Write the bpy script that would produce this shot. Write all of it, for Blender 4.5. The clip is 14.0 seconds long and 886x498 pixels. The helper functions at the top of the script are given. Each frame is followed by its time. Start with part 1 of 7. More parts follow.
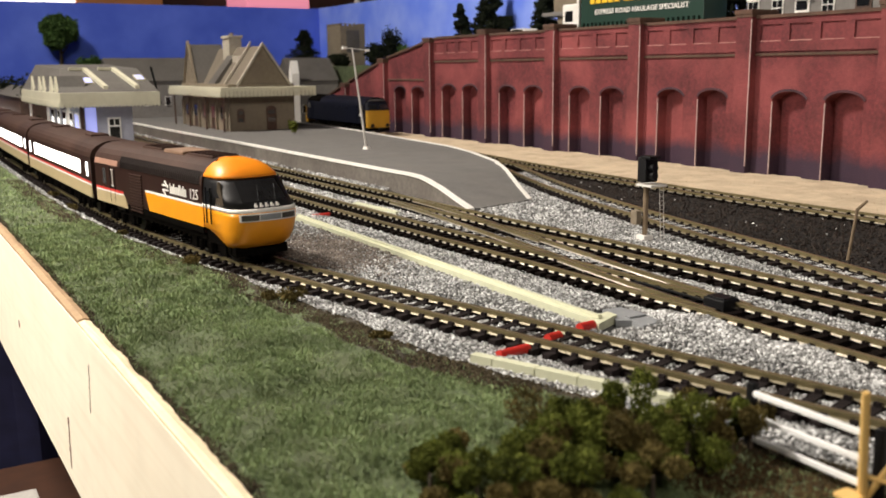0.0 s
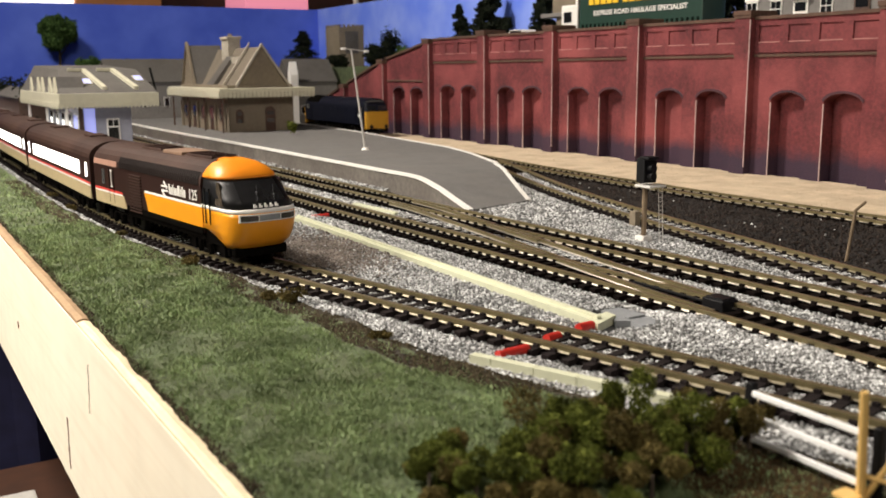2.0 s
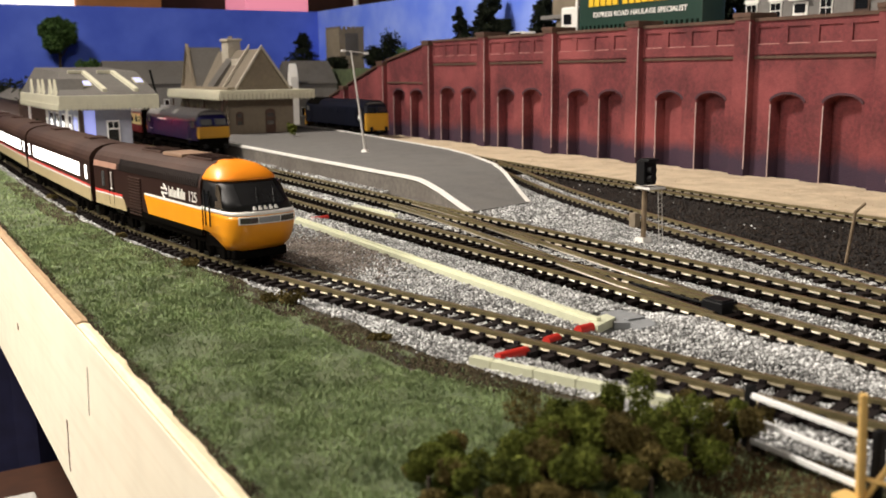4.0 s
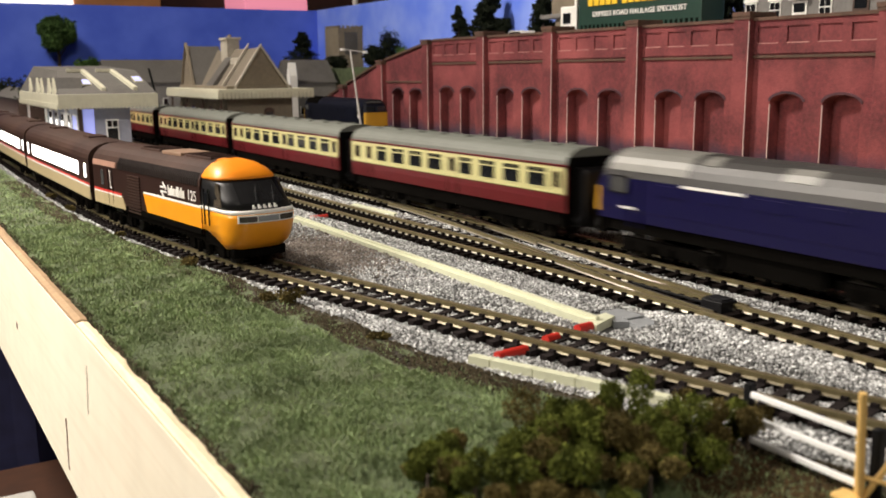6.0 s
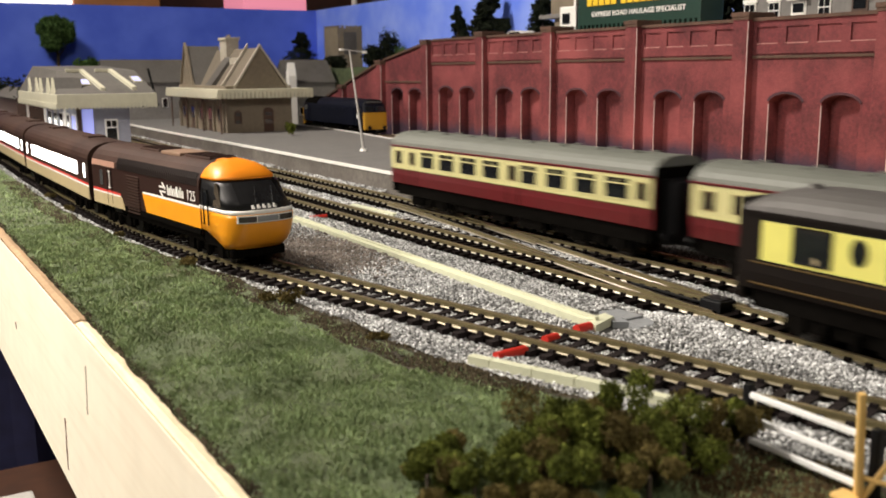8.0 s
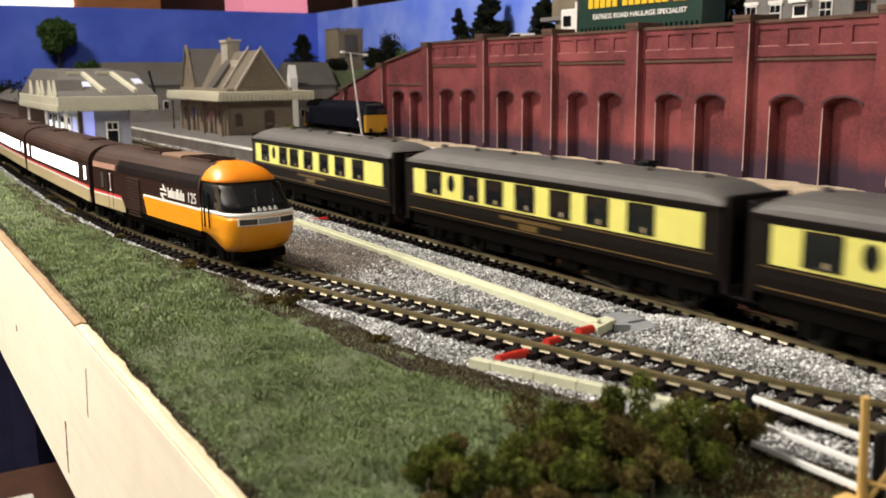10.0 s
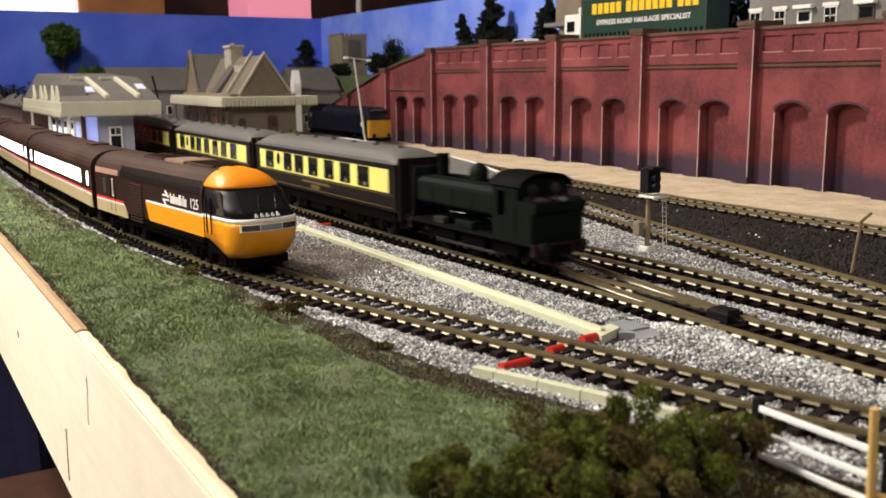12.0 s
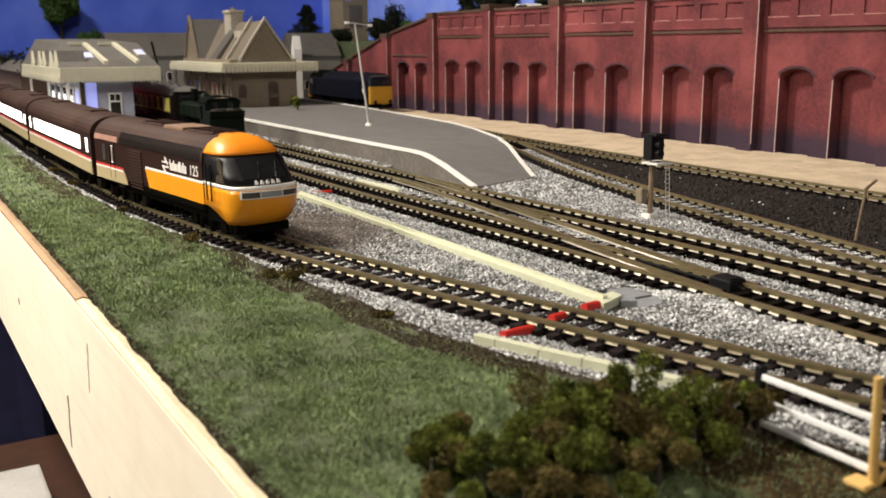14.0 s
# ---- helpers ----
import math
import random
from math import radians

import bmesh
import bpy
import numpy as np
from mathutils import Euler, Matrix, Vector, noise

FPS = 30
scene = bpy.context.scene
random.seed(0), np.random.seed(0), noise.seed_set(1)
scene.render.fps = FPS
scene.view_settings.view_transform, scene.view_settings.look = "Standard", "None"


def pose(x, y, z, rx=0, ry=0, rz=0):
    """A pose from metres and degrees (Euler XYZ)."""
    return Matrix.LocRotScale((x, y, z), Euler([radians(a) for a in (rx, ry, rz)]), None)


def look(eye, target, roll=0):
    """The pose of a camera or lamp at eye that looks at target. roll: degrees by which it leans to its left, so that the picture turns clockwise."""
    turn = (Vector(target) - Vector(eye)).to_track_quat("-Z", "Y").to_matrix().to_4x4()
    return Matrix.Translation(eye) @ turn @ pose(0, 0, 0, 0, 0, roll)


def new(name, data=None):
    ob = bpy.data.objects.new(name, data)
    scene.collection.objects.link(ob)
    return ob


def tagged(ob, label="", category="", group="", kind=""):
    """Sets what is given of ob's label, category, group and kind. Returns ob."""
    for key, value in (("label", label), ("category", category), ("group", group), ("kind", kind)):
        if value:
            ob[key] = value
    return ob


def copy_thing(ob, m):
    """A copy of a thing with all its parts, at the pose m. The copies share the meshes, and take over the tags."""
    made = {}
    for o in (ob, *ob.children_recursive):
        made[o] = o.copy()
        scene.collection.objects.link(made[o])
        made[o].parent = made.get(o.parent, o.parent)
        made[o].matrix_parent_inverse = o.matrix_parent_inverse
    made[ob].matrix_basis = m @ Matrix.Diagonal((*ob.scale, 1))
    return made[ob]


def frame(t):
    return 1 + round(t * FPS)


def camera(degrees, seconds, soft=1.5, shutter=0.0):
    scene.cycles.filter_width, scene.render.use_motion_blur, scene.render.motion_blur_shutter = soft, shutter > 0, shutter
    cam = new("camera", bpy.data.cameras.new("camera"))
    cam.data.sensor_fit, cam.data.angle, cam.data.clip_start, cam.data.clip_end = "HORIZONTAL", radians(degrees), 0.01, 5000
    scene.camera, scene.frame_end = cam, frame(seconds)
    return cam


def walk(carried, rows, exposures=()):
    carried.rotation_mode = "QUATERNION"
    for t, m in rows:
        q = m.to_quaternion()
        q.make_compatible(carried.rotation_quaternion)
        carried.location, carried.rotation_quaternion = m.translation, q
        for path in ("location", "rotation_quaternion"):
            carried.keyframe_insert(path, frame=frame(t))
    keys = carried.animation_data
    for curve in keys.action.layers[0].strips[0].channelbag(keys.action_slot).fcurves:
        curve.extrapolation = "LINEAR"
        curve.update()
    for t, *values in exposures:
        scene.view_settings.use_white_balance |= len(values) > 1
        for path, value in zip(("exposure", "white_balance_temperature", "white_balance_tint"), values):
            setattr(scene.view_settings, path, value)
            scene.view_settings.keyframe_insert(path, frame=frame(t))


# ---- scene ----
# ---------------------------------------------------------------- camera
cam = camera(51.02, 14.0, soft=1.7, shutter=0.5)
cam.data.dof.use_dof = True
cam.data.dof.focus_distance, cam.data.dof.aperture_fstop = 0.50, 27.0
CAM_ROWS = [
    (0, pose(0.0002, 0.0005, 0.0921, 78.984, 0, -30.535) @ pose(0, 0, 0, 0, 0, -0.576)),
    (0.5, pose(0.0003, 0.0006, 0.0921, 78.946, 0, -30.538) @ pose(0, 0, 0, 0, 0, -0.578)),
    (1, pose(-0.0000, 0.0002, 0.0921, 78.939, 0, -30.573) @ pose(0, 0, 0, 0, 0, -0.571)),
    (1.5, pose(-0.0000, 0.0004, 0.0921, 78.940, 0, -30.612) @ pose(0, 0, 0, 0, 0, -0.553)),
    (2, pose(-0.0001, 0.0003, 0.0919, 79.052, 0, -30.615) @ pose(0, 0, 0, 0, 0, -0.554)),
    (2.5, pose(-0.0000, 0.0000, 0.0921, 79.159, 0, -30.602) @ pose(0, 0, 0, 0, 0, -0.572)),
    (3, pose(0.0000, 0.0000, 0.0922, 79.185, 0, -30.600) @ pose(0, 0, 0, 0, 0, -0.583)),
    (5.5, pose(0.0003, 0.0004, 0.0918, 79.104, 0, -30.623) @ pose(0, 0, 0, 0, 0, -0.559)),
    (6, pose(-0.0000, 0.0002, 0.0919, 79.110, 0, -30.666) @ pose(0, 0, 0, 0, 0, -0.527)),
    (6.5, pose(0.0000, 0.0003, 0.0920, 79.093, 0, -30.685) @ pose(0, 0, 0, 0, 0, -0.529)),
    (7, pose(0.0001, 0.0003, 0.0919, 79.107, 0, -30.695) @ pose(0, 0, 0, 0, 0, -0.551)),
    (7.5, pose(-0.0002, -0.0000, 0.0920, 79.102, 0, -30.719) @ pose(0, 0, 0, 0, 0, -0.513)),
    (8, pose(-0.0001, 0.0002, 0.0920, 79.109, 0, -30.726) @ pose(0, 0, 0, 0, 0, -0.496)),
    (10.5, pose(0.0003, 0.0010, 0.0919, 79.343, 0, -30.657) @ pose(0, 0, 0, 0, 0, -0.512)),
    (11, pose(0.0006, 0.0012, 0.0920, 79.419, 0, -30.596) @ pose(0, 0, 0, 0, 0, -0.557)),
    (11.5, pose(0.0013, 0.0024, 0.0920, 79.484, 0, -30.509) @ pose(0, 0, 0, 0, 0, -0.507)),
    (12, pose(0.0014, 0.0030, 0.0922, 79.578, 0, -30.479) @ pose(0, 0, 0, 0, 0, -0.420)),
    (12.5, pose(0.0016, 0.0030, 0.0921, 79.150, 0, -30.404) @ pose(0, 0, 0, 0, 0, -0.355)),
    (13, pose(0.0026, 0.0040, 0.0919, 78.479, 0, -30.310) @ pose(0, 0, 0, 0, 0, -0.458)),
    (13.5, pose(0.0030, 0.0041, 0.0918, 77.953, 0, -30.265) @ pose(0, 0, 0, 0, 0, -0.478)),
    (14, pose(0.0028, 0.0049, 0.0918, 77.557, 0, -30.341) @ pose(0, 0, 0, 0, 0, -0.428)),
]

walk(cam, CAM_ROWS, exposures=[(0.0, 0.0), (14.0, 0.0)])

# ---------------------------------------------------------------- light
world = bpy.data.worlds.new("room_air")
scene.world = world
world.use_nodes = True
wbg = world.node_tree.nodes["Background"]
wbg.inputs[0].default_value = (0.9, 0.85, 0.8, 1)
wbg.inputs[1].default_value = 0.002


def area_lamp(name, eye, target, size, power, colour):
    data = bpy.data.lights.new(name, "AREA")
    data.shape, data.size, data.size_y = "RECTANGLE", size[0], size[1]
    data.energy, data.color = power, colour
    ob = new(name, data)
    ob.matrix_world = look(eye, target)
    return ob


area_lamp("room_lamp", (-0.40, 1.25, 1.25), (0.20, 0.4, 0.0), (0.22, 0.22), 39, (1.0, 0.91, 0.80))
# unseen lamp added to brighten the face of the pine board
area_lamp("side_lamp", (-0.40, 0.60, 0.38), (0.1, 0.3, 0.0), (0.26, 0.26), 6.0, (1.0, 0.91, 0.80))
# fill added behind the camera for faces turned towards it, no real fitting
area_lamp("ceiling_lamp", (-0.30, -1.60, 1.60), (0.1, 0.3, 0.0), (0.5, 0.5), 21, (1.0, 0.91, 0.80))


red_led = bpy.data.lights.new("red_signal_led", "POINT")
red_led.energy, red_led.color, red_led.shadow_soft_size = 0.035, (1.0, 0.05, 0.06), 0.002
new("red_signal_led", red_led).location = (0.2285, 1.262, 0.040)


# ---------------------------------------------------------------- small tools
def part(name, bm, mat, parent=None, label="", smooth=False):
    me = bpy.data.meshes.new(name)
    bm.normal_update()
    bm.to_mesh(me)
    bm.free()
    if smooth:
        for p in me.polygons:
            p.use_smooth = True
    for m in (mat if isinstance(mat, (list, tuple)) else [mat]):
        me.materials.append(m)
    ob = new(name, me)
    if parent is not None:
        ob.parent = parent
    if label:
        ob["label"] = label
    return ob


def again(ob, m, parent=None):
    """Another piece on the same mesh."""
    o = new(ob.name.split(".")[0], ob.data)
    o.parent = parent if parent is not None else ob.parent
    o.matrix_basis = m
    if "label" in ob:
        o["label"] = ob["label"]
    return o


def thing(name, label, category, m=None, group="", kind=""):
    e = new(name)
    e.empty_display_size = 0.01
    if m is not None:
        e.matrix_basis = m
    return tagged(e, label, category, group, kind)


def add_box(bm, x0, x1, y0, y1, z0, z1, bev=0.0, mi=0, m=None):
    vs = [Vector((x, y, z)) for z in (z0, z1) for y in (y0, y1) for x in (x0, x1)]
    if m is not None:
        vs = [m @ v for v in vs]
    v = [bm.verts.new(c) for c in vs]
    fs = [bm.faces.new([v[i] for i in q]) for q in ((0, 2, 3, 1), (4, 5, 7, 6), (0, 1, 5, 4), (2, 6, 7, 3), (0, 4, 6, 2), (1, 3, 7, 5))]
    for f in fs:
        f.material_index = mi
    if bev > 0:
        es = list({e for f in fs for e in f.edges})
        bmesh.ops.bevel(bm, geom=es, offset=bev, segments=2, affect="EDGES", profile=0.6)
    return fs


def box(x0, x1, y0, y1, z0, z1, bev=0.0):
    bm = bmesh.new()
    add_box(bm, x0, x1, y0, y1, z0, z1, bev)
    return bm


def add_cyl(bm, a, b, r0, r1=None, seg=12, mi=0):
    a, b = Vector(a), Vector(b)
    r1 = r0 if r1 is None else r1
    ax = (b - a).normalized()
    side = ax.orthogonal().normalized()
    up = ax.cross(side)
    rings = []
    for c, r in ((a, r0), (b, r1)):
        rings.append([bm.verts.new(c + (side * math.cos(2 * math.pi * i / seg) + up * math.sin(2 * math.pi * i / seg)) * r) for i in range(seg)])
    fs = []
    for i in range(seg):
        j = (i + 1) % seg
        fs.append(bm.faces.new([rings[0][i], rings[0][j], rings[1][j], rings[1][i]]))
    fs.append(bm.faces.new(rings[0][::-1]))
    fs.append(bm.faces.new(rings[1]))
    for f in fs:
        f.material_index = mi
    return fs


def cyl(a, b, r0, r1=None, seg=12):
    bm = bmesh.new()
    add_cyl(bm, a, b, r0, r1, seg)
    return bm


def add_loft(bm, rings, caps=True, mi=0, closed=True):
    """Skin a row of rings (lists of equal length)."""
    vr = [[bm.verts.new(c) for c in r] for r in rings]
    n = len(vr[0])
    fs = []
    for a, b in zip(vr, vr[1:]):
        for i in range(n if closed else n - 1):
            j = (i + 1) % n
            fs.append(bm.faces.new([a[i], a[j], b[j], b[i]]))
    if caps:
        fs.append(bm.faces.new(vr[0][::-1]))
        fs.append(bm.faces.new(vr[-1]))
    for f in fs:
        f.material_index = mi
    return fs


def add_prism(bm, poly, axis, a, b, mi=0):
    """Extrude a polygon of (p, q) along an axis from a to b. axis x: (p, q) = (y, z); y: (x, z); z: (x, y)."""
    put = {"x": lambda p, q, s: (s, p, q), "y": lambda p, q, s: (p, s, q), "z": lambda p, q, s: (p, q, s)}[axis]
    r0 = [bm.verts.new(put(p, q, a)) for p, q in poly]
    r1 = [bm.verts.new(put(p, q, b)) for p, q in poly]
    n = len(poly)
    fs = [bm.faces.new([r0[i], r0[(i + 1) % n], r1[(i + 1) % n], r1[i]]) for i in range(n)]
    fs += [bm.faces.new(r0[::-1]), bm.faces.new(r1)]
    for f in fs:
        f.material_index = mi
    bmesh.ops.recalc_face_normals(bm, faces=fs)
    return fs


def prism(poly, axis, a, b):
    bm = bmesh.new()
    add_prism(bm, poly, axis, a, b)
    return bm


# ---------------------------------------------------------------- materials
def material(name, colour, rough=0.6, metal=0.0, var=0.15, scale=200.0, bump=0.0, bump_scale=None, tint=None, spec=0.5, grime=0.0, coat=0.0):
    """Base colour with variation at two scales, fine bump, optional grime patches of another tint."""
    m = bpy.data.materials.new(name)
    m.use_nodes = True
    nt = m.node_tree
    b = nt.nodes["Principled BSDF"]
    b.inputs["Roughness"].default_value, b.inputs["Metallic"].default_value = rough, metal
    b.inputs["Specular IOR Level"].default_value = spec
    b.inputs["Coat Weight"].default_value = coat
    tc = nt.nodes.new("ShaderNodeTexCoord")
    n1 = nt.nodes.new("ShaderNodeTexNoise")
    n1.inputs["Scale"].default_value, n1.inputs["Detail"].default_value = scale, 6
    n2 = nt.nodes.new("ShaderNodeTexNoise")
    n2.inputs["Scale"].default_value, n2.inputs["Detail"].default_value = scale / 9, 4
    for n in (n1, n2):
        nt.links.new(tc.outputs["Object"], n.inputs["Vector"])
    add = nt.nodes.new("ShaderNodeMath")
    add.operation = "ADD"
    nt.links.new(n1.outputs[0], add.inputs[0])
    nt.links.new(n2.outputs[0], add.inputs[1])
    ramp = nt.nodes.new("ShaderNodeMapRange")
    ramp.inputs["From Min"].default_value, ramp.inputs["From Max"].default_value = 0.7, 1.3
    ramp.inputs["To Min"].default_value, ramp.inputs["To Max"].default_value = 1 - var, 1 + var
    nt.links.new(add.outputs[0], ramp.inputs["Value"])
    mul = nt.nodes.new("ShaderNodeVectorMath")
    mul.operation = "SCALE"
    mul.inputs[0].default_value = colour
    nt.links.new(ramp.outputs[0], mul.inputs["Scale"])
    out = mul.outputs[0]
    if tint is not None:
        n3 = nt.nodes.new("ShaderNodeTexNoise")
        n3.inputs["Scale"].default_value, n3.inputs["Detail"].default_value = scale / 20, 8
        nt.links.new(tc.outputs["Object"], n3.inputs["Vector"])
        mr = nt.nodes.new("ShaderNodeMapRange")
        mr.inputs["From Min"].default_value, mr.inputs["From Max"].default_value = 0.45, 0.7
        mr.inputs["To Max"].default_value = grime
        nt.links.new(n3.outputs[0], mr.inputs["Value"])
        mix = nt.nodes.new("ShaderNodeMix")
        mix.data_type = "RGBA"
        nt.links.new(mr.outputs[0], mix.inputs["Factor"])
        nt.links.new(out, mix.inputs["A"])
        mix.inputs["B"].default_value = (*tint, 1)
        out = mix.outputs["Result"]
    nt.links.new(out, b.inputs["Base Color"])
    if bump > 0:
        nb = nt.nodes.new("ShaderNodeTexNoise")
        nb.inputs["Scale"].default_value, nb.inputs["Detail"].default_value = bump_scale or scale * 2, 6
        nt.links.new(tc.outputs["Object"], nb.inputs["Vector"])
        bp = nt.nodes.new("ShaderNodeBump")
        bp.inputs["Strength"].default_value, bp.inputs["Distance"].default_value = bump, 0.0006
        nt.links.new(nb.outputs[0], bp.inputs["Height"])
        nt.links.new(bp.outputs[0], b.inputs["Normal"])
    return m


def glow(name, colour, strength):
    m = bpy.data.materials.new(name)
    m.use_nodes = True
    b = m.node_tree.nodes["Principled BSDF"]
    b.inputs["Base Color"].default_value = (*colour, 1)
    b.inputs["Emission Color"].default_value = (*colour, 1)
    b.inputs["Emission Strength"].default_value = strength
    return m


def varied(name, c0, c1, rough=0.8, island=True, bump=0.0, spec=0.4, mid=None, patch=70.0, patchy=0.25):
    """Colours spread at random over loose pieces."""
    m = bpy.data.materials.new(name)
    m.use_nodes = True
    nt = m.node_tree
    b = nt.nodes["Principled BSDF"]
    b.inputs["Roughness"].default_value = rough
    b.inputs["Specular IOR Level"].default_value = spec
    if island:
        src = nt.nodes.new("ShaderNodeNewGeometry").outputs["Random Per Island"]
    else:
        src = nt.nodes.new("ShaderNodeObjectInfo").outputs["Random"]
    cr = nt.nodes.new("ShaderNodeValToRGB")
    cr.color_ramp.elements[0].color, cr.color_ramp.elements[1].color = (*c0, 1), (*c1, 1)
    if mid is not None:
        e = cr.color_ramp.elements.new(0.5)
        e.color = (*mid, 1)
    nt.links.new(src, cr.inputs[0])
    tc = nt.nodes.new("ShaderNodeTexCoord")
    no = nt.nodes.new("ShaderNodeTexNoise")
    no.inputs["Scale"].default_value, no.inputs["Detail"].default_value = patch, 4
    nt.links.new(tc.outputs["Object"], no.inputs["Vector"])
    mr = nt.nodes.new("ShaderNodeMapRange")
    mr.inputs["From Min"].default_value, mr.inputs["From Max"].default_value = 0.35, 0.65
    mr.inputs["To Min"].default_value, mr.inputs["To Max"].default_value = 1 - patchy, 1 + patchy
    nt.links.new(no.outputs[0], mr.inputs["Value"])
    sc = nt.nodes.new("ShaderNodeVectorMath")
    sc.operation = "SCALE"
    nt.links.new(cr.outputs[0], sc.inputs[0])
    nt.links.new(mr.outputs[0], sc.inputs["Scale"])
    nt.links.new(sc.outputs[0], b.inputs["Base Color"])
    return m


M_BALLAST = varied("ballast_stone", (0.070, 0.068, 0.064), (0.82, 0.83, 0.83), 0.6, mid=(0.30, 0.30, 0.298), spec=0.4, patchy=0.25)
M_BALLAST_BED = material("ballast_bed", (0.17, 0.17, 0.17), 0.95, var=0.5, scale=900, bump=1.0)
M_ASH = varied("ash_stone", (0.004, 0.003, 0.003), (0.034, 0.024, 0.018), 0.6, spec=0.2)
M_ASH_BED = material("ash_bed", (0.007, 0.0045, 0.0035), 0.9, var=0.6, scale=900, bump=1.0)
M_SAND = material("sand_path", (0.58, 0.47, 0.33), 0.95, var=0.18, scale=700, bump=0.5, tint=(0.36, 0.28, 0.19), grime=0.6)
M_CRUMB = varied("earth_crumbs", (0.018, 0.014, 0.008), (0.075, 0.060, 0.036), 0.95, spec=0.1)
M_EARTH_DRY = varied("dry_brown_earth", (0.025, 0.017, 0.008), (0.085, 0.055, 0.024), 0.95, spec=0.1)
M_BROWNGRIT = varied("oil_stained_grit", (0.07, 0.055, 0.045), (0.34, 0.29, 0.25), 0.7, spec=0.3)
M_EARTH = material("dark_earth", (0.038, 0.031, 0.020), 0.95, var=0.5, scale=500, bump=1.0)
M_GRASS = varied("grass_tuft", (0.138, 0.157, 0.071), (0.242, 0.318, 0.160), 0.95, mid=(0.178, 0.236, 0.110), spec=0.15, patch=45.0, patchy=0.30)
M_GRASS_BED = material("grass_mat", (0.085, 0.110, 0.052), 0.95, var=0.5, scale=600, bump=1.0, tint=(0.075, 0.065, 0.035), grime=0.5)
M_RAIL = material("rail_steel_weathered", (0.215, 0.178, 0.090), 0.45, metal=0.45, var=0.2, scale=300)
M_RAIL_HEAD = material("rail_head_polished", (0.36, 0.29, 0.17), 0.35, metal=0.8, var=0.15, scale=300)
M_RAIL_FOOT = material("bright_rail_web", (0.72, 0.66, 0.56), 0.32, metal=1.0, var=0.1, scale=300)
M_SLEEPER = material("black_sleeper", (0.0055, 0.0036, 0.0032), 0.8, var=0.4, scale=500, bump=0.4, spec=0.06)
M_SLEEPER_WORN = material("dusty_brown_sleeper", (0.011, 0.008, 0.0085), 0.85, var=0.6, scale=400, bump=0.5, spec=0.1, tint=(0.06, 0.05, 0.043), grime=0.3)
M_PINE = material("pine_board", (0.95, 0.88, 0.72), 0.5, var=0.06, scale=60, tint=(0.86, 0.72, 0.52), grime=0.30)


def wood_grain(m, across, strength):
    """Long darker streaks that run along y."""
    nt = m.node_tree
    b = nt.nodes["Principled BSDF"]
    src = b.inputs["Base Color"].links[0].from_socket
    tc = nt.nodes.new("ShaderNodeTexCoord")
    mp = nt.nodes.new("ShaderNodeMapping")
    mp.inputs["Scale"].default_value = (across, across / 26, across)
    nt.links.new(tc.outputs["Object"], mp.inputs["Vector"])
    no = nt.nodes.new("ShaderNodeTexNoise")
    no.inputs["Scale"].default_value, no.inputs["Detail"].default_value, no.inputs["Distortion"].default_value = 1.0, 7, 0.8
    nt.links.new(mp.outputs[0], no.inputs["Vector"])
    mr = nt.nodes.new("ShaderNodeMapRange")
    mr.inputs["From Min"].default_value, mr.inputs["From Max"].default_value = 0.48, 0.68
    mr.inputs["To Max"].default_value = strength
    nt.links.new(no.outputs[0], mr.inputs["Value"])
    mix = nt.nodes.new("ShaderNodeMix")
    mix.data_type = "RGBA"
    nt.links.new(mr.outputs[0], mix.inputs["Factor"])
    nt.links.new(src, mix.inputs["A"])
    mix.inputs["B"].default_value = (0.62, 0.40, 0.22, 1)
    nt.links.new(mix.outputs["Result"], b.inputs["Base Color"])


wood_grain(M_PINE, 260.0, 0.10)
M_PLY = material("board_edge", (0.34, 0.22, 0.12), 0.8, var=0.25, scale=200, bump=0.6)
M_RAIL_DULL = material("dull_rail_foot", (0.215, 0.185, 0.125), 0.5, metal=0.5, var=0.15, scale=300)
M_PLY_PALE = material("fresh_board_edge", (0.80, 0.64, 0.44), 0.7, var=0.12, scale=300, bump=0.5)
wood_grain(M_PLY_PALE, 420.0, 0.6)
M_CREAMBOARD = material("cream_plastic", (0.58, 0.59, 0.43), 0.5, var=0.08, scale=200)
M_RED = material("red_plastic", (0.52, 0.03, 0.02), 0.4, var=0.1)
M_GREY_PLASTIC = material("grey_plastic", (0.24, 0.25, 0.26), 0.55, var=0.12, scale=300)
M_BLACK = material("black_plastic", (0.007, 0.007, 0.008), 0.45, var=0.2, spec=0.25)
M_BLACK_MATT = material("black_underframe", (0.0045, 0.004, 0.0035), 0.9, var=0.35, scale=300, spec=0.0)
M_FENCE = material("bright_white_plastic", (0.90, 0.90, 0.90), 0.45, var=0.03)
M_WHITE = material("white_paint", (0.80, 0.78, 0.74), 0.5, var=0.05, tint=(0.5, 0.46, 0.4), grime=0.25)
M_PLAT = material("platform_tarmac", (0.126, 0.121, 0.116), 0.9, var=0.16, scale=500, bump=0.5, tint=(0.14, 0.13, 0.12), grime=0.5)
M_PLATWALL = material("platform_stone", (0.13, 0.115, 0.10), 0.9, var=0.3, scale=250, bump=0.5, tint=(0.06, 0.05, 0.042), grime=0.8)

# ---------------------------------------------------------------- plan of the tracks
def smooth_path(points):
    ys = np.arange(-3.4, 4.7, 0.004)
    xs = np.interp(ys, [p[0] for p in points], [p[1] for p in points])
    k = np.ones(21) / 21
    for _ in range(2):
        xs = np.convolve(np.pad(xs, 10, mode="edge"), k, "valid")
    return lambda y: float(np.interp(y, ys, xs))


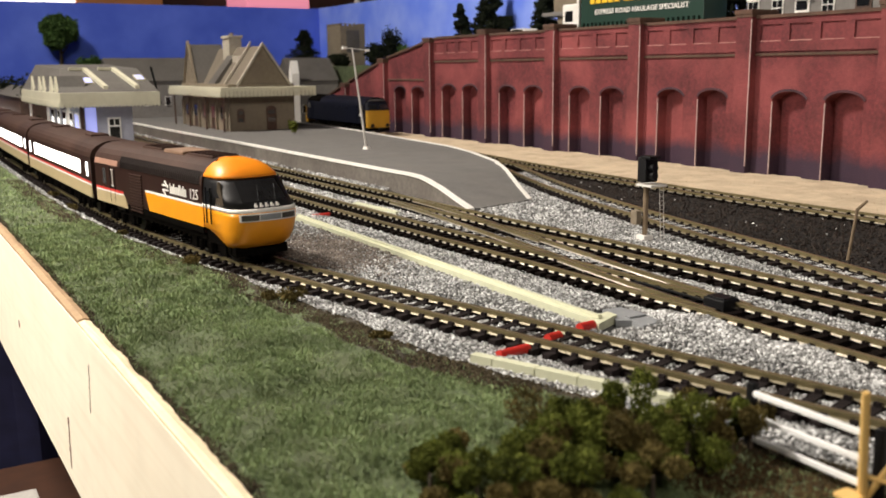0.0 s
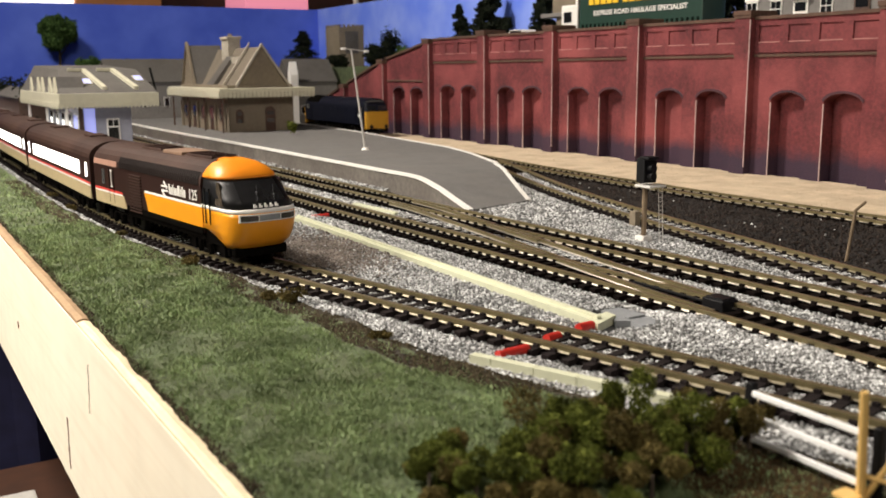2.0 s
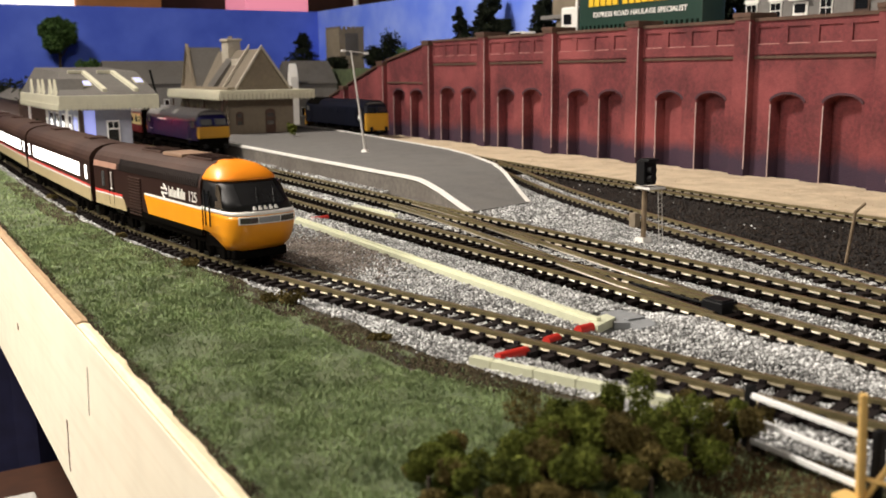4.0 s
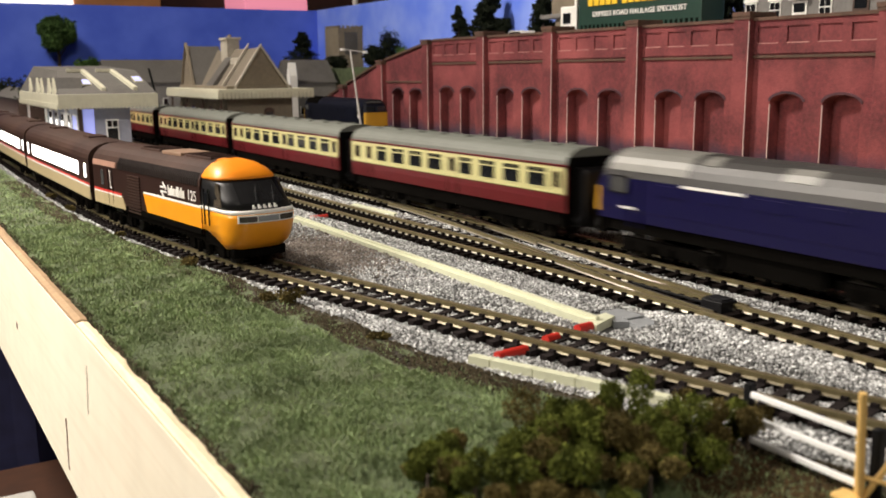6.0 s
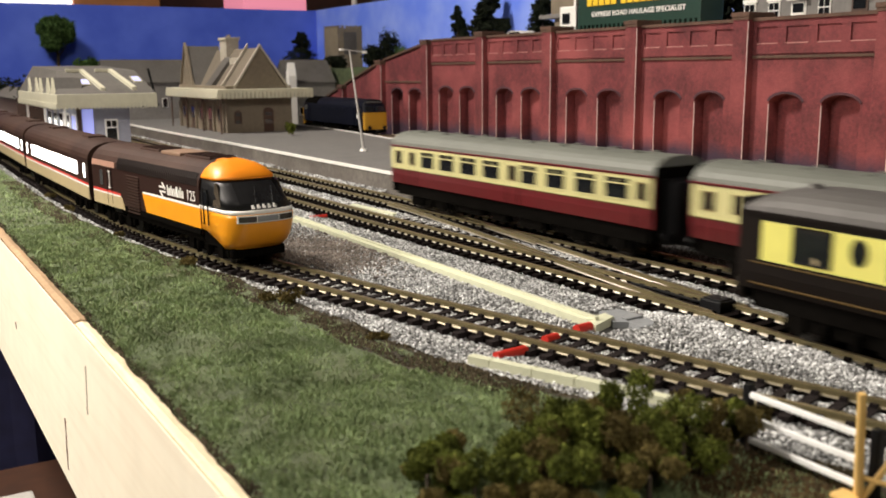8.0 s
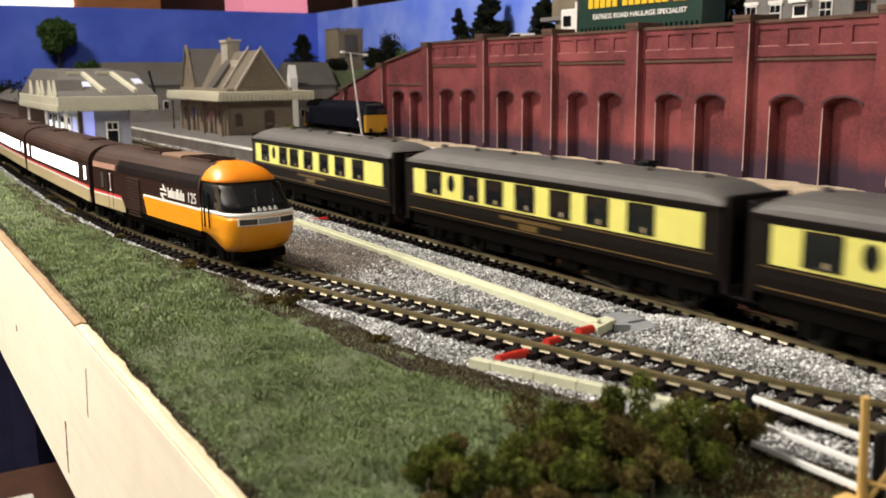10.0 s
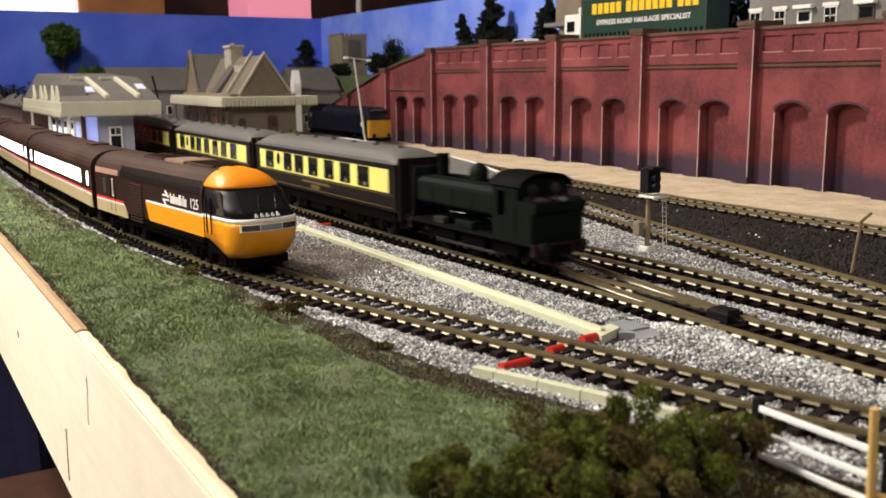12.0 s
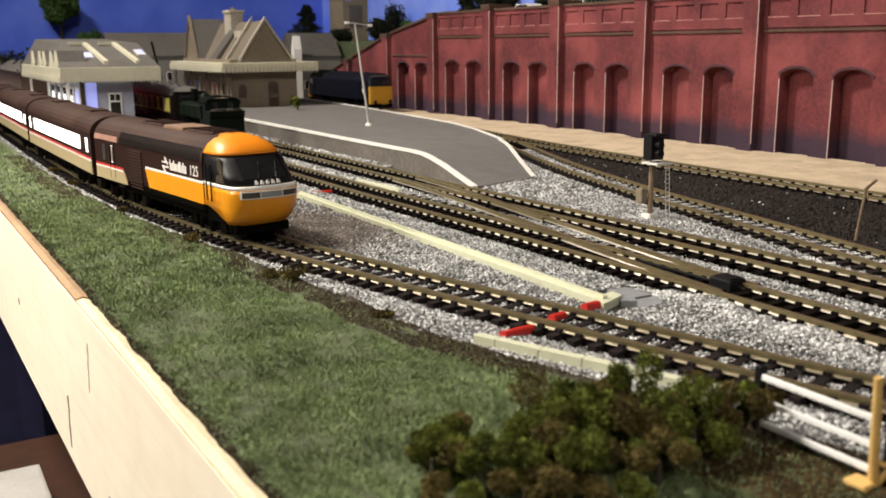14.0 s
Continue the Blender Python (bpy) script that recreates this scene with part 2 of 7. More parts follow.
T1 = smooth_path([(0.0, 0.270), (0.10, 0.2395), (0.17, 0.2170), (0.21, 0.2060), (0.25, 0.1950), (0.30, 0.1820), (0.356, 0.1680), (0.425, 0.1520),
                  (0.484, 0.1420), (0.54, 0.1345), (0.614, 0.1275), (0.73, 0.122), (0.925, 0.119), (1.2, 0.118), (2.1, 0.118)])
T2 = smooth_path([(-3.4, 0.273), (0.25, 0.273), (0.35, 0.2705), (0.45, 0.266), (0.55, 0.263), (0.7, 0.261), (1.0, 0.261), (1.5, 0.259), (2.2, 0.257)])
T3 = smooth_path([(-3.4, 0.3245), (0.25, 0.3245), (0.35, 0.3225), (0.45, 0.318), (0.56, 0.3144), (0.67, 0.3128), (0.76, 0.3113), (1.0, 0.3094), (1.3, 0.3025), (2.2, 0.3019)])
T4 = smooth_path([(0.05, 0.330), (0.20, 0.355), (0.24, 0.363), (0.28, 0.3735), (0.33, 0.385), (0.39, 0.398), (0.44, 0.4095), (0.50, 0.425), (0.57, 0.446),
                  (0.65, 0.475), (0.72, 0.504), (0.80, 0.534), (0.90, 0.552)])
T5 = smooth_path([(0.0, 0.517), (0.5, 0.517), (0.6, 0.522), (0.72, 0.530), (0.85, 0.545), (1.0, 0.570), (1.19, 0.596), (1.4, 0.600), (2.1, 0.600)])
CROSSOVER = smooth_path([(0.20, 0.273), (0.26, 0.2755), (0.34, 0.2845), (0.42, 0.2955), (0.50, 0.3055), (0.56, 0.3115), (0.62, 0.3115)])


def slope(path, y):
    return (path(y + 0.01) - path(y - 0.01)) / 0.02


def on_track(path, y, z=0.0):
    """The pose of a thing that stands on a track at y, its own +y along the track."""
    return pose(path(y), y, z, 0, 0, -math.degrees(math.atan(slope(path, y))))


RAIL_H = 0.0026
SLEEPER_TOP = -0.0026
GROUND = -0.0040


def add_rail(bm, path, off, y0, y1, step=0.012, thin=1.0):
    """A flat-bottomed rail; materials: 0 weathered sides, 1 head, 2 bright foot."""
    prof = [(-0.0013, -0.0026), (0.0013, -0.0026), (0.0013, -0.0024), (0.0007, -0.00195), (0.0007, -0.0009), (0.0009, -0.0007), (0.0009, 0.0), (-0.0009, 0.0),
            (-0.0009, -0.0007), (-0.0007, -0.0009), (-0.0007, -0.00195), (-0.0013, -0.0024)]
    mats = [0, 2, 2, 0, 0, 0, 1, 0, 0, 0, 2, 2]
    n = max(2, int((y1 - y0) / step))
    rings = []
    for i in range(n + 1):
        y = y0 + (y1 - y0) * i / n
        m = slope(path, y)
        l = math.hypot(1, m)
        cx, cy = path(y) + off / l, y - off * m / l
        rings.append([Vector((cx + a * thin / l, cy - a * thin * m / l, b)) for a, b in prof])
    vr = [[bm.verts.new(c) for c in r] for r in rings]
    for a, b in zip(vr, vr[1:]):
        for i in range(12):
            j = (i + 1) % 12
            f = bm.faces.new([a[i], b[i], b[j], a[j]])
            f.material_index = mats[i]


def sleeper_mesh(length=0.031, half=0.0019):
    bm = bmesh.new()
    add_box(bm, -length / 2, length / 2, -half, half, -0.0050, SLEEPER_TOP)
    for s in (-0.00915, 0.00915):
        add_box(bm, s - 0.0021, s - 0.0008, -0.0011, 0.0011, SLEEPER_TOP, -0.0014)
        add_box(bm, s + 0.0008, s + 0.0021, -0.0011, 0.0011, SLEEPER_TOP, -0.0014)
    return bm


def lay_track(name, path, y0, y1, near0, near1, label, pitch=0.0098, foot=None, underlay=False, half=0.0019, wood=None):
    tr = thing(name, label, "railway track", kind="structure")
    for s in (-0.00915, 0.00915):
        bm = bmesh.new()
        add_rail(bm, path, s, y0, y1)
        part("rail", bm, [M_RAIL, M_RAIL_HEAD, foot or M_RAIL_FOOT], tr)
        bm = bmesh.new()
        rows = [(y0 + (y1 - y0) * i / 160) for i in range(161)]
        add_loft(bm, [[Vector((path(y) + s + a, y, z)) for a, z in ((-0.0024, -0.0052), (0.0024, -0.0052), (0.0022, -0.0037), (-0.0022, -0.0037))] for y in rows])
        bmesh.ops.recalc_face_normals(bm, faces=bm.faces[:])
        part("sleeper_web", bm, M_SLEEPER, tr)
    if underlay:
        bm = bmesh.new()
        add_loft(bm, [[Vector((path(y) + a, y, z)) for a, z in ((-0.0180, -0.0056), (0.0180, -0.0056), (0.0160, -0.0043), (-0.0160, -0.0043))] for y in rows])
        bmesh.ops.recalc_face_normals(bm, faces=bm.faces[:])
        part("foam_underlay", bm, M_BLACK_MATT, tr, "black strip under the track")
    first, far = None, []
    y = y0 + 0.003
    rng = random.Random(name)
    while y < y1:
        m = on_track(path, y) @ pose(rng.uniform(-0.0003, 0.0003), 0, 0, 0, 0, rng.uniform(-0.8, 0.8))
        if near0 < y < near1:
            if first is None:
                first = part("sleeper", sleeper_mesh(half=half), wood or M_SLEEPER, tr)
                first.matrix_basis = m
            else:
                again(first, m)
        else:
            far.append(m)
        y += pitch
    if far:
        bm = bmesh.new()
        for m in far:
            add_box(bm, -0.0155, 0.0155, -0.00165, 0.00165, -0.0046, SLEEPER_TOP, m=m)
        tagged(part("far_sleepers", bm, M_SLEEPER, tr), kind="stuff")
    return tr


# ---------------------------------------------------------------- baseboard, fascia, ground
def grass_edge(y):
    """Where the grass gives way to ballast beside the nearest track."""
    w = 0.013 + 0.024 * max(0.0, min(1.0, (0.42 - y) / 0.16))
    return T1(y) - 0.0105 - w + 0.003 * noise.noise(Vector((y * 40, 0, 3.1)))


def sheet(name, left, right, y0, y1, z, mat, label, rough=0.0006, nx=24, step=0.008, kind="structure", category="ground"):
    bm = bmesh.new()
    ny = max(2, int((y1 - y0) / step))
    grid = []
    for j in range(ny + 1):
        y = y0 + (y1 - y0) * j / ny
        a, b = left(y), right(y)
        row = []
        for i in range(nx + 1):
            x = a + (b - a) * i / nx
            e = rough * (noise.noise(Vector((x * 130, y * 130, z * 900))) + 0.5 * noise.noise(Vector((x * 420, y * 420, 5))))
            row.append(bm.verts.new((x, y, z + e)))
        grid.append(row)
    for j in range(ny):
        for i in range(nx):
            bm.faces.new([grid[j][i], grid[j][i + 1], grid[j + 1][i + 1], grid[j + 1][i]])
    return tagged(part(name, bm, mat, smooth=True), label, category, kind=kind)


M_OAKDARK = material("knot_wood", (0.16, 0.06, 0.025), 0.7, var=0.3, scale=300)


def board_x(y):
    """The edge of the layout, which runs a little askew to the tracks."""
    return 0.0594 - 0.016 * (min(max(y, -0.3), 2.1) - 0.3)


def build_board():
    rim = [(board_x(y) + 0.0006, y) for y in (-3.3, -0.3, 2.1, 4.6)] + [(0.90, 4.6), (0.90, -3.3)]
    tagged(part("baseboard", prism(rim, "z", -0.022, -0.0062), M_PLY), "plywood baseboard top under the model railway", "baseboard", kind="structure")
    fascia = thing("fascia_board", "bare knotty pine board edging the layout", "board", kind="structure")
    fascia.matrix_basis = pose(0.0588, 0.3, 0, 0, 0, math.degrees(math.atan(0.016))) @ pose(-0.0588, -0.3, 0)
    for ya, yb in ((-0.3, 2.1), (-3.3, -0.302)):
        bm = bmesh.new()
        add_box(bm, 0.0536, 0.0540, ya, yb, -0.0815, -0.0009)
        p = part("plank", bm, M_PINE, fascia)
        if yb < 0:
            p.matrix_basis = fascia.matrix_basis.inverted() @ pose(0.0096, 0, 0)
    # sawn top of the board behind the facing, paler on the newer length
    for ya, yb, mat, zt in ((0.0, 0.3622, M_PLY_PALE, 0.0), (0.3626, 1.6, M_PLY, 0.0006)):
        bm = bmesh.new()
        n = int((yb - ya) / 0.003)
        rings = []
        for i in range(n + 1):
            y = ya + (yb - ya) * i / n
            e = 0.0005 * noise.noise(Vector((y * 310, 2.0, 0))) + 0.0007 * noise.noise(Vector((y * 60, 5.0, 0)))
            o = 0.0002 * noise.noise(Vector((y * 200, 9.0, 0)))
            rings.append([Vector((0.0544 + o, y, -0.02)), Vector((0.0588 + e, y, -0.02)), Vector((0.0588 + e, y, zt - 0.0004 + e * 0.4)), Vector((0.0566, y, zt + 0.0001 + e * 0.3)), Vector((0.0544 + o, y, zt - 0.0006))])
        add_loft(bm, rings)
        bmesh.ops.recalc_face_normals(bm, faces=bm.faces[:])
        part("board_edge", bm, mat, fascia, "rough sawn board edge")
    bm = bmesh.new()
    for y, z, r in ((0.5407, -0.0427, 0.0022), (0.4005, -0.0520, 0.0016), (0.403, -0.0660, 0.0013), (0.72, -0.03, 0.002), (0.21, -0.03, 0.002)):
        add_cyl(bm, (0.0534, y, z), (0.0538, y, z), r, r * 0.8, 10)
    part("knots", bm, M_OAKDARK, fascia, "dark brown knots")
    bm = bmesh.new()
    for (ya, za), (yb, zb), w in (((0.4005, -0.0510), (0.4034, -0.0745), 0.0008), ((0.3426, -0.0117), (0.3467, -0.0313), 0.00013), ((0.3260, -0.0640), (0.3285, -0.0760), 0.0004)):
        n = 8
        for i in range(n):
            k0, k1 = i / n, (i + 1) / n
            j0, j1 = 0.0005 * math.sin(i * 2.1), 0.0005 * math.sin((i + 1) * 2.1)
            add_prism(bm, [(ya + (yb - ya) * k0 - w + j0, za + (zb - za) * k0), (ya + (yb - ya) * k0 + w + j0, za + (zb - za) * k0), (ya + (yb - ya) * k1 + w + j1, za + (zb - za) * k1), (ya + (yb - ya) * k1 - w + j1, za + (zb - za) * k1)], "x", 0.0534, 0.0538)
    part("cracks", bm, M_OAKDARK, fascia, "thin dark cracks in the pine")
    for y in (-0.6, 1.34, 1.9):
        tagged(part("trestle_leg", box(0.09, 0.13, y, y + 0.045, -0.9, -0.022, 0.003), M_OAKDARK), "dark timber leg under the baseboard", "leg")


build_board()
sheet("grass_ground", board_x, grass_edge, 0.05, 2.1, GROUND + 0.0022, M_GRASS_BED, "mossy green flock grass beside the track", rough=0.0007, category="grass")
sheet("earth_verge", lambda y: grass_edge(y) - 0.012, lambda y: grass_edge(y) - 0.002 + 0.005 * max(0.0, min(1.0, (0.42 - y) / 0.1)), 0.05, 2.1, GROUND + 0.0022, M_EARTH, "dark brown earth between grass and ballast", nx=6)
sheet("ballast_ground", lambda y: 0.066, lambda y: 0.656, -3.3, 4.6, GROUND - 0.0012, M_BALLAST_BED, "grey stone ballast bed under the tracks", step=0.03)
sheet("ash_ground", lambda y: T4(y) + 0.012, lambda y: T5(y) + 0.010, 0.05, 0.78, GROUND + 0.0002, M_ASH_BED, "black ash ground between the sidings", nx=16)
sheet("sand_path", lambda y: T5(y) + 0.012, lambda y: 0.664, 0.05, 1.25, GROUND + 0.0016, M_SAND, "sandy path along the foot of the brick wall", nx=14)

lay_track("near_track", T1, 0.06, 2.05, 0.10, 0.95, "curved model track with brown rails and black sleepers", foot=M_RAIL_DULL, pitch=0.0079, half=0.0016, wood=M_SLEEPER_WORN)
lay_track("middle_track", T2, -3.3, 2.05, 0.10, 0.80, "straight model track with shining rails and black sleepers", underlay=True, pitch=0.0077, half=0.0017)
lay_track("platform_track", T3, -3.3, 4.6, 0.12, 0.85, "model track running along the platform edge", underlay=True, pitch=0.0093)
lay_track("yard_track", T4, 0.08, 0.80, 0.15, 0.70, "rusty siding half sunk in ballast", foot=M_RAIL_DULL, pitch=0.0086, wood=M_SLEEPER_WORN)
lay_track("wall_siding", T5, 0.02, 2.05, 0.20, 0.85, "siding along the foot of the brick retaining wall")


def build_crossover():
    x = thing("crossover", "pair of points joining two parallel model tracks", "railway points", kind="structure")
    for s in (-0.00915, 0.00915):
        bm = bmesh.new()
        add_rail(bm, CROSSOVER, s, 0.245, 0.585, thin=0.6)
        part("rail", bm, [M_RAIL, M_RAIL_FOOT, M_RAIL_FOOT], x)
    bm = bmesh.new()
    for y, c, d in ((0.385, -0.0062, 1), (0.44, 0.0062, 1)):
        add_rail(bm, lambda v: CROSSOVER(v), c, y - 0.035, y + 0.035, thin=0.5)
    part("check_rail", bm, [M_RAIL, M_RAIL_FOOT, M_RAIL_FOOT], x)
    first = None
    y = 0.30
    while y < 0.53:
        m = pose((T2(y) + T3(y)) / 2, y, 0)
        if first is None:
            bm = bmesh.new()
            add_box(bm, -0.012, 0.012, -0.00165, 0.00165, -0.0046, SLEEPER_TOP - 0.0001)
            first = part("sleeper", bm, M_SLEEPER, x)
            first.matrix_basis = m
        else:
            again(first, m)
        y += 0.0098


build_crossover()


# ---------------------------------------------------------------- platform
def plat_left(y):
    return T3(y) + 0.0285


def plat_right(y):
    return float(np.interp(y, [0.60, 0.671, 0.75, 0.833, 1.007, 1.2, 2.1], [0.430, 0.453, 0.482, 0.503, 0.522, 0.545, 0.55]))


PLAT = 0.012


def build_platform():
    p = thing("station_platform", "grey tarmac station platform with white edging and a ramp", "platform", kind="structure")
    rows = [(0.537, 0.331, 0.394, -0.0015), (0.562, 0.3352, 0.4075, 0.0026), (0.585, 0.3390, 0.4200, 0.0068), (0.606, 0.3415, 0.4320, 0.0100), (0.620, plat_left(0.62) + 0.001, 0.4395, 0.0114)]
    rows += [(0.634, plat_left(0.634) + 0.0005, 0.446, PLAT)]
    ys = [0.66, 0.70, 0.76, 0.83, 0.90, 1.0, 1.1, 1.25, 1.4, 1.6, 1.8, 2.05]
    rows += [(y, plat_left(y), plat_right(y), PLAT) for y in ys]

    def skew(y, side):
        k = max(0.0, min(1.0, (0.634 - y) / 0.097))
        return y - 0.012 * k if side == 0 else y + 0.004 + 0.024 * (1 - k) * (1 if y < 0.64 else 0)

    def strip(a, b, lift, drop, name, mat):
        bm = bmesh.new()
        pr = None
        for y, l, r, z in rows:
            xa, xb = a(l, r), b(l, r)
            v = [bm.verts.new((xa, skew(y, 0) if xa < (l + r) / 2 else skew(y, 1), z + lift)), bm.verts.new((xb, skew(y, 0) if xb < (l + r) / 2 else skew(y, 1), z + lift))]
            v += [bm.verts.new((v[0].co.x, v[0].co.y, drop if drop is not None else z + lift - 0.0022)), bm.verts.new((v[1].co.x, v[1].co.y, drop if drop is not None else z + lift - 0.0022))]
            if pr:
                for q in ((0, 1), (1, 3), (3, 2), (2, 0)):
                    bm.faces.new([pr[q[0]], pr[q[1]], v[q[1]], v[q[0]]])
            else:
                bm.faces.new([v[0], v[1], v[3], v[2]])
            pr = v
        bm.faces.new([pr[0], pr[2], pr[3], pr[1]])
        bmesh.ops.recalc_face_normals(bm, faces=bm.faces[:])
        return part(name, bm, mat, p)

    strip(lambda l, r: l + 0.0015, lambda l, r: r - 0.0015, 0.0, -0.006, "platform_body", [M_PLAT])
    strip(lambda l, r: l, lambda l, r: l + 0.0036, 0.0007, None, "edging", M_WHITE)
    strip(lambda l, r: r - 0.0036, lambda l, r: r, 0.0007, None, "edging", M_WHITE)
    bm = bmesh.new()
    for (ya, la, _, za), (yb, lb, _, zb) in zip(rows, rows[1:]):
        ya, yb, ta, tb = skew(ya, 0), skew(yb, 0), max(za - 0.0015, -0.0048), max(zb - 0.0015, -0.0048)
        bm.faces.new([bm.verts.new(c) for c in ((la + 0.0008, ya, -0.005), (lb + 0.0008, yb, -0.005), (lb + 0.0008, yb, tb), (la + 0.0008, ya, ta))])
    part("facing_wall", bm, M_PLATWALL, p, "stone platform face")
    isl = thing("island_platform", "low grey platform under the canopied station building", "platform", kind="structure")
    bm = bmesh.new()
    add_prism(bm, [(0.146, 0.86), (T2(0.86) - 0.031, 0.86), (T2(1.3) - 0.031, 1.3), (T2(2.0) - 0.031, 2.0), (0.146, 2.0)], "z", -0.006, PLAT - 0.001)
    part("platform_body", bm, M_PLAT, isl)


build_platform()

# ---------------------------------------------------------------- brick retaining wall
def brick_material():
    m = material("red_brickwork", (0.140, 0.025, 0.029), 0.85, var=0.45, scale=300, bump=0.6, tint=(0.31, 0.071, 0.071), grime=0.9)
    nt = m.node_tree
    b = nt.nodes["Principled BSDF"]
    src = b.inputs["Base Color"].links[0].from_socket
    tc = nt.nodes.new("ShaderNodeTexCoord")
    sep = nt.nodes.new("ShaderNodeSeparateXYZ")
    nt.links.new(tc.outputs["Object"], sep.inputs[0])
    com = nt.nodes.new("ShaderNodeCombineXYZ")
    add = nt.nodes.new("ShaderNodeMath")
    nt.links.new(sep.outputs[0], add.inputs[0])
    nt.links.new(sep.outputs[1], add.inputs[1])
    nt.links.new(add.outputs[0], com.inputs[0])
    nt.links.new(sep.outputs[2], com.inputs[1])
    br = nt.nodes.new("ShaderNodeTexBrick")
    br.inputs["Scale"].default_value = 330
    br.inputs["Mortar Size"].default_value = 0.03
    br.inputs["Color1"].default_value, br.inputs["Color2"].default_value, br.inputs["Mortar"].default_value = (1, 1, 1, 1), (0.78, 0.76, 0.78, 1), (0.62, 0.60, 0.62, 1)
    nt.links.new(com.outputs[0], br.inputs["Vector"])
    mul = nt.nodes.new("ShaderNodeMix")
    mul.data_type, mul.blend_type = "RGBA", "MULTIPLY"
    mul.inputs["Factor"].default_value = 0.8
    nt.links.new(src, mul.inputs["A"])
    nt.links.new(br.outputs["Color"], mul.inputs["B"])
    # weathered blue brick, ragged into the red above, darkened for shadow along the base
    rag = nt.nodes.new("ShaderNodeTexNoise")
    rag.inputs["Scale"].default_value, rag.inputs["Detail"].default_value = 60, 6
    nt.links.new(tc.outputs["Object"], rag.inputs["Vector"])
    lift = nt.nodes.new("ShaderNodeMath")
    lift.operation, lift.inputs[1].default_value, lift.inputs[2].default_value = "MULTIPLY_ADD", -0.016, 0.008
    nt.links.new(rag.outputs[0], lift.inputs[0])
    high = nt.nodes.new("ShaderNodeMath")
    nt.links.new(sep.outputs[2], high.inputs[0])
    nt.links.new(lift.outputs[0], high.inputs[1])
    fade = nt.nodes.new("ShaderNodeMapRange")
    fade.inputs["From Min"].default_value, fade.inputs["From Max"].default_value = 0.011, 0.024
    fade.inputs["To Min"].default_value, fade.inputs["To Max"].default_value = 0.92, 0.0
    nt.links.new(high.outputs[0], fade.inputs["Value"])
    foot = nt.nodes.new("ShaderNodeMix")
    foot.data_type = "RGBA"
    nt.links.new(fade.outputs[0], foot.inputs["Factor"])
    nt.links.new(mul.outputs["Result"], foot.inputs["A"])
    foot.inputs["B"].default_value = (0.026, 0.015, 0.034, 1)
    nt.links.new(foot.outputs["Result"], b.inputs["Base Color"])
    return m


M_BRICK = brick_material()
M_BRICKBLUE = material("blue_engineering_brick", (0.050, 0.022, 0.032), 0.85, var=0.45, scale=260, bump=0.4, tint=(0.075, 0.020, 0.026), grime=0.75)
M_COPING = material("brown_coping", (0.085, 0.045, 0.030), 0.85, var=0.3, scale=300, bump=0.4)
M_LEDGE = material("pinkish_ledge", (0.36, 0.17, 0.155), 0.85, var=0.3, scale=400)
M_EDGE = material("worn_card_edge", (0.50, 0.37, 0.35), 0.85, var=0.2, scale=400)
WALL_X, RECESS_X, PIL_X, BACK_X = 0.658, 0.6705, 0.650, 0.682
BAY, PIL_W, PIL_Y0 = 0.1400, 0.017, 0.5735
FOOT = -0.0035


def wall_top(y):
    return float(np.interp(y, [1.13, 1.28, 1.42, 1.56], [0.1325, 0.107, 0.070, 0.030])) if y > 1.13 else 0.1325


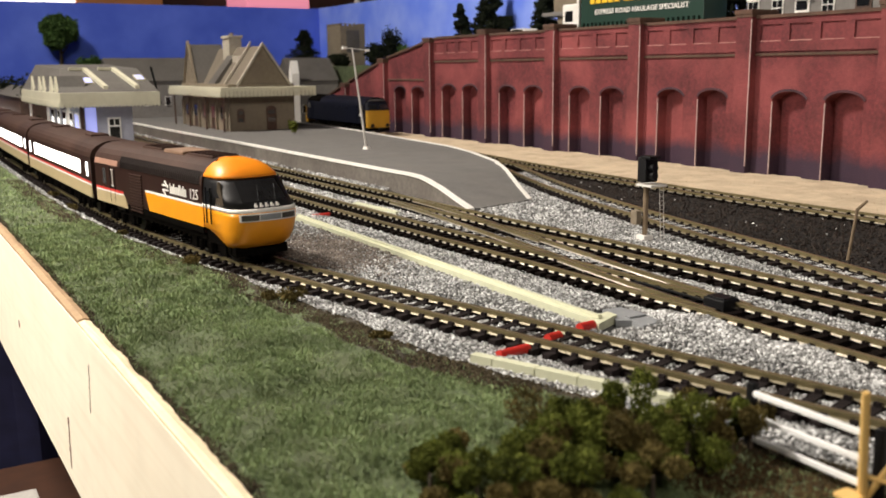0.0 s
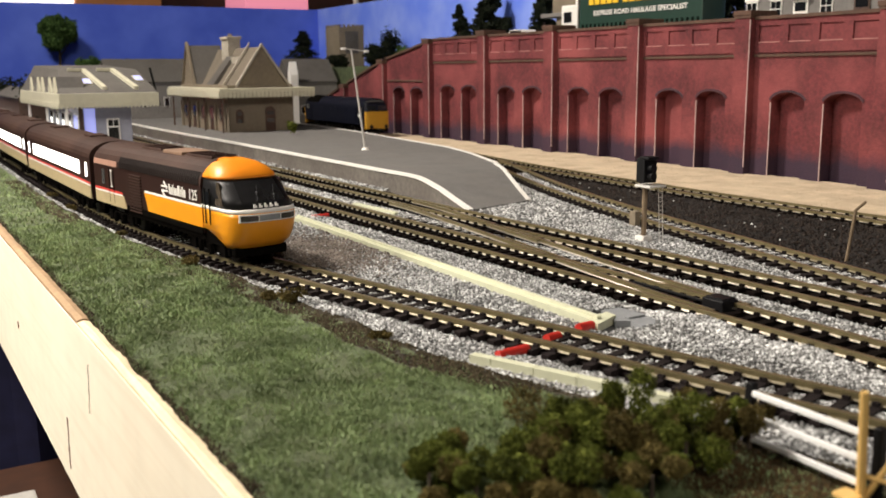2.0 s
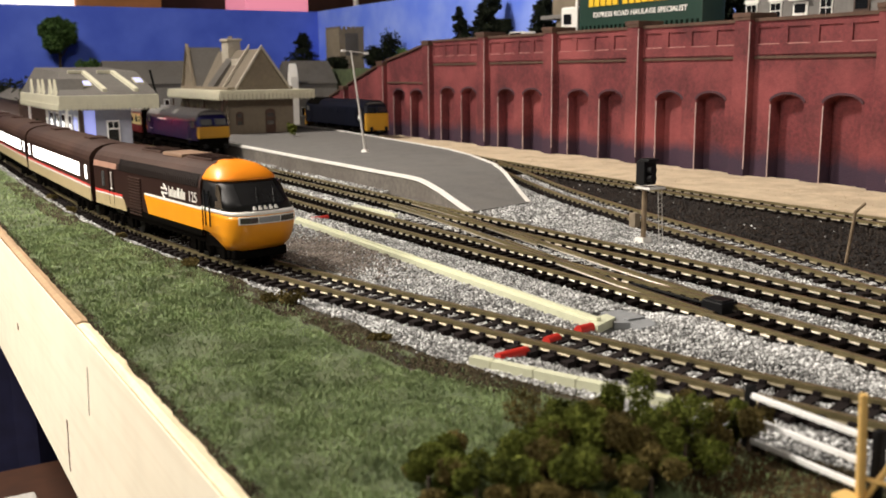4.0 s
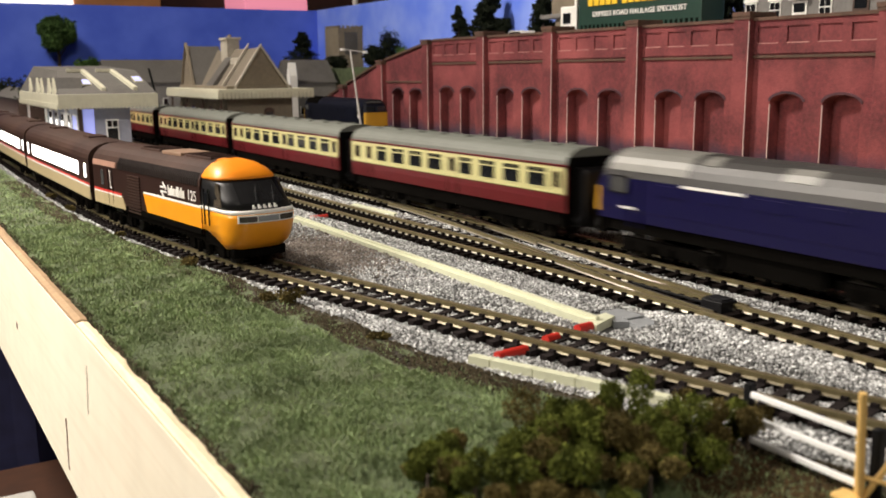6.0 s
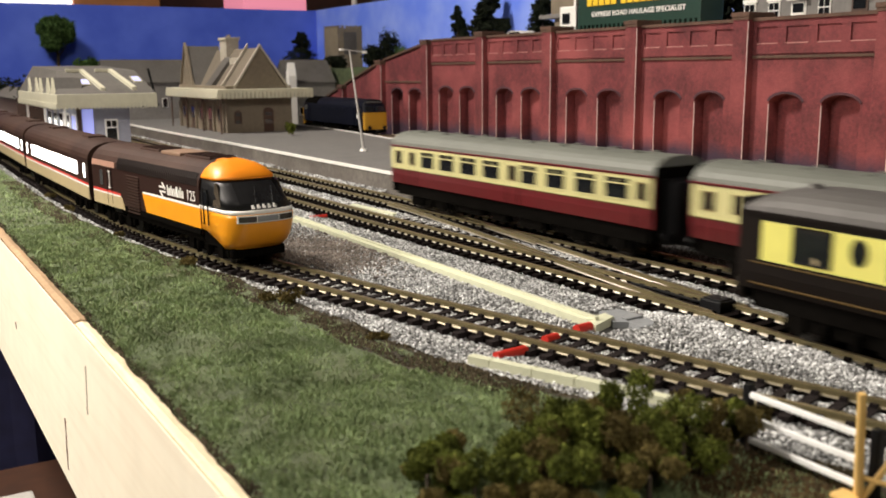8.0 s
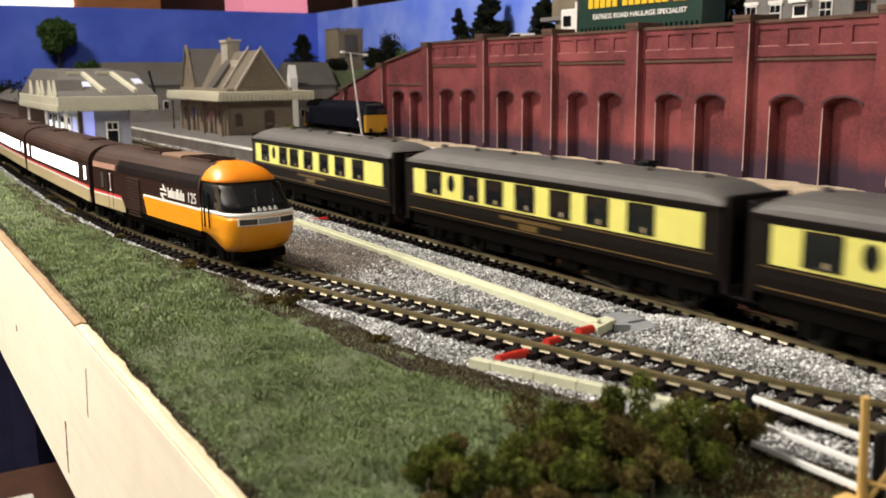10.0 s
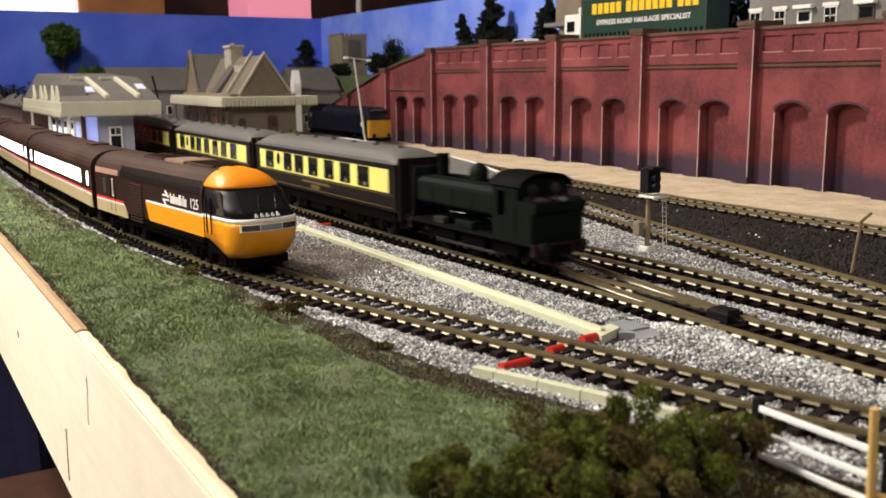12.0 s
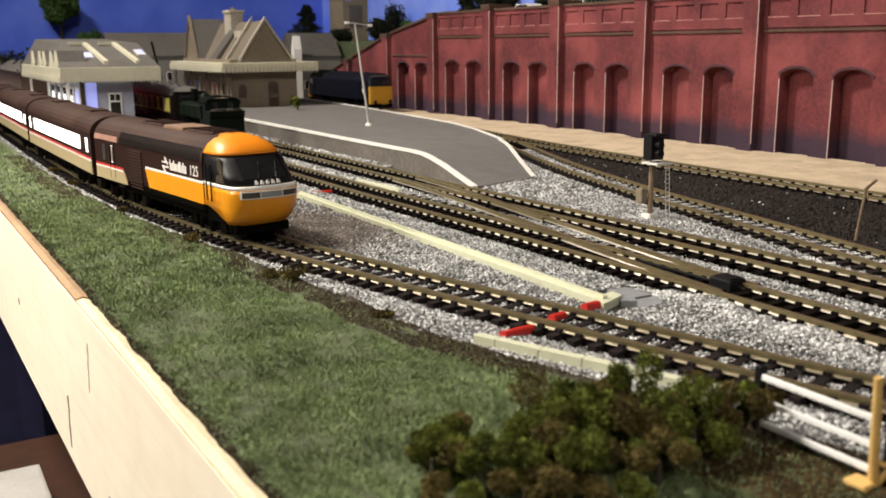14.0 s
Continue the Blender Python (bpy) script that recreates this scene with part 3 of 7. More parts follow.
def build_wall():
    wall = thing("brick_wall", "red brick retaining wall with pilasters and blind arches", "wall", kind="structure")
    for k in range(-3, 8):
        y0 = PIL_Y0 + k * BAY
        tall = wall_top(y0 + 0.03) + 0.007
        # pilaster with its cap
        bm = bmesh.new()
        add_box(bm, PIL_X, BACK_X, y0, y0 + PIL_W, FOOT, tall - 0.004, 0.0004)
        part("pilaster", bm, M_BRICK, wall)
        bm = bmesh.new()
        add_box(bm, PIL_X - 0.0015, BACK_X, y0 - 0.0015, y0 + PIL_W + 0.0015, tall - 0.004, tall, 0.0005)
        add_box(bm, PIL_X - 0.0008, BACK_X, y0 - 0.0008, y0 + PIL_W + 0.0008, tall - 0.0065, tall - 0.004)
        part("pilaster_cap", bm, M_COPING, wall)
        part("worn_edge", box(PIL_X - 0.0004, PIL_X + 0.0003, y0 - 0.0004, y0 + 0.0003, 0.004, tall - 0.008), M_EDGE, wall)
        if k == 7:
            break
        # bay between this pilaster and the next one
        a, b = y0 + PIL_W, y0 + BAY
        arches = [(a + 0.0145, 0.0355), (a + 0.0688, 0.0345)]
        top_a, top_b = wall_top(a), wall_top(b)
        low = min(top_a, top_b)
        flat = k <= 3
        spring, crown = (0.060, 0.070) if flat else ((0.056, 0.066) if k == 4 else (0.034, 0.042))
        bm = bmesh.new()
        cols = [a]
        for s, w in arches:
            cols += [s, s + w]
        cols.append(b)

        def rect(ya, yb, za, zb, x=WALL_X, mi=0, bm=bm):
            f = bm.faces.new([bm.verts.new(v) for v in ((x, yb, za), (x, ya, za), (x, ya, zb), (x, yb, zb))])
            f.material_index = mi

        def face_to_top(ya, yb, z_of, bm=bm, n=10):
            for i in range(n):
                u, v = ya + (yb - ya) * i / n, ya + (yb - ya) * (i + 1) / n
                zu, zv = z_of(u), z_of(v)
                f = bm.faces.new([bm.verts.new(c) for c in ((WALL_X, v, zv), (WALL_X, u, zu), (WALL_X, u, wall_top(u)), (WALL_X, v, wall_top(v)))])

        if k >= 6:
            face_to_top(a, b, lambda y: FOOT)
        else:
            for ya, yb in ((cols[0], cols[1]), (cols[2], cols[3]), (cols[4], cols[5])):
                face_to_top(ya, yb, lambda y: 0.018)
                rect(ya, yb, FOOT, 0.018, mi=1)
            for s, w in arches:
                c, half = s + w / 2, w / 2

                def arc(y, c=c, half=half):
                    return spring + (crown - spring) * math.sqrt(max(0.0, 1 - ((y - c) / half) ** 2 * 0.92))

                face_to_top(s, s + w, arc, n=14)
                # back of the recess, its two sides and the curved soffit
                rect(s, s + w, FOOT, 0.018, RECESS_X, 1)
                rect(s, s + w, 0.018, crown + 0.002, RECESS_X, 0)
                for yy in (s, s + w):
                    f = bm.faces.new([bm.verts.new(v) for v in ((WALL_X, yy, FOOT), (RECESS_X, yy, FOOT), (RECESS_X, yy, arc(yy)), (WALL_X, yy, arc(yy)))])
                for i in range(14):
                    u, v = s + w * i / 14, s + w * (i + 1) / 14
                    bm.faces.new([bm.verts.new(q) for q in ((WALL_X, u, arc(u)), (WALL_X, v, arc(v)), (RECESS_X, v, arc(v)), (RECESS_X, u, arc(u)))])
        f = bm.faces.new([bm.verts.new(v) for v in ((BACK_X, a, FOOT), (BACK_X, b, FOOT), (BACK_X, b, top_b), (BACK_X, a, top_a))])
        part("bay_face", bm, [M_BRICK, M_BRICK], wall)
        if k < 6:
            for s, w in arches:
                bm = bmesh.new()
                c, half = s + w / 2, w / 2
                n = 14
                ri = [(c + half * (2 * i / n - 1) * 1.03, spring + (crown - spring) * math.sqrt(max(0.0, 1 - (2 * i / n - 1) ** 2 * 0.92))) for i in range(n + 1)]
                ro = [(c + (y - c) * 1.07, z + 0.0020) for y, z in ri]
                for i in range(n):
                    add_prism(bm, [ri[i], ri[i + 1], ro[i + 1], ro[i]], "x", WALL_X - 0.0006, WALL_X + 0.0002)
                part("arch_ring", bm, M_BRICKBLUE, wall, "dark blue brick arch ring")
                part("worn_edge", box(WALL_X - 0.0004, WALL_X + 0.0003, s + w - 0.0003, s + w + 0.0004, FOOT, spring + 0.001), M_EDGE, wall)
        # coping, string course and the panelled parapet
        bm = bmesh.new()
        n = 8
        rings = []
        for i in range(n + 1):
            y = a + (b - a) * i / n
            z = wall_top(y)
            rings.append([Vector((x, y, z + d)) for x, d in ((WALL_X - 0.003, -0.001), (WALL_X - 0.003, 0.0018), (BACK_X, 0.0018), (BACK_X, -0.001))])
        add_loft(bm, rings)
        bmesh.ops.recalc_face_normals(bm, faces=bm.faces[:])
        part("coping", bm, M_COPING, wall)
        if flat or k == 4:
            za = 0.1010 if flat else 0.0760
            bm = bmesh.new()
            add_box(bm, WALL_X - 0.0016, WALL_X, a, b, za - 0.0012, za + 0.0012, 0.0003)
            part("string_course", bm, M_COPING, wall)
        if flat:
            n = 4
            pw = (b - a) / n
            # raised piers and rails that leave four sunk panels
            bm = bmesh.new()
            add_box(bm, WALL_X - 0.0014, WALL_X, a, b, 0.1262, 0.1318)
            add_box(bm, WALL_X - 0.0014, WALL_X, a, b, 0.1035, 0.1125)
            for i in range(n + 1):
                yy = a + pw * i
                add_box(bm, WALL_X - 0.0014, WALL_X, max(a, yy - 0.0042), min(b, yy + 0.0042), 0.1125, 0.1262)
            part("parapet_panel_frame", bm, M_BRICK, wall)
            bm = bmesh.new()
            for i in range(n):
                add_box(bm, WALL_X - 0.0015, WALL_X - 0.0003, a + pw * i + 0.0045, a + pw * (i + 1) - 0.0045, 0.1119, 0.1127)
            part("panel_ledge", bm, M_LEDGE, wall)


build_wall()
tagged(part("upper_ground", box(BACK_X, 0.90, -0.3, 1.25, 0.100, 0.116), M_PLAT), "tarmac yard on the upper level behind the wall", "ground", kind="structure")


# ---------------------------------------------------------------- backscene and room
def sky_material(name, low, high):
    m = bpy.data.materials.new(name)
    m.use_nodes = True
    nt = m.node_tree
    b = nt.nodes["Principled BSDF"]
    b.inputs["Roughness"].default_value = 0.75
    tc = nt.nodes.new("ShaderNodeTexCoord")
    n = nt.nodes.new("ShaderNodeTexNoise")
    n.inputs["Scale"].default_value, n.inputs["Detail"].default_value, n.inputs["Roughness"].default_value = 9, 5, 0.55
    nt.links.new(tc.outputs["Object"], n.inputs["Vector"])
    cr = nt.nodes.new("ShaderNodeValToRGB")
    cr.color_ramp.elements[0].position, cr.color_ramp.elements[1].position = 0.40, 0.85
    cr.color_ramp.elements[0].color, cr.color_ramp.elements[1].color = low, high
    nt.links.new(n.outputs[0], cr.inputs[0])
    nt.links.new(cr.outputs[0], b.inputs["Base Color"])
    return m


M_SKY = sky_material("painted_sky", (0.055, 0.110, 0.62, 1), (0.120, 0.20, 0.80, 1))
# lighter copy of the sky: lamp light on the side panel put into the paint
M_SKY_LIT = sky_material("painted_hazy_sky", (0.14, 0.25, 0.95, 1), (0.38, 0.50, 1.0, 1))
M_DARKROOM = material("dark_wood_panelling", (0.050, 0.018, 0.012), 0.6, var=0.3, scale=30)
M_WALLPAPER = material("magnolia_wall", (0.09, 0.06, 0.045), 0.9, var=0.1, scale=20)
M_CARPET = material("brown_carpet", (0.06, 0.03, 0.018), 0.95, var=0.4, scale=90, bump=0.5)
END_Y = 2.09


def build_room():
    back = thing("backscene", "blue painted sky backscene board with soft white clouds", "backdrop", kind="structure")
    part("side_panel", box(0.900, 0.906, -0.6, END_Y + 0.006, -0.006, 0.2335), M_SKY_LIT, back, "sky panel painted paler for the lamp light on it")
    holes = [(T1(END_Y) - 0.03, T1(END_Y) + 0.03), (T2(END_Y) - 0.024, T3(END_Y) + 0.026)]
    xs = [0.0, holes[0][0], holes[0][1], holes[1][0], holes[1][1], 0.899]
    for i in range(5):
        part("end_panel", box(xs[i], xs[i + 1], END_Y, END_Y + 0.006, -0.006 if i % 2 == 0 else 0.062, 0.2325), M_SKY, back)
    room = thing("room_shell", "dim hobby room around the layout", "room", kind="structure")
    part("floor", box(-2.5, 2.2, -3.6, 4.9, -0.95, -0.9), M_CARPET, room)
    part("wall_far", box(-2.5, 2.2, 4.9, 5.0, -0.9, 1.7), M_DARKROOM, room)
    part("wall_near", box(-2.5, 2.2, -3.7, -3.6, -0.9, 1.7), M_WALLPAPER, room)
    part("wall_side", box(2.2, 2.3, -3.7, 5.0, -0.9, 1.7), M_DARKROOM, room)
    part("wall_window", box(-2.6, -2.5, -3.7, 5.0, -0.9, 1.7), M_WALLPAPER, room)
    part("ceiling", box(-2.6, 2.3, -3.7, 5.0, 1.95, 2.0), M_WALLPAPER, room)


build_room()

# ---------------------------------------------------------------- rolling stock
M_HST_BROWN = material("executive_dark_brown", (0.024, 0.0105, 0.0085), 0.5, var=0.12, scale=150, spec=0.15)
M_HST_LOUVRE = material("dark_louvre", (0.011, 0.006, 0.005), 0.6, var=0.2, scale=200, spec=0.2)
M_HST_TAN = material("pinkish_tan_cantrail", (0.34, 0.19, 0.14), 0.5, var=0.1, scale=150)
M_HST_ROOF = material("brown_grey_roof", (0.034, 0.017, 0.013), 0.6, spec=0.15, var=0.3, scale=200, tint=(0.085, 0.05, 0.036), grime=0.3)
M_HST_PANEL = material("tan_roof_panel", (0.20, 0.12, 0.075), 0.6, var=0.15, scale=200)
M_YELLOW = material("warning_yellow", (0.78, 0.30, 0.010), 0.35, var=0.07, scale=100, coat=0.2)
M_ORANGE = material("orange_yellow_roof", (0.85, 0.26, 0.008), 0.42, var=0.06, scale=100, coat=0.1)
M_BEIGE = material("executive_beige", (0.41, 0.33, 0.19), 0.4, var=0.08, scale=150)
M_STRIPE_RED = material("red_stripe", (0.55, 0.035, 0.03), 0.4, var=0.05)
M_STRIPE_WHITE = material("white_stripe", (0.78, 0.76, 0.72), 0.4, var=0.04)
M_GLASS_DARK = material("smoked_glazing", (0.010, 0.011, 0.013), 0.08, var=0.1, spec=0.8)
M_SCREEN = material("dark_windscreen", (0.016, 0.016, 0.017), 0.2, var=0.4, scale=70, spec=0.35)
M_GLASS_GREY = material("grey_cab_glazing", (0.055, 0.055, 0.055), 0.1, var=0.3, scale=60, spec=0.8)
M_CAB_LIGHT = material("dusky_cab_window", (0.075, 0.060, 0.045), 0.12, var=0.5, scale=90, spec=0.8)
# the panes themselves emit white
M_GLOWPANE = glow("lit_coach_window", (1.0, 0.97, 0.92), 5.0)
M_METAL = material("dull_wheel_steel", (0.06, 0.055, 0.05), 0.5, metal=0.9, var=0.2)
M_LAMPGLASS = material("headlight_glass", (0.045, 0.042, 0.038), 0.15, var=0.3, scale=300, spec=0.8)
M_CRIMSON = material("crimson_paint", (0.105, 0.008, 0.011), 0.35, var=0.08, scale=120)
M_CREAM = material("cream_paint", (0.56, 0.52, 0.25), 0.4, var=0.05, scale=120)
M_MK1_ROOF = material("grey_green_roof", (0.115, 0.120, 0.102), 0.6, var=0.12, scale=160)
M_UMBER = material("umber_paint", (0.0075, 0.005, 0.004), 0.5, spec=0.12, var=0.15, scale=150)
M_PCREAM = material("pullman_cream", (0.70, 0.66, 0.17), 0.4, var=0.05, scale=150)
M_GOLD = material("gold_lining", (0.10, 0.06, 0.015), 0.4, var=0.1)
M_PROOF = material("dark_grey_roof", (0.078, 0.072, 0.068), 0.65, var=0.15, scale=160)
M_LOCOBLUE = material("deep_blue_paint", (0.0042, 0.0032, 0.036), 0.35, var=0.08, scale=120, spec=0.25, coat=0.08)
M_LOCOROOF = material("loco_grey_roof", (0.042, 0.039, 0.038), 0.45, var=0.15, scale=160)
M_LOCOROOF_LIGHT = material("silver_grey_roof_panel", (0.18, 0.175, 0.16), 0.4, var=0.12, scale=160)
M_LOCOYELLOW = material("lemon_warning_yellow", (0.48, 0.25, 0.018), 0.4, var=0.06, scale=100)
M_RAILBLUE = material("rail_blue_paint", (0.002, 0.003, 0.009), 0.5, var=0.1, scale=120, spec=0.25)
M_LOCOGREEN = material("brunswick_green", (0.0026, 0.0062, 0.0034), 0.5, var=0.3, scale=150, spec=0.10)
M_CABBLACK = material("sooty_black", (0.0032, 0.0032, 0.003), 0.7, var=0.3, spec=0.05)
M_BRASS = material("copper_and_brass", (0.35, 0.20, 0.07), 0.35, metal=0.9, var=0.1)
M_LAMPSHADE = material("table_lampshade", (0.30, 0.24, 0.13), 0.7, var=0.2)
M_BUFFERRED = material("buffer_beam_red", (0.022, 0.002, 0.002), 0.5, var=0.1)


def body_ring(y, w, zb, zs, zt, n=6, tuck=0.0008):
    """Cross-section of a railway vehicle: half width w, sill zb, cantrail zs, roof top zt."""
    pts = [Vector((-w + tuck, y, zb)), Vector((-w, y, zb + 0.006)), Vector((-w, y, zs))]
    for i in range(1, n + 1):
        a = math.pi / 2 * i / n
        pts.append(Vector((-w * math.cos(a) ** 0.8 if i < n else 0.0, y, zs + (zt - zs) * math.sin(a))))
    pts += [Vector((-p.x, p.y, p.z)) for p in pts[-2::-1]]
    return pts


def shell(length, w, zb, zs, zt, y0=0.0, dome=0.0):
    """Sides below the cantrail and the roof above it, as two bmeshes."""
    side, roof = bmesh.new(), bmesh.new()
    ra, rb = body_ring(y0, w, zb, zs, zt), body_ring(y0 + length, w, zb, zs, zt)
    n = len(ra)
    add_loft(side, [[ra[0], ra[1], ra[2], ra[n - 3], ra[n - 2], ra[n - 1]], [rb[0], rb[1], rb[2], rb[n - 3], rb[n - 2], rb[n - 1]]])
    bmesh.ops.recalc_face_normals(side, faces=side.faces[:])
    mid = [[v.copy() for v in r[2:n - 2]] for r in (ra, rb)]
    if dome > 0:
        # the roof comes down towards both ends
        mid = []
        for k, d in ((0.0, 1.0), (0.004, 0.62), (0.009, 0.28), (0.016, 0.06), (0.022, 0.0)):
            mid.append([v.copy() for v in body_ring(y0 + k, w, zb, zs, zt - dome * d)[2:n - 2]])
        mid += [[Vector((v.x, 2 * y0 + length - v.y, v.z)) for v in r] for r in mid[::-1]]
    add_loft(roof, mid)
    bmesh.ops.recalc_face_normals(roof, faces=roof.faces[:])
    return side, roof


def wheel_bm(r=0.0062):
    bm = bmesh.new()
    add_cyl(bm, (-0.0012, 0, 0), (0.0012, 0, 0), r, seg=16)
    add_cyl(bm, (0.0012, 0, 0), (0.0018, 0, 0), r + 0.0008, seg=16)
    return bm


def add_bogie(v, yc, wheelbase=0.034, frame_h=0.0075):
    bg = bmesh.new()
    for s in (-1, 1):
        add_box(bg, s * 0.0135 - 0.0012, s * 0.0135 + 0.0012, yc - wheelbase / 2 - 0.006, yc + wheelbase / 2 + 0.006, 0.0045, 0.0045 + frame_h * 0.6, 0.0004)
        for q in (-1, 1):
            add_box(bg, s * 0.0145 - 0.0014, s * 0.0145 + 0.0014, yc + q * wheelbase / 2 - 0.003, yc + q * wheelbase / 2 + 0.003, 0.0035, 0.0095, 0.0004)
            add_cyl(bg, (s * 0.0165, yc + q * 0.006, 0.0035), (s * 0.0165, yc + q * 0.006, 0.009), 0.0013, seg=8)
    add_box(bg, -0.012, 0.012, yc - 0.004, yc + 0.004, 0.005, 0.011)
    bog = part("bogie", bg, M_BLACK_MATT, v)
    w = None
    for q in (-1, 1):
        for s in (-1, 1):
            m = pose(s * 0.0085, yc + q * wheelbase / 2, 0.0062, 0, 0, 0 if s < 0 else 180)
            if w is None:
                w = part("wheel", wheel_bm(), M_METAL, bog)
                w.matrix_basis = m
            else:
                again(w, m)


def add_underframe(v, y0, y1, seed=1, sole=0.0125):
    rng = random.Random(seed)
    bm = bmesh.new()
    add_box(bm, -0.0160, 0.0160, y0, y1, 0.0095, sole)
    y = y0 + 0.055
    while y < y1 - 0.075:
        l = rng.uniform(0.012, 0.03)
        for s in (-1, 1):
            add_box(bm, min(s * 0.008, s * 0.015), max(s * 0.008, s * 0.015), y, y + l, rng.uniform(0.004, 0.007), 0.0098, 0.0004)
        y += l + rng.uniform(0.004, 0.012)
    part("underframe", bm, M_BLACK_MATT, v)


def add_buffers(v, y, s, parent_name="buffer"):
    for x in (-0.0115, 0.0115):
        bm = bmesh.new()
        add_cyl(bm, (x, y, 0.0135), (x, y + s * 0.004, 0.0135), 0.0012, seg=8)
        add_cyl(bm, (x, y + s * 0.004, 0.0135), (x, y + s * 0.005, 0.0135), 0.0027, seg=12)
        part(parent_name, bm, M_BLACK, v)
    bm = bmesh.new()
    add_box(bm, -0.0015, 0.0015, min(y, y + s * 0.012), max(y, y + s * 0.012), 0.0085, 0.0100)
    part("coupling", bm, M_BLACK, v)


def side_patch(name, v, mat, y0, y1, z0, z1, w, proud=0.00025, label="", slant=(0, 0)):
    """A painted band or panel on each side; slant shifts the upper corners along y."""
    for s in (-1, 1):
        bm = bmesh.new()
        xa, xb = s * (w - 0.0004), s * (w + proud)
        add_prism(bm, [(y0, z0), (y1, z0), (y1 + slant[1], z1), (y0 + slant[0], z1)], "x", min(xa, xb), max(xa, xb))
        part(name, bm, mat, v, label)


def windows(v, spans, z0, z1, w, glass, frame_mat=None, vent=False, rim=0.0006):
    for y0, y1 in spans:
        for s in (-1, 1):
            bm = bmesh.new()
            xa, xb = s * (w - 0.0004), s * (w + 0.0004)
            add_box(bm, min(xa, xb), max(xa, xb), y0, y1, z0, z1)
            pane = part("window", bm, glass, v)
            if frame_mat is not None:
                bm = bmesh.new()
                xo = s * (w + 0.0007)
                a, b = min(xa, xo), max(xa, xo)
                for q in ((y0 - rim, y0, z0 - rim, z1 + rim), (y1, y1 + rim, z0 - rim, z1 + rim), (y0, y1, z0 - rim, z0), (y0, y1, z1, z1 + rim)):
                    add_box(bm, a, b, *q)
                if vent:
                    add_box(bm, a, b, y0, y1, z1 - 0.0030, z1 - 0.0024)
                    add_box(bm, a, b, (y0 + y1) / 2 - 0.0003, (y0 + y1) / 2 + 0.0003, z1 - 0.0024, z1)
                part("window_frame", bm, frame_mat, pane)


def gangway(v, y, s, mat, zt=0.040):
    bm = bmesh.new()
    y1 = y + s * 0.007
    add_box(bm, -0.010, 0.010, min(y, y1), max(y, y1), 0.010, zt, 0.001)
    for i in range(3):
        yy = y + s * (0.001 + 0.002 * i)
        add_box(bm, -0.0108, 0.0108, yy - 0.0004, yy + 0.0004, 0.0095, zt + 0.0008)
    part("gangway", bm, mat, v)


def text_bm(words, size, thick=0.0001, bold=0.0):
    cu = bpy.data.curves.new("words", "FONT")
    cu.body, cu.size, cu.extrude, cu.resolution_u, cu.offset = words, size, thick, 2, bold
    ob = bpy.data.objects.new("words", cu)
    scene.collection.objects.link(ob)
    bpy.context.view_layer.update()
    me = bpy.data.meshes.new_from_object(ob.evaluated_get(bpy.context.evaluated_depsgraph_get()))
    bm = bmesh.new()
    bm.from_mesh(me)
    bpy.data.objects.remove(ob)
    bpy.data.curves.remove(cu)
    return bm


# text that is read from the -x side: its line runs towards -y
SIDEWAYS = Matrix(((0, 0, -1, 0), (-1, 0, 0, 0), (0, 1, 0, 0), (0, 0, 0, 1)))


def plan_ring(z, yf, w, c, yr, n=16, px=0.62, py=0.75):
    """A level of the streamlined nose: front at yf, half width w, corner depth c, open end at yr."""
    pts = [Vector((-w, yr, z))]
    for i in range(n + 1):
        a = math.pi * i / n
        co, si = math.cos(a), math.sin(a)
        pts.append(Vector((-w * math.copysign(abs(co) ** px, co), yf + c * (1 - abs(si) ** py), z)))
    pts.append(Vector((w, yr, z)))
    return pts


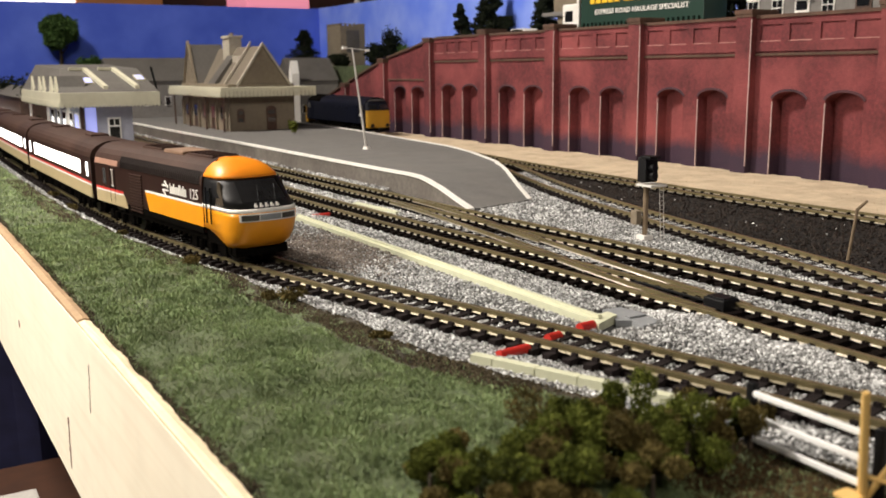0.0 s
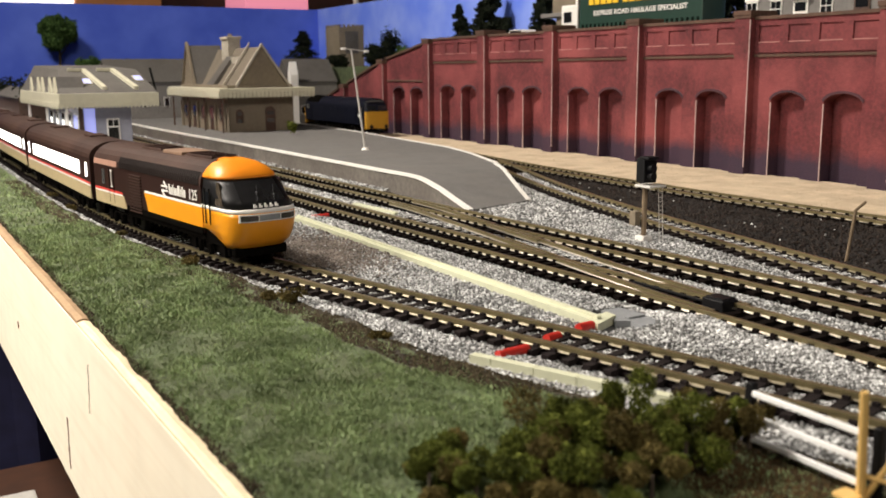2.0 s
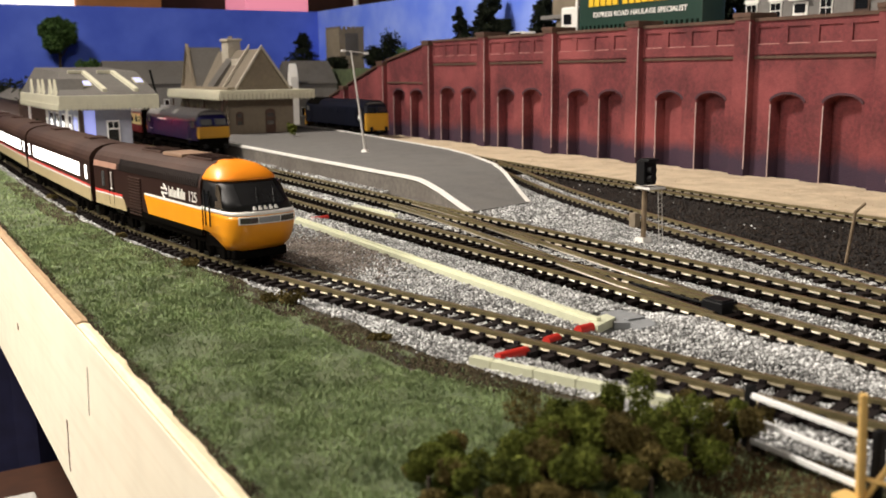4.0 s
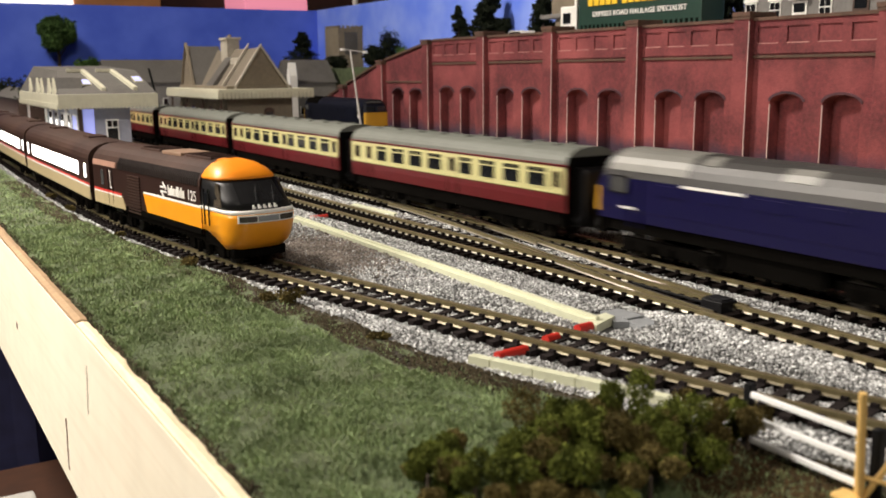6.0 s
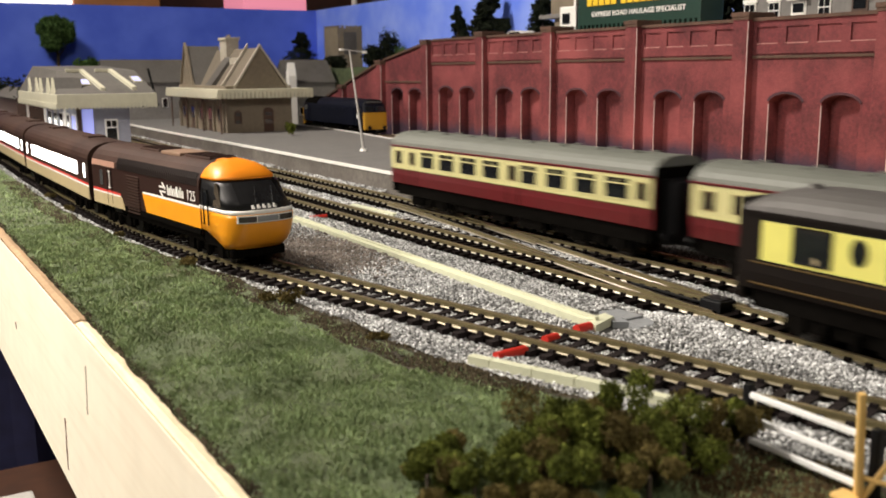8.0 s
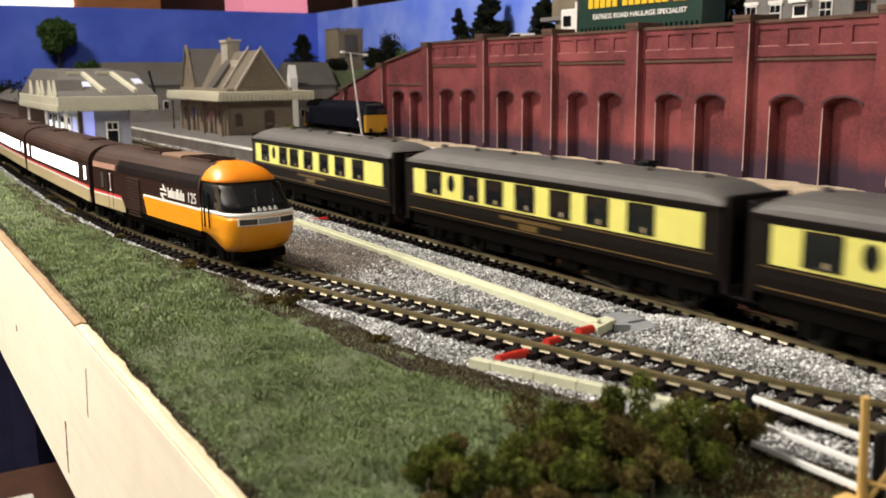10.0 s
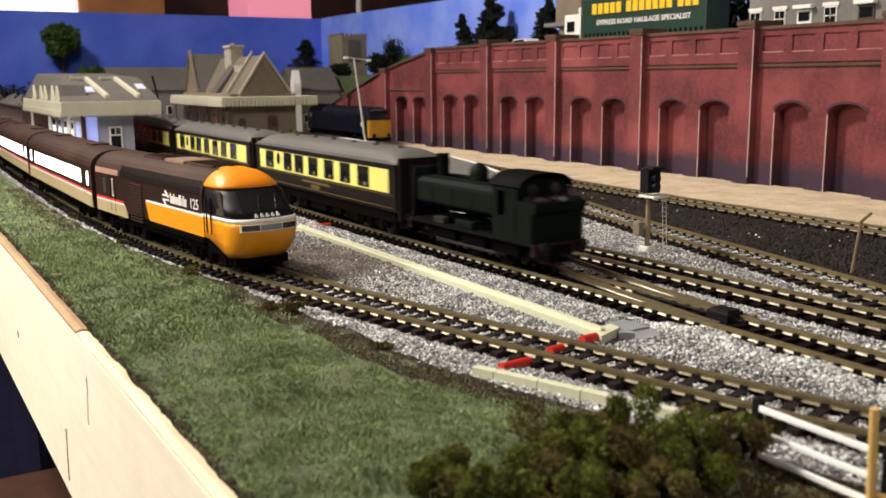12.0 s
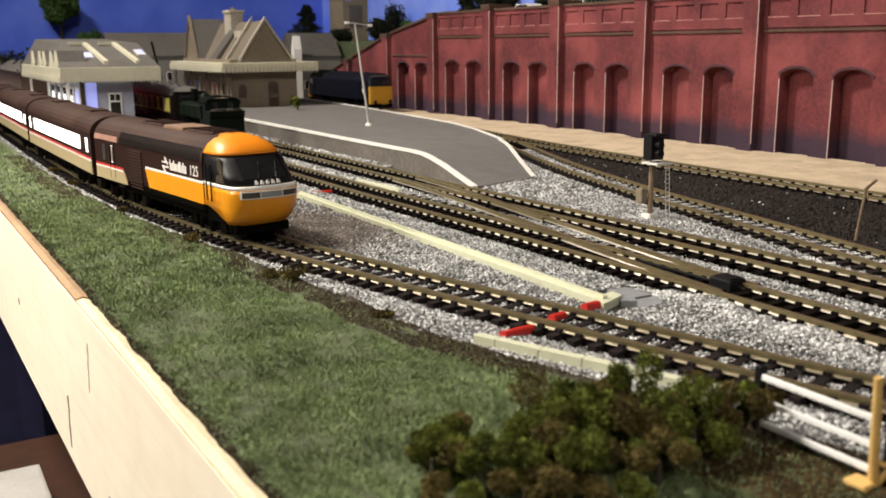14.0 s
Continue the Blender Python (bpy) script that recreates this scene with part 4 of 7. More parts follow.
def build_power_car():
    L, W = 0.197, 0.0178
    v = thing("power_car", "dark brown diesel power car with a sloping yellow nose", "locomotive")
    levels = [(0.0085, 0.0085, 0.0150, 0.010, 0.0187), (0.0115, 0.0050, 0.0166, 0.011, 0.0190), (0.0145, 0.0030, 0.0174, 0.012, 0.0255), (0.0161, 0.0023, 0.0176, 0.012, 0.0310), (0.0163, 0.0022, 0.0176, 0.012, 0.037), (0.0205, 0.0006, W, 0.012), (0.0240, 0.0000, W, 0.012), (0.0262, 0.0004, W, 0.012)]
    white = [(0.0262, 0.0003, W + 0.0001, 0.012), (0.0280, 0.0014, W + 0.0001, 0.012)]
    screen = [(0.0280, 0.0018, W - 0.0001, 0.012), (0.0330, 0.0074, 0.0173, 0.012), (0.0380, 0.0130, 0.0166, 0.012), (0.0412, 0.0166, 0.0160, 0.012)]
    roof = [(0.0412, 0.0160, 0.0166, 0.012), (0.0425, 0.0168, 0.0162, 0.012), (0.0455, 0.0205, 0.0140, 0.012), (0.0480, 0.0255, 0.0105, 0.011), (0.0495, 0.0315, 0.0060, 0.009), (0.0500, 0.037, 0.0020, 0.004)]
    yr = 0.037

    def band(name, lv, mat, label=""):
        bm = bmesh.new()
        add_loft(bm, [plan_ring(q[0], q[1], q[2], q[3], q[4] if len(q) > 4 else yr) for q in lv])
        bmesh.ops.recalc_face_normals(bm, faces=bm.faces[:])
        return part(name, bm, mat, v, label, smooth=True)

    nose = band("nose", levels, M_YELLOW, "rounded yellow nose")
    band("white_band", white, M_STRIPE_WHITE)
    cab = band("cab_glazing_band", screen, M_BLACK, "black windscreen surround")
    band("cab_roof", roof, M_ORANGE, "orange domed cab roof")
    # windscreen and its divider, lying on the sloping front
    def on_front(x, z, out=0.0):
        z0, z1 = 0.0280, 0.0412
        k = (z - z0) / (z1 - z0)
        return Vector((x, 0.0018 + 0.0148 * k - 0.0002 - out + 0.012 * (1 - (1 - (abs(x) / 0.0172) ** (1 / 0.31)) ** 0.5) * 0.55, z))
    bm = bmesh.new()
    for i in range(8):
        xa, xb = -0.0115 + 0.023 * i / 8, -0.0115 + 0.023 * (i + 1) / 8
        bm.faces.new([bm.verts.new(on_front(x, z, 0.0005)) for x, z in ((xa, 0.0310), (xb, 0.0310), (xb * 0.92, 0.0402), (xa * 0.92, 0.0402))])
    part("windscreen", bm, M_SCREEN, cab)
    bm = bmesh.new()
    for x in (-0.004, 0.005):
        a, b = on_front(x, 0.0312, 0.0011), on_front(x + 0.0035, 0.0380, 0.0011)
        add_cyl(bm, a, b, 0.00012, seg=6)
    part("wiper", bm, M_BLACK, cab)
    # number on the front as plain bars
    bm = bmesh.new()
    for i in range(5):
        x = -0.0062 + i * 0.0028
        p = on_front(x, 0.0291, 0.0006)
        add_box(bm, p.x - 0.0007, p.x + 0.0002, p.y - 0.0002, p.y + 0.0004, p.z - 0.0006, p.z + 0.0013)
        add_box(bm, p.x + 0.0004, p.x + 0.0010, p.y - 0.0002, p.y + 0.0004, p.z - 0.0006, p.z + 0.0004)
    part("number_bars", bm, M_STRIPE_WHITE, cab)
    # headlight clusters
    def front_y(x):
        co = (abs(x) / 0.0178) ** (1 / 0.62)
        return 0.012 * (1 - math.sqrt(1 - co * co) ** 0.75)

    def wrapped(x0, x1, out, z0, z1, n=14):
        """A slab bent round the nose."""
        bm = bmesh.new()
        rings = []
        for i in range(n + 1):
            x = x0 + (x1 - x0) * i / n
            y = front_y(x)
            rings.append([Vector((x, y - out, z0)), Vector((x, y - out, z1)), Vector((x, y + 0.002, z1)), Vector((x, y + 0.002, z0))])
        add_loft(bm, rings)
        bmesh.ops.recalc_face_normals(bm, faces=bm.faces[:])
        return bm
    hl = part("headlight_panel", wrapped(-0.0146, 0.0146, 0.0003, 0.0222, 0.0258, 28), M_STRIPE_WHITE, nose, "white-rimmed headlight panel")
    for x0, x1 in ((-0.0140, -0.0060), (-0.0054, 0.0054), (0.0060, 0.0140)):
        part("headlight", wrapped(x0, x1, 0.0006, 0.0227, 0.0253), M_GREY_PLASTIC if x0 == -0.0054 else M_LAMPGLASS, hl)
    part("skirt", box(-0.0140, 0.0140, 0.0100, 0.034, 0.0040, 0.0088, 0.001), M_BLACK_MATT, v)
    part("cab_floor", box(-0.0162, 0.0162, 0.0175, 0.0372, 0.0088, 0.0181, 0.0004), M_BLACK_MATT, v)
    # cab side window and door
    for s in (-1, 1):
        bm = bmesh.new()
        q = [(0.0130, 0.0290), (0.0215, 0.0290), (0.0215, 0.0398), (0.0190, 0.0398)]

        def flank(y, z, out):
            return Vector((s * (0.0178 - (z - 0.0280) / 0.0132 * 0.0017 + out), y, z))
        add_loft(bm, [[flank(y, z, -0.0006) for y, z in q], [flank(y, z, 0.0001) for y, z in q]])
        bmesh.ops.recalc_face_normals(bm, faces=bm.faces[:])
        part("side_window", bm, M_CAB_LIGHT, cab)
    side, roof_bm = shell(L - yr, W, 0.0130, 0.0370, 0.0495, yr)
    part("body", side, M_HST_BROWN, v)
    part("roof", roof_bm, M_HST_ROOF, v, smooth=False)
    side_patch("yellow_band", v, M_YELLOW, yr - 0.001, 0.108, 0.0162, 0.0262, W, slant=(0, 0.005))
    side_patch("black_sill", v, M_BLACK_MATT, yr - 0.0002, 0.142, 0.0130, 0.0161, W)
    side_patch("white_line", v, M_STRIPE_WHITE, yr - 0.001, 0.112, 0.0262, 0.0274, W + 0.0001)
    side_patch("beige_band", v, M_BEIGE, 0.142, L - 0.001, 0.0135, 0.0205, W, slant=(0.004, 0))
    side_patch("red_line", v, M_STRIPE_RED, 0.148, L - 0.001, 0.0215, 0.0228, W)
    side_patch("white_line", v, M_STRIPE_WHITE, 0.148, L - 0.001, 0.0205, 0.0214, W)
    # cab door with handrails
    for s in (-1, 1):
        bm = bmesh.new()
        for y in (0.0255, 0.0335):
            add_cyl(bm, (s * 0.0186, y, 0.0190), (s * 0.0186, y, 0.0345), 0.00025, seg=6)
        add_box(bm, min(s * 0.0176, s * 0.0184), max(s * 0.0176, s * 0.0184), 0.0268, 0.0271, 0.019, 0.0365)
        add_box(bm, min(s * 0.0176, s * 0.0184), max(s * 0.0176, s * 0.0184), 0.0318, 0.0321, 0.019, 0.0365)
        part("door_handrails", bm, M_BLACK, v)
        bm = bmesh.new()
        add_box(bm, min(s * 0.0176, s * 0.0182), max(s * 0.0176, s * 0.0182), 0.0278, 0.0312, 0.0290, 0.0350)
        part("door_window", bm, M_GLASS_DARK, v)
        # side grille with its slats
        bm = bmesh.new()
        for i in range(13):
            z = 0.0135 + i * 0.0017
            add_box(bm, min(s * 0.0176, s * 0.0185), max(s * 0.0176, s * 0.0181), 0.1175, 0.136, z, z + 0.0008)
        part("side_grille", bm, M_HST_ROOF, v)
        bm = bmesh.new()
        x0, x1 = min(s * 0.0176, s * 0.0182), max(s * 0.0176, s * 0.0182)
        add_box(bm, x0, x1, 0.1655, 0.1661, 0.0250, 0.0342)
        add_box(bm, x0, x1, 0.1640, 0.1676, 0.0342, 0.0347)
        add_box(bm, x0, x1, 0.1640, 0.1676, 0.0245, 0.0250)
        part("door_bar", bm, M_STRIPE_WHITE, v, "white handrail bar")
        part("guard_window", box(min(s * 0.0176, s * 0.0181), max(s * 0.0176, s * 0.0181), 0.1775, 0.1825, 0.0252, 0.0345, 0.0002), M_GLASS_GREY, v)
        bm = bmesh.new()
        for y in (0.1618, 0.1695):
            add_box(bm, x0, x1, y, y + 0.0003, 0.0150, 0.0360)
        part("door_line", bm, M_HST_LOUVRE, v)

        def cant(y, out, lo, hi):
            """A strip round the edge of the roof, from ring point lo to hi."""
            r = body_ring(y, W + out, 0.0130, 0.0370, 0.0495 + out)
            return [Vector((-s * p.x, p.y, p.z)) for p in r[lo:hi + 1]]

        def strip_bm(bm, ya, yb, out, lo, hi):
            a, b = cant(ya, out, lo, hi), cant(yb, out, lo, hi)
            c, d = cant(ya, -0.0006, lo, hi), cant(yb, -0.0006, lo, hi)
            add_loft(bm, [a + c[::-1], b + d[::-1]])
        bm = bmesh.new()
        strip_bm(bm, 0.0395, 0.152, 0.0002, 2, 4)
        for i in range(45):
            strip_bm(bm, 0.0405 + i * 0.0025, 0.0419 + i * 0.0025, 0.0005, 2, 4)
        bmesh.ops.recalc_face_normals(bm, faces=bm.faces[:])
        part("louvres", bm, M_HST_LOUVRE, v, "dark louvred cantrail")
        bm = bmesh.new()
        strip_bm(bm, 0.156, L - 0.001, 0.0003, 2, 3)
        bmesh.ops.recalc_face_normals(bm, faces=bm.faces[:])
        part("cantrail_panel", bm, M_HST_TAN, v, "pinkish tan panel along the roof edge")
    bm = bmesh.new()
    add_box(bm, -0.0085, 0.0085, 0.080, 0.106, 0.0478, 0.0502, 0.0008)
    part("roof_panel", bm, M_HST_PANEL, v, "tan roof panel")
    for y0, y1 in ((0.045, 0.076), (0.112, 0.140)):
        bm = bmesh.new()
        add_box(bm, -0.0075, 0.0075, y0, y1, 0.0480, 0.0498, 0.0006)
        for i in range(7):
            y = y0 + (y1 - y0) * (i + 0.5) / 7
            add_box(bm, -0.0065, 0.0065, y - 0.0006, y + 0.0006, 0.0496, 0.0504)
        part("roof_grille", bm, M_HST_ROOF, v)
    for y in (0.037, 0.160):
        add_bogie(v, y, 0.034)
    add_underframe(v, 0.038, 0.145, 5)
    add_buffers(v, L, 1)
    # badge and lettering as plain shapes
    bm = bmesh.new()
    for i in range(2):
        add_box(bm, -0.0182, -0.0177, 0.0790, 0.0870, 0.0297 + 0.0024 * i, 0.0306 + 0.0024 * i)
    for y, z, a in ((0.0815, 0.0333, 40), (0.0845, 0.0285, 40)):
        add_box(bm, -0.0182, -0.0177, -0.0026, 0.0026, -0.0005, 0.0005, m=pose(0, y, z, a, 0, 0))
    part("arrow_badge", bm, M_STRIPE_WHITE, v, "white double arrow shape")
    bm = bmesh.new()
    y = 0.0768
    for tall, wid in ((1, 0.0008), (0, 0.0019), (1, 0.0011), (0, 0.0019), (0, 0.0011), (1, 0.0024), (0, 0.0007), (1, 0.0011), (0, 0.0019)):
        add_box(bm, -0.0182, -0.0177, y - wid, y, 0.0290, 0.0343 if tall else 0.0329)
        y -= wid + 0.0010
    part("name_bars", bm, M_STRIPE_WHITE, v)
    bm = text_bm("125", 0.0075)
    bmesh.ops.transform(bm, matrix=Matrix.Translation((-0.0181, 0.0518, 0.0290)) @ SIDEWAYS, verts=bm.verts[:])
    part("number", bm, M_STRIPE_WHITE, v)
    return v


def build_hst_coach(L):
    W = 0.0178
    v = thing("express_coach", "brown and beige express coach with glowing white windows", "railway coach", group="express coaches")
    side, roof = shell(L, W, 0.0125, 0.0385, 0.0490)
    part("body", side, M_HST_BROWN, v)
    part("roof", roof, M_HST_ROOF, v)
    side_patch("beige_band", v, M_BEIGE, 0.001, L - 0.001, 0.0128, 0.0205, W)
    side_patch("red_line", v, M_STRIPE_RED, 0.001, L - 0.001, 0.0220, 0.0232, W)
    side_patch("white_line", v, M_STRIPE_WHITE, 0.001, L - 0.001, 0.0207, 0.0219, W)
    n = 8
    y0, y1 = 0.032, L - 0.032
    p = (y1 - y0) / n
    windows(v, [(y0 + p * i + 0.0016, y0 + p * (i + 1) - 0.0016) for i in range(n)] + [(0.010, 0.0135), (L - 0.0135, L - 0.010)], 0.0262, 0.0350, W, M_GLOWPANE)
    for yy in (0.05, L - 0.07):
        part("roof_vent", box(-0.006, 0.006, yy, yy + 0.02, 0.0478, 0.0500, 0.0006), M_HST_ROOF, v)
    gangway(v, 0, -1, M_BLACK, 0.042)
    for y in (0.042, L - 0.042):
        add_bogie(v, y)
    add_underframe(v, 0.004, L - 0.004, 9)
    return v


def build_mk1(L=0.260):
    W = 0.0180
    v = thing("crimson_coach", "crimson and cream passenger coach with grey roof", "railway coach", group="crimson and cream coaches")
    side, roof = shell(L, W, 0.0172, 0.0425, 0.0515)
    part("body", side, M_CRIMSON, v)
    part("roof", roof, M_MK1_ROOF, v)
    side_patch("cream_band", v, M_CREAM, 0.0006, L - 0.0006, 0.0272, 0.0415, W)
    side_patch("lining", v, M_GOLD, 0.0006, L - 0.0006, 0.0266, 0.0272, W)
    side_patch("gutter", v, M_CRIMSON, 0.0, L, 0.0420, 0.0428, W, proud=0.0008)
    f = L / 0.260
    big = [(0.017, 0.034), (0.042, 0.058), (0.067, 0.083), (0.092, 0.106), (0.128, 0.145), (0.153, 0.170), (0.178, 0.195), (0.203, 0.218)]
    windows(v, [(a * f, b * f) for a, b in big], 0.0300, 0.0400, W, M_GLASS_DARK, M_CREAM, vent=True)
    windows(v, [(a * f, b * f) for a, b in ((0.005, 0.010), (0.112, 0.118), (0.228, 0.233), (0.246, 0.252))], 0.0312, 0.0385, W, M_GLASS_DARK, M_GOLD)
    vent = None
    for i in range(8):
        for x in (-0.005, 0.005):
            if vent is None:
                vent = part("roof_vent", box(-0.0018, 0.0018, 0, 0.003, 0.0500, 0.0522, 0.0004), M_MK1_ROOF, v)
                vent.matrix_basis = pose(x, 0.022, 0)
            else:
                again(vent, pose(x, 0.020 + i * 0.029, 0))
    line = None
    for s in (-1, 1):
        for y in (0.003, 0.012, 0.109, 0.121, 0.226, 0.235, 0.244, 0.254):
            if line is None:
                line = part("door_line", box(-0.00022, 0.00022, -0.00015, 0.00015, 0.0180, 0.0405), M_UMBER, v)
                line.matrix_basis = pose(s * 0.0181, y * f, 0)
            else:
                again(line, pose(s * 0.0181, y * f, 0))
    for y, s in ((0, -1), (L, 1)):
        gangway(v, y, s, M_BLACK)
        add_buffers(v, y, s)
        part("coach_end", box(-0.0170, 0.0170, min(y, y + s * 0.0006), max(y, y + s * 0.0006), 0.011, 0.0465, 0.0002), M_BLACK_MATT, v)
    for y in (0.042, L - 0.042):
        add_bogie(v, y)
    add_underframe(v, 0.004, L - 0.004, 3, 0.0175)
    return v


def build_pullman(L=0.240):
    W = 0.0180
    v = thing("pullman_coach", "umber and cream saloon coach with dark grey roof", "railway coach", group="umber and cream coaches")
    side, roof = shell(L, W, 0.0160, 0.0435, 0.0520, dome=0.0048)
    part("body", side, M_UMBER, v)
    part("roof", roof, M_PROOF, v)
    # local y: 0 is the near end, L the far end
    side_patch("cream_band", v, M_PCREAM, 0.0085, L - 0.0085, 0.0268, 0.0405, W)
    side_patch("gold_line", v, M_GOLD, 0.004, L - 0.004, 0.0255, 0.0259, W)
    side_patch("gold_line", v, M_GOLD, 0.004, L - 0.004, 0.0180, 0.0184, W)
    side_patch("eaves_board", v, M_UMBER, 0.0, L, 0.0425, 0.0437, W, proud=0.0008)
    f = L / 0.240
    spans = [(0.0355, 0.0505), (0.0635, 0.0775), (0.0895, 0.1035), (0.1165, 0.1310), (0.1425, 0.1570), (0.1645, 0.1785), (0.2015, 0.2165)]
    spans = [(a * f, b * f) for a, b in spans]
    windows(v, spans, 0.0285, 0.0398, W, M_GLASS_DARK, M_UMBER, rim=0.0005)
    for s in (-1, 1):
        bm = bmesh.new()
        ring = [(0.1905 * f + 0.0030 * math.cos(2 * math.pi * i / 16), 0.0352 + 0.0044 * math.sin(2 * math.pi * i / 16)) for i in range(16)]
        add_prism(bm, ring, "x", min(s * 0.0176, s * 0.0186), max(s * 0.0176, s * 0.0186))
        part("oval_window", bm, M_GLASS_DARK, v)
        # table lamps behind the glass
        for a, b in spans:
            part("table_lamp", box(min(s * 0.0183, s * 0.01855), max(s * 0.0183, s * 0.01855), a + 0.0045, a + 0.0062, 0.0287, 0.0308), M_LAMPSHADE, v)
        bm = bmesh.new()
        add_box(bm, min(s * 0.0178, s * 0.0183), max(s * 0.0178, s * 0.0183), 0.09, 0.135, 0.0225, 0.0240)
        add_box(bm, min(s * 0.0178, s * 0.0183), max(s * 0.0178, s * 0.0183), 0.106, 0.120, 0.0190, 0.0218)
        part("crest_and_name_bar", bm, M_GOLD, v)
    vent = part("roof_vent", cyl((-0.004, 0.02, 0.050), (-0.004, 0.02, 0.0532), 0.0018, seg=10), M_PROOF, v)
    for i in range(1, 7):
        again(vent, pose(0, i * 0.031, 0))
    for y, s in ((0, -1), (L, 1)):
        gangway(v, y, s, M_BLACK, 0.043)
        add_buffers(v, y, s)
        bm = bmesh.new()
        add_box(bm, -0.0168, 0.0168, min(y, y + s * 0.003), max(y, y + s * 0.003), 0.011, 0.0475, 0.0008)
        part("vestibule_end", bm, M_UMBER, v)
    for y in (0.040, L - 0.040):
        add_bogie(v, y)
    add_underframe(v, 0.004, L - 0.004, 4, 0.0165)
    return v


def build_diesel(L, body_mat, name, label, yellow_full):
    """A box-cab diesel, its leading cab at y = 0."""
    W = 0.0182
    v = thing(name, label, "locomotive")
    zs, zt = 0.0440, 0.0540

    def prof(y, rake):
        r = body_ring(y, W - rake * 0.3, 0.0150, zs - rake, zt - rake * 1.4)
        return r
    sill = 0.0155 if yellow_full else 0.0190
    side, roof = shell(L - 0.016, W, sill, zs - 0.004, zt - 0.001, 0.008)
    part("lower_cab_sides", box(-W + 0.0002, W - 0.0002, 0.0044, L - 0.0044, sill + 0.0002, 0.0343), body_mat, v)
    part("body", side, body_mat, v)
    part("roof", roof, M_RAILBLUE if yellow_full else M_LOCOROOF, v)
    bm = bmesh.new()
    for y0, y1 in ((L - 0.062, L - 0.012),):
        rings = []
        for y in (y0, y1):
            r = body_ring(y, W + 0.0004, 0.0155, zs - 0.004, zt - 0.0004)
            rings.append(r[3:-3])
        add_loft(bm, rings)
    bmesh.ops.recalc_face_normals(bm, faces=bm.faces[:])
    part("roof_panel", bm, M_BLACK_MATT if yellow_full else M_LOCOROOF_LIGHT, v)
    if not yellow_full:
        # silver roof patches, the rear one a painted highlight, and light door outlines
        for y0, y1, lo, hi in ((0.088, 0.104, 4, 6), (0.140, 0.150, 5, 7)):
            bm = bmesh.new()
            ra, rb = [body_ring(y, W + 0.0003, 0.0155, zs - 0.004, zt - 0.0006)[lo:hi + 1] for y in (y0, y1)]
            add_loft(bm, [ra + [p - Vector((-0.0004, 0, 0.0008)) for p in ra[::-1]], rb + [p - Vector((-0.0004, 0, 0.0008)) for p in rb[::-1]]])
            bmesh.ops.recalc_face_normals(bm, faces=bm.faces[:])
            part("roof_hatch", bm, M_LOCOROOF_LIGHT, v, "silver-grey patch on the roof")
        for q in (-1, 1):
            bm = bmesh.new()
            x0, x1 = sorted((q * (W - 0.0002), q * (W + 0.0005)))
            for y in (0.027, 0.0345):
                add_box(bm, x0, x1, y, y + 0.0004, 0.0205, 0.0385)
            add_box(bm, x0, x1, 0.024, 0.038, 0.0192, 0.0199)
            part("door_outline", bm, M_LOCOROOF_LIGHT, v, "pale grab rails beside the cab door")
    for e, s in ((0.0, 1), (L, -1)):
        lower = [(0.0105, 0.0002), (0.0130, 0.0), (0.0345, 0.0008)] if yellow_full else [(0.0222, 0.0002), (0.0235, 0.0), (0.0345, 0.0008)]
        upper = [(0.0345, 0.0012), (0.0430, 0.0050), (0.0475, 0.0072)]
        hood = [(0.0475, 0.0060), (0.0500, 0.0075), (0.0525, 0.0110)]
        for nm, lv, mat, wd in (("cab_front", lower, M_LOCOYELLOW, (W, W, W)), ("cab_upper", upper, body_mat, (W, W - 0.0012, W - 0.004)), ("cab_hood", hood, M_LOCOROOF, (W - 0.0035, W - 0.007, W - 0.012))):
            bm = bmesh.new()
            rings = []
            for (z, yf), w in zip(lv, wd):
                rings.append([Vector((p.x, e + s * p.y, p.z)) for p in plan_ring(z, yf, w, 0.003, 0.0045 if nm == "cab_front" else 0.011, 12, 0.5, 0.6)])
            add_loft(bm, rings)
            bmesh.ops.recalc_face_normals(bm, faces=bm.faces[:])
            c = part(nm, bm, mat, v)
            if nm == "cab_upper":
                for x in (-0.0082, 0.0082):
                    bm = bmesh.new()
                    ya, yb = e + s * (0.0008 + 0.0006), e + s * (0.0050 + 0.0000)
                    q = [(x - 0.0062, ya, 0.0362), (x + 0.0062, ya, 0.0362), (x + 0.0060, yb - s * 0.0004, 0.0428), (x - 0.0060, yb - s * 0.0004, 0.0428)]
                    vs = [bm.verts.new((a, b - s * 0.0008, z)) for a, b, z in q]
                    vt = [bm.verts.new((a, b + s * 0.002, z)) for a, b, z in q]
                    bm.faces.new(vs)
                    for i in range(4):
                        j = (i + 1) % 4
                        bm.faces.new([vs[i], vs[j], vt[j], vt[i]])
                    bmesh.ops.recalc_face_normals(bm, faces=bm.faces[:])
                    part("cab_window", bm, M_GLASS_DARK if yellow_full else M_GLASS_GREY, c)
        yy = (e + s * 0.012, e + s * 0.024)
        windows(v, [(min(yy), max(yy))], 0.0330, 0.0405, W, M_GLASS_GREY, M_BLACK)
        for q in (-1, 1):
            for d in (0.026, 0.034):
                y = e + s * d
                part("cab_door_rail", box(min(q * W, q * (W + 0.0006)), max(q * W, q * (W + 0.0006)), y - 0.0003, y + 0.0003, 0.0165, 0.040), body_mat, v)
        bm = bmesh.new()
        add_box(bm, -0.016, 0.016, min(e, e + s * 0.006), max(e, e + s * 0.006), 0.0060 if yellow_full else 0.0105, 0.0104 if yellow_full else 0.0220, 0.0006)
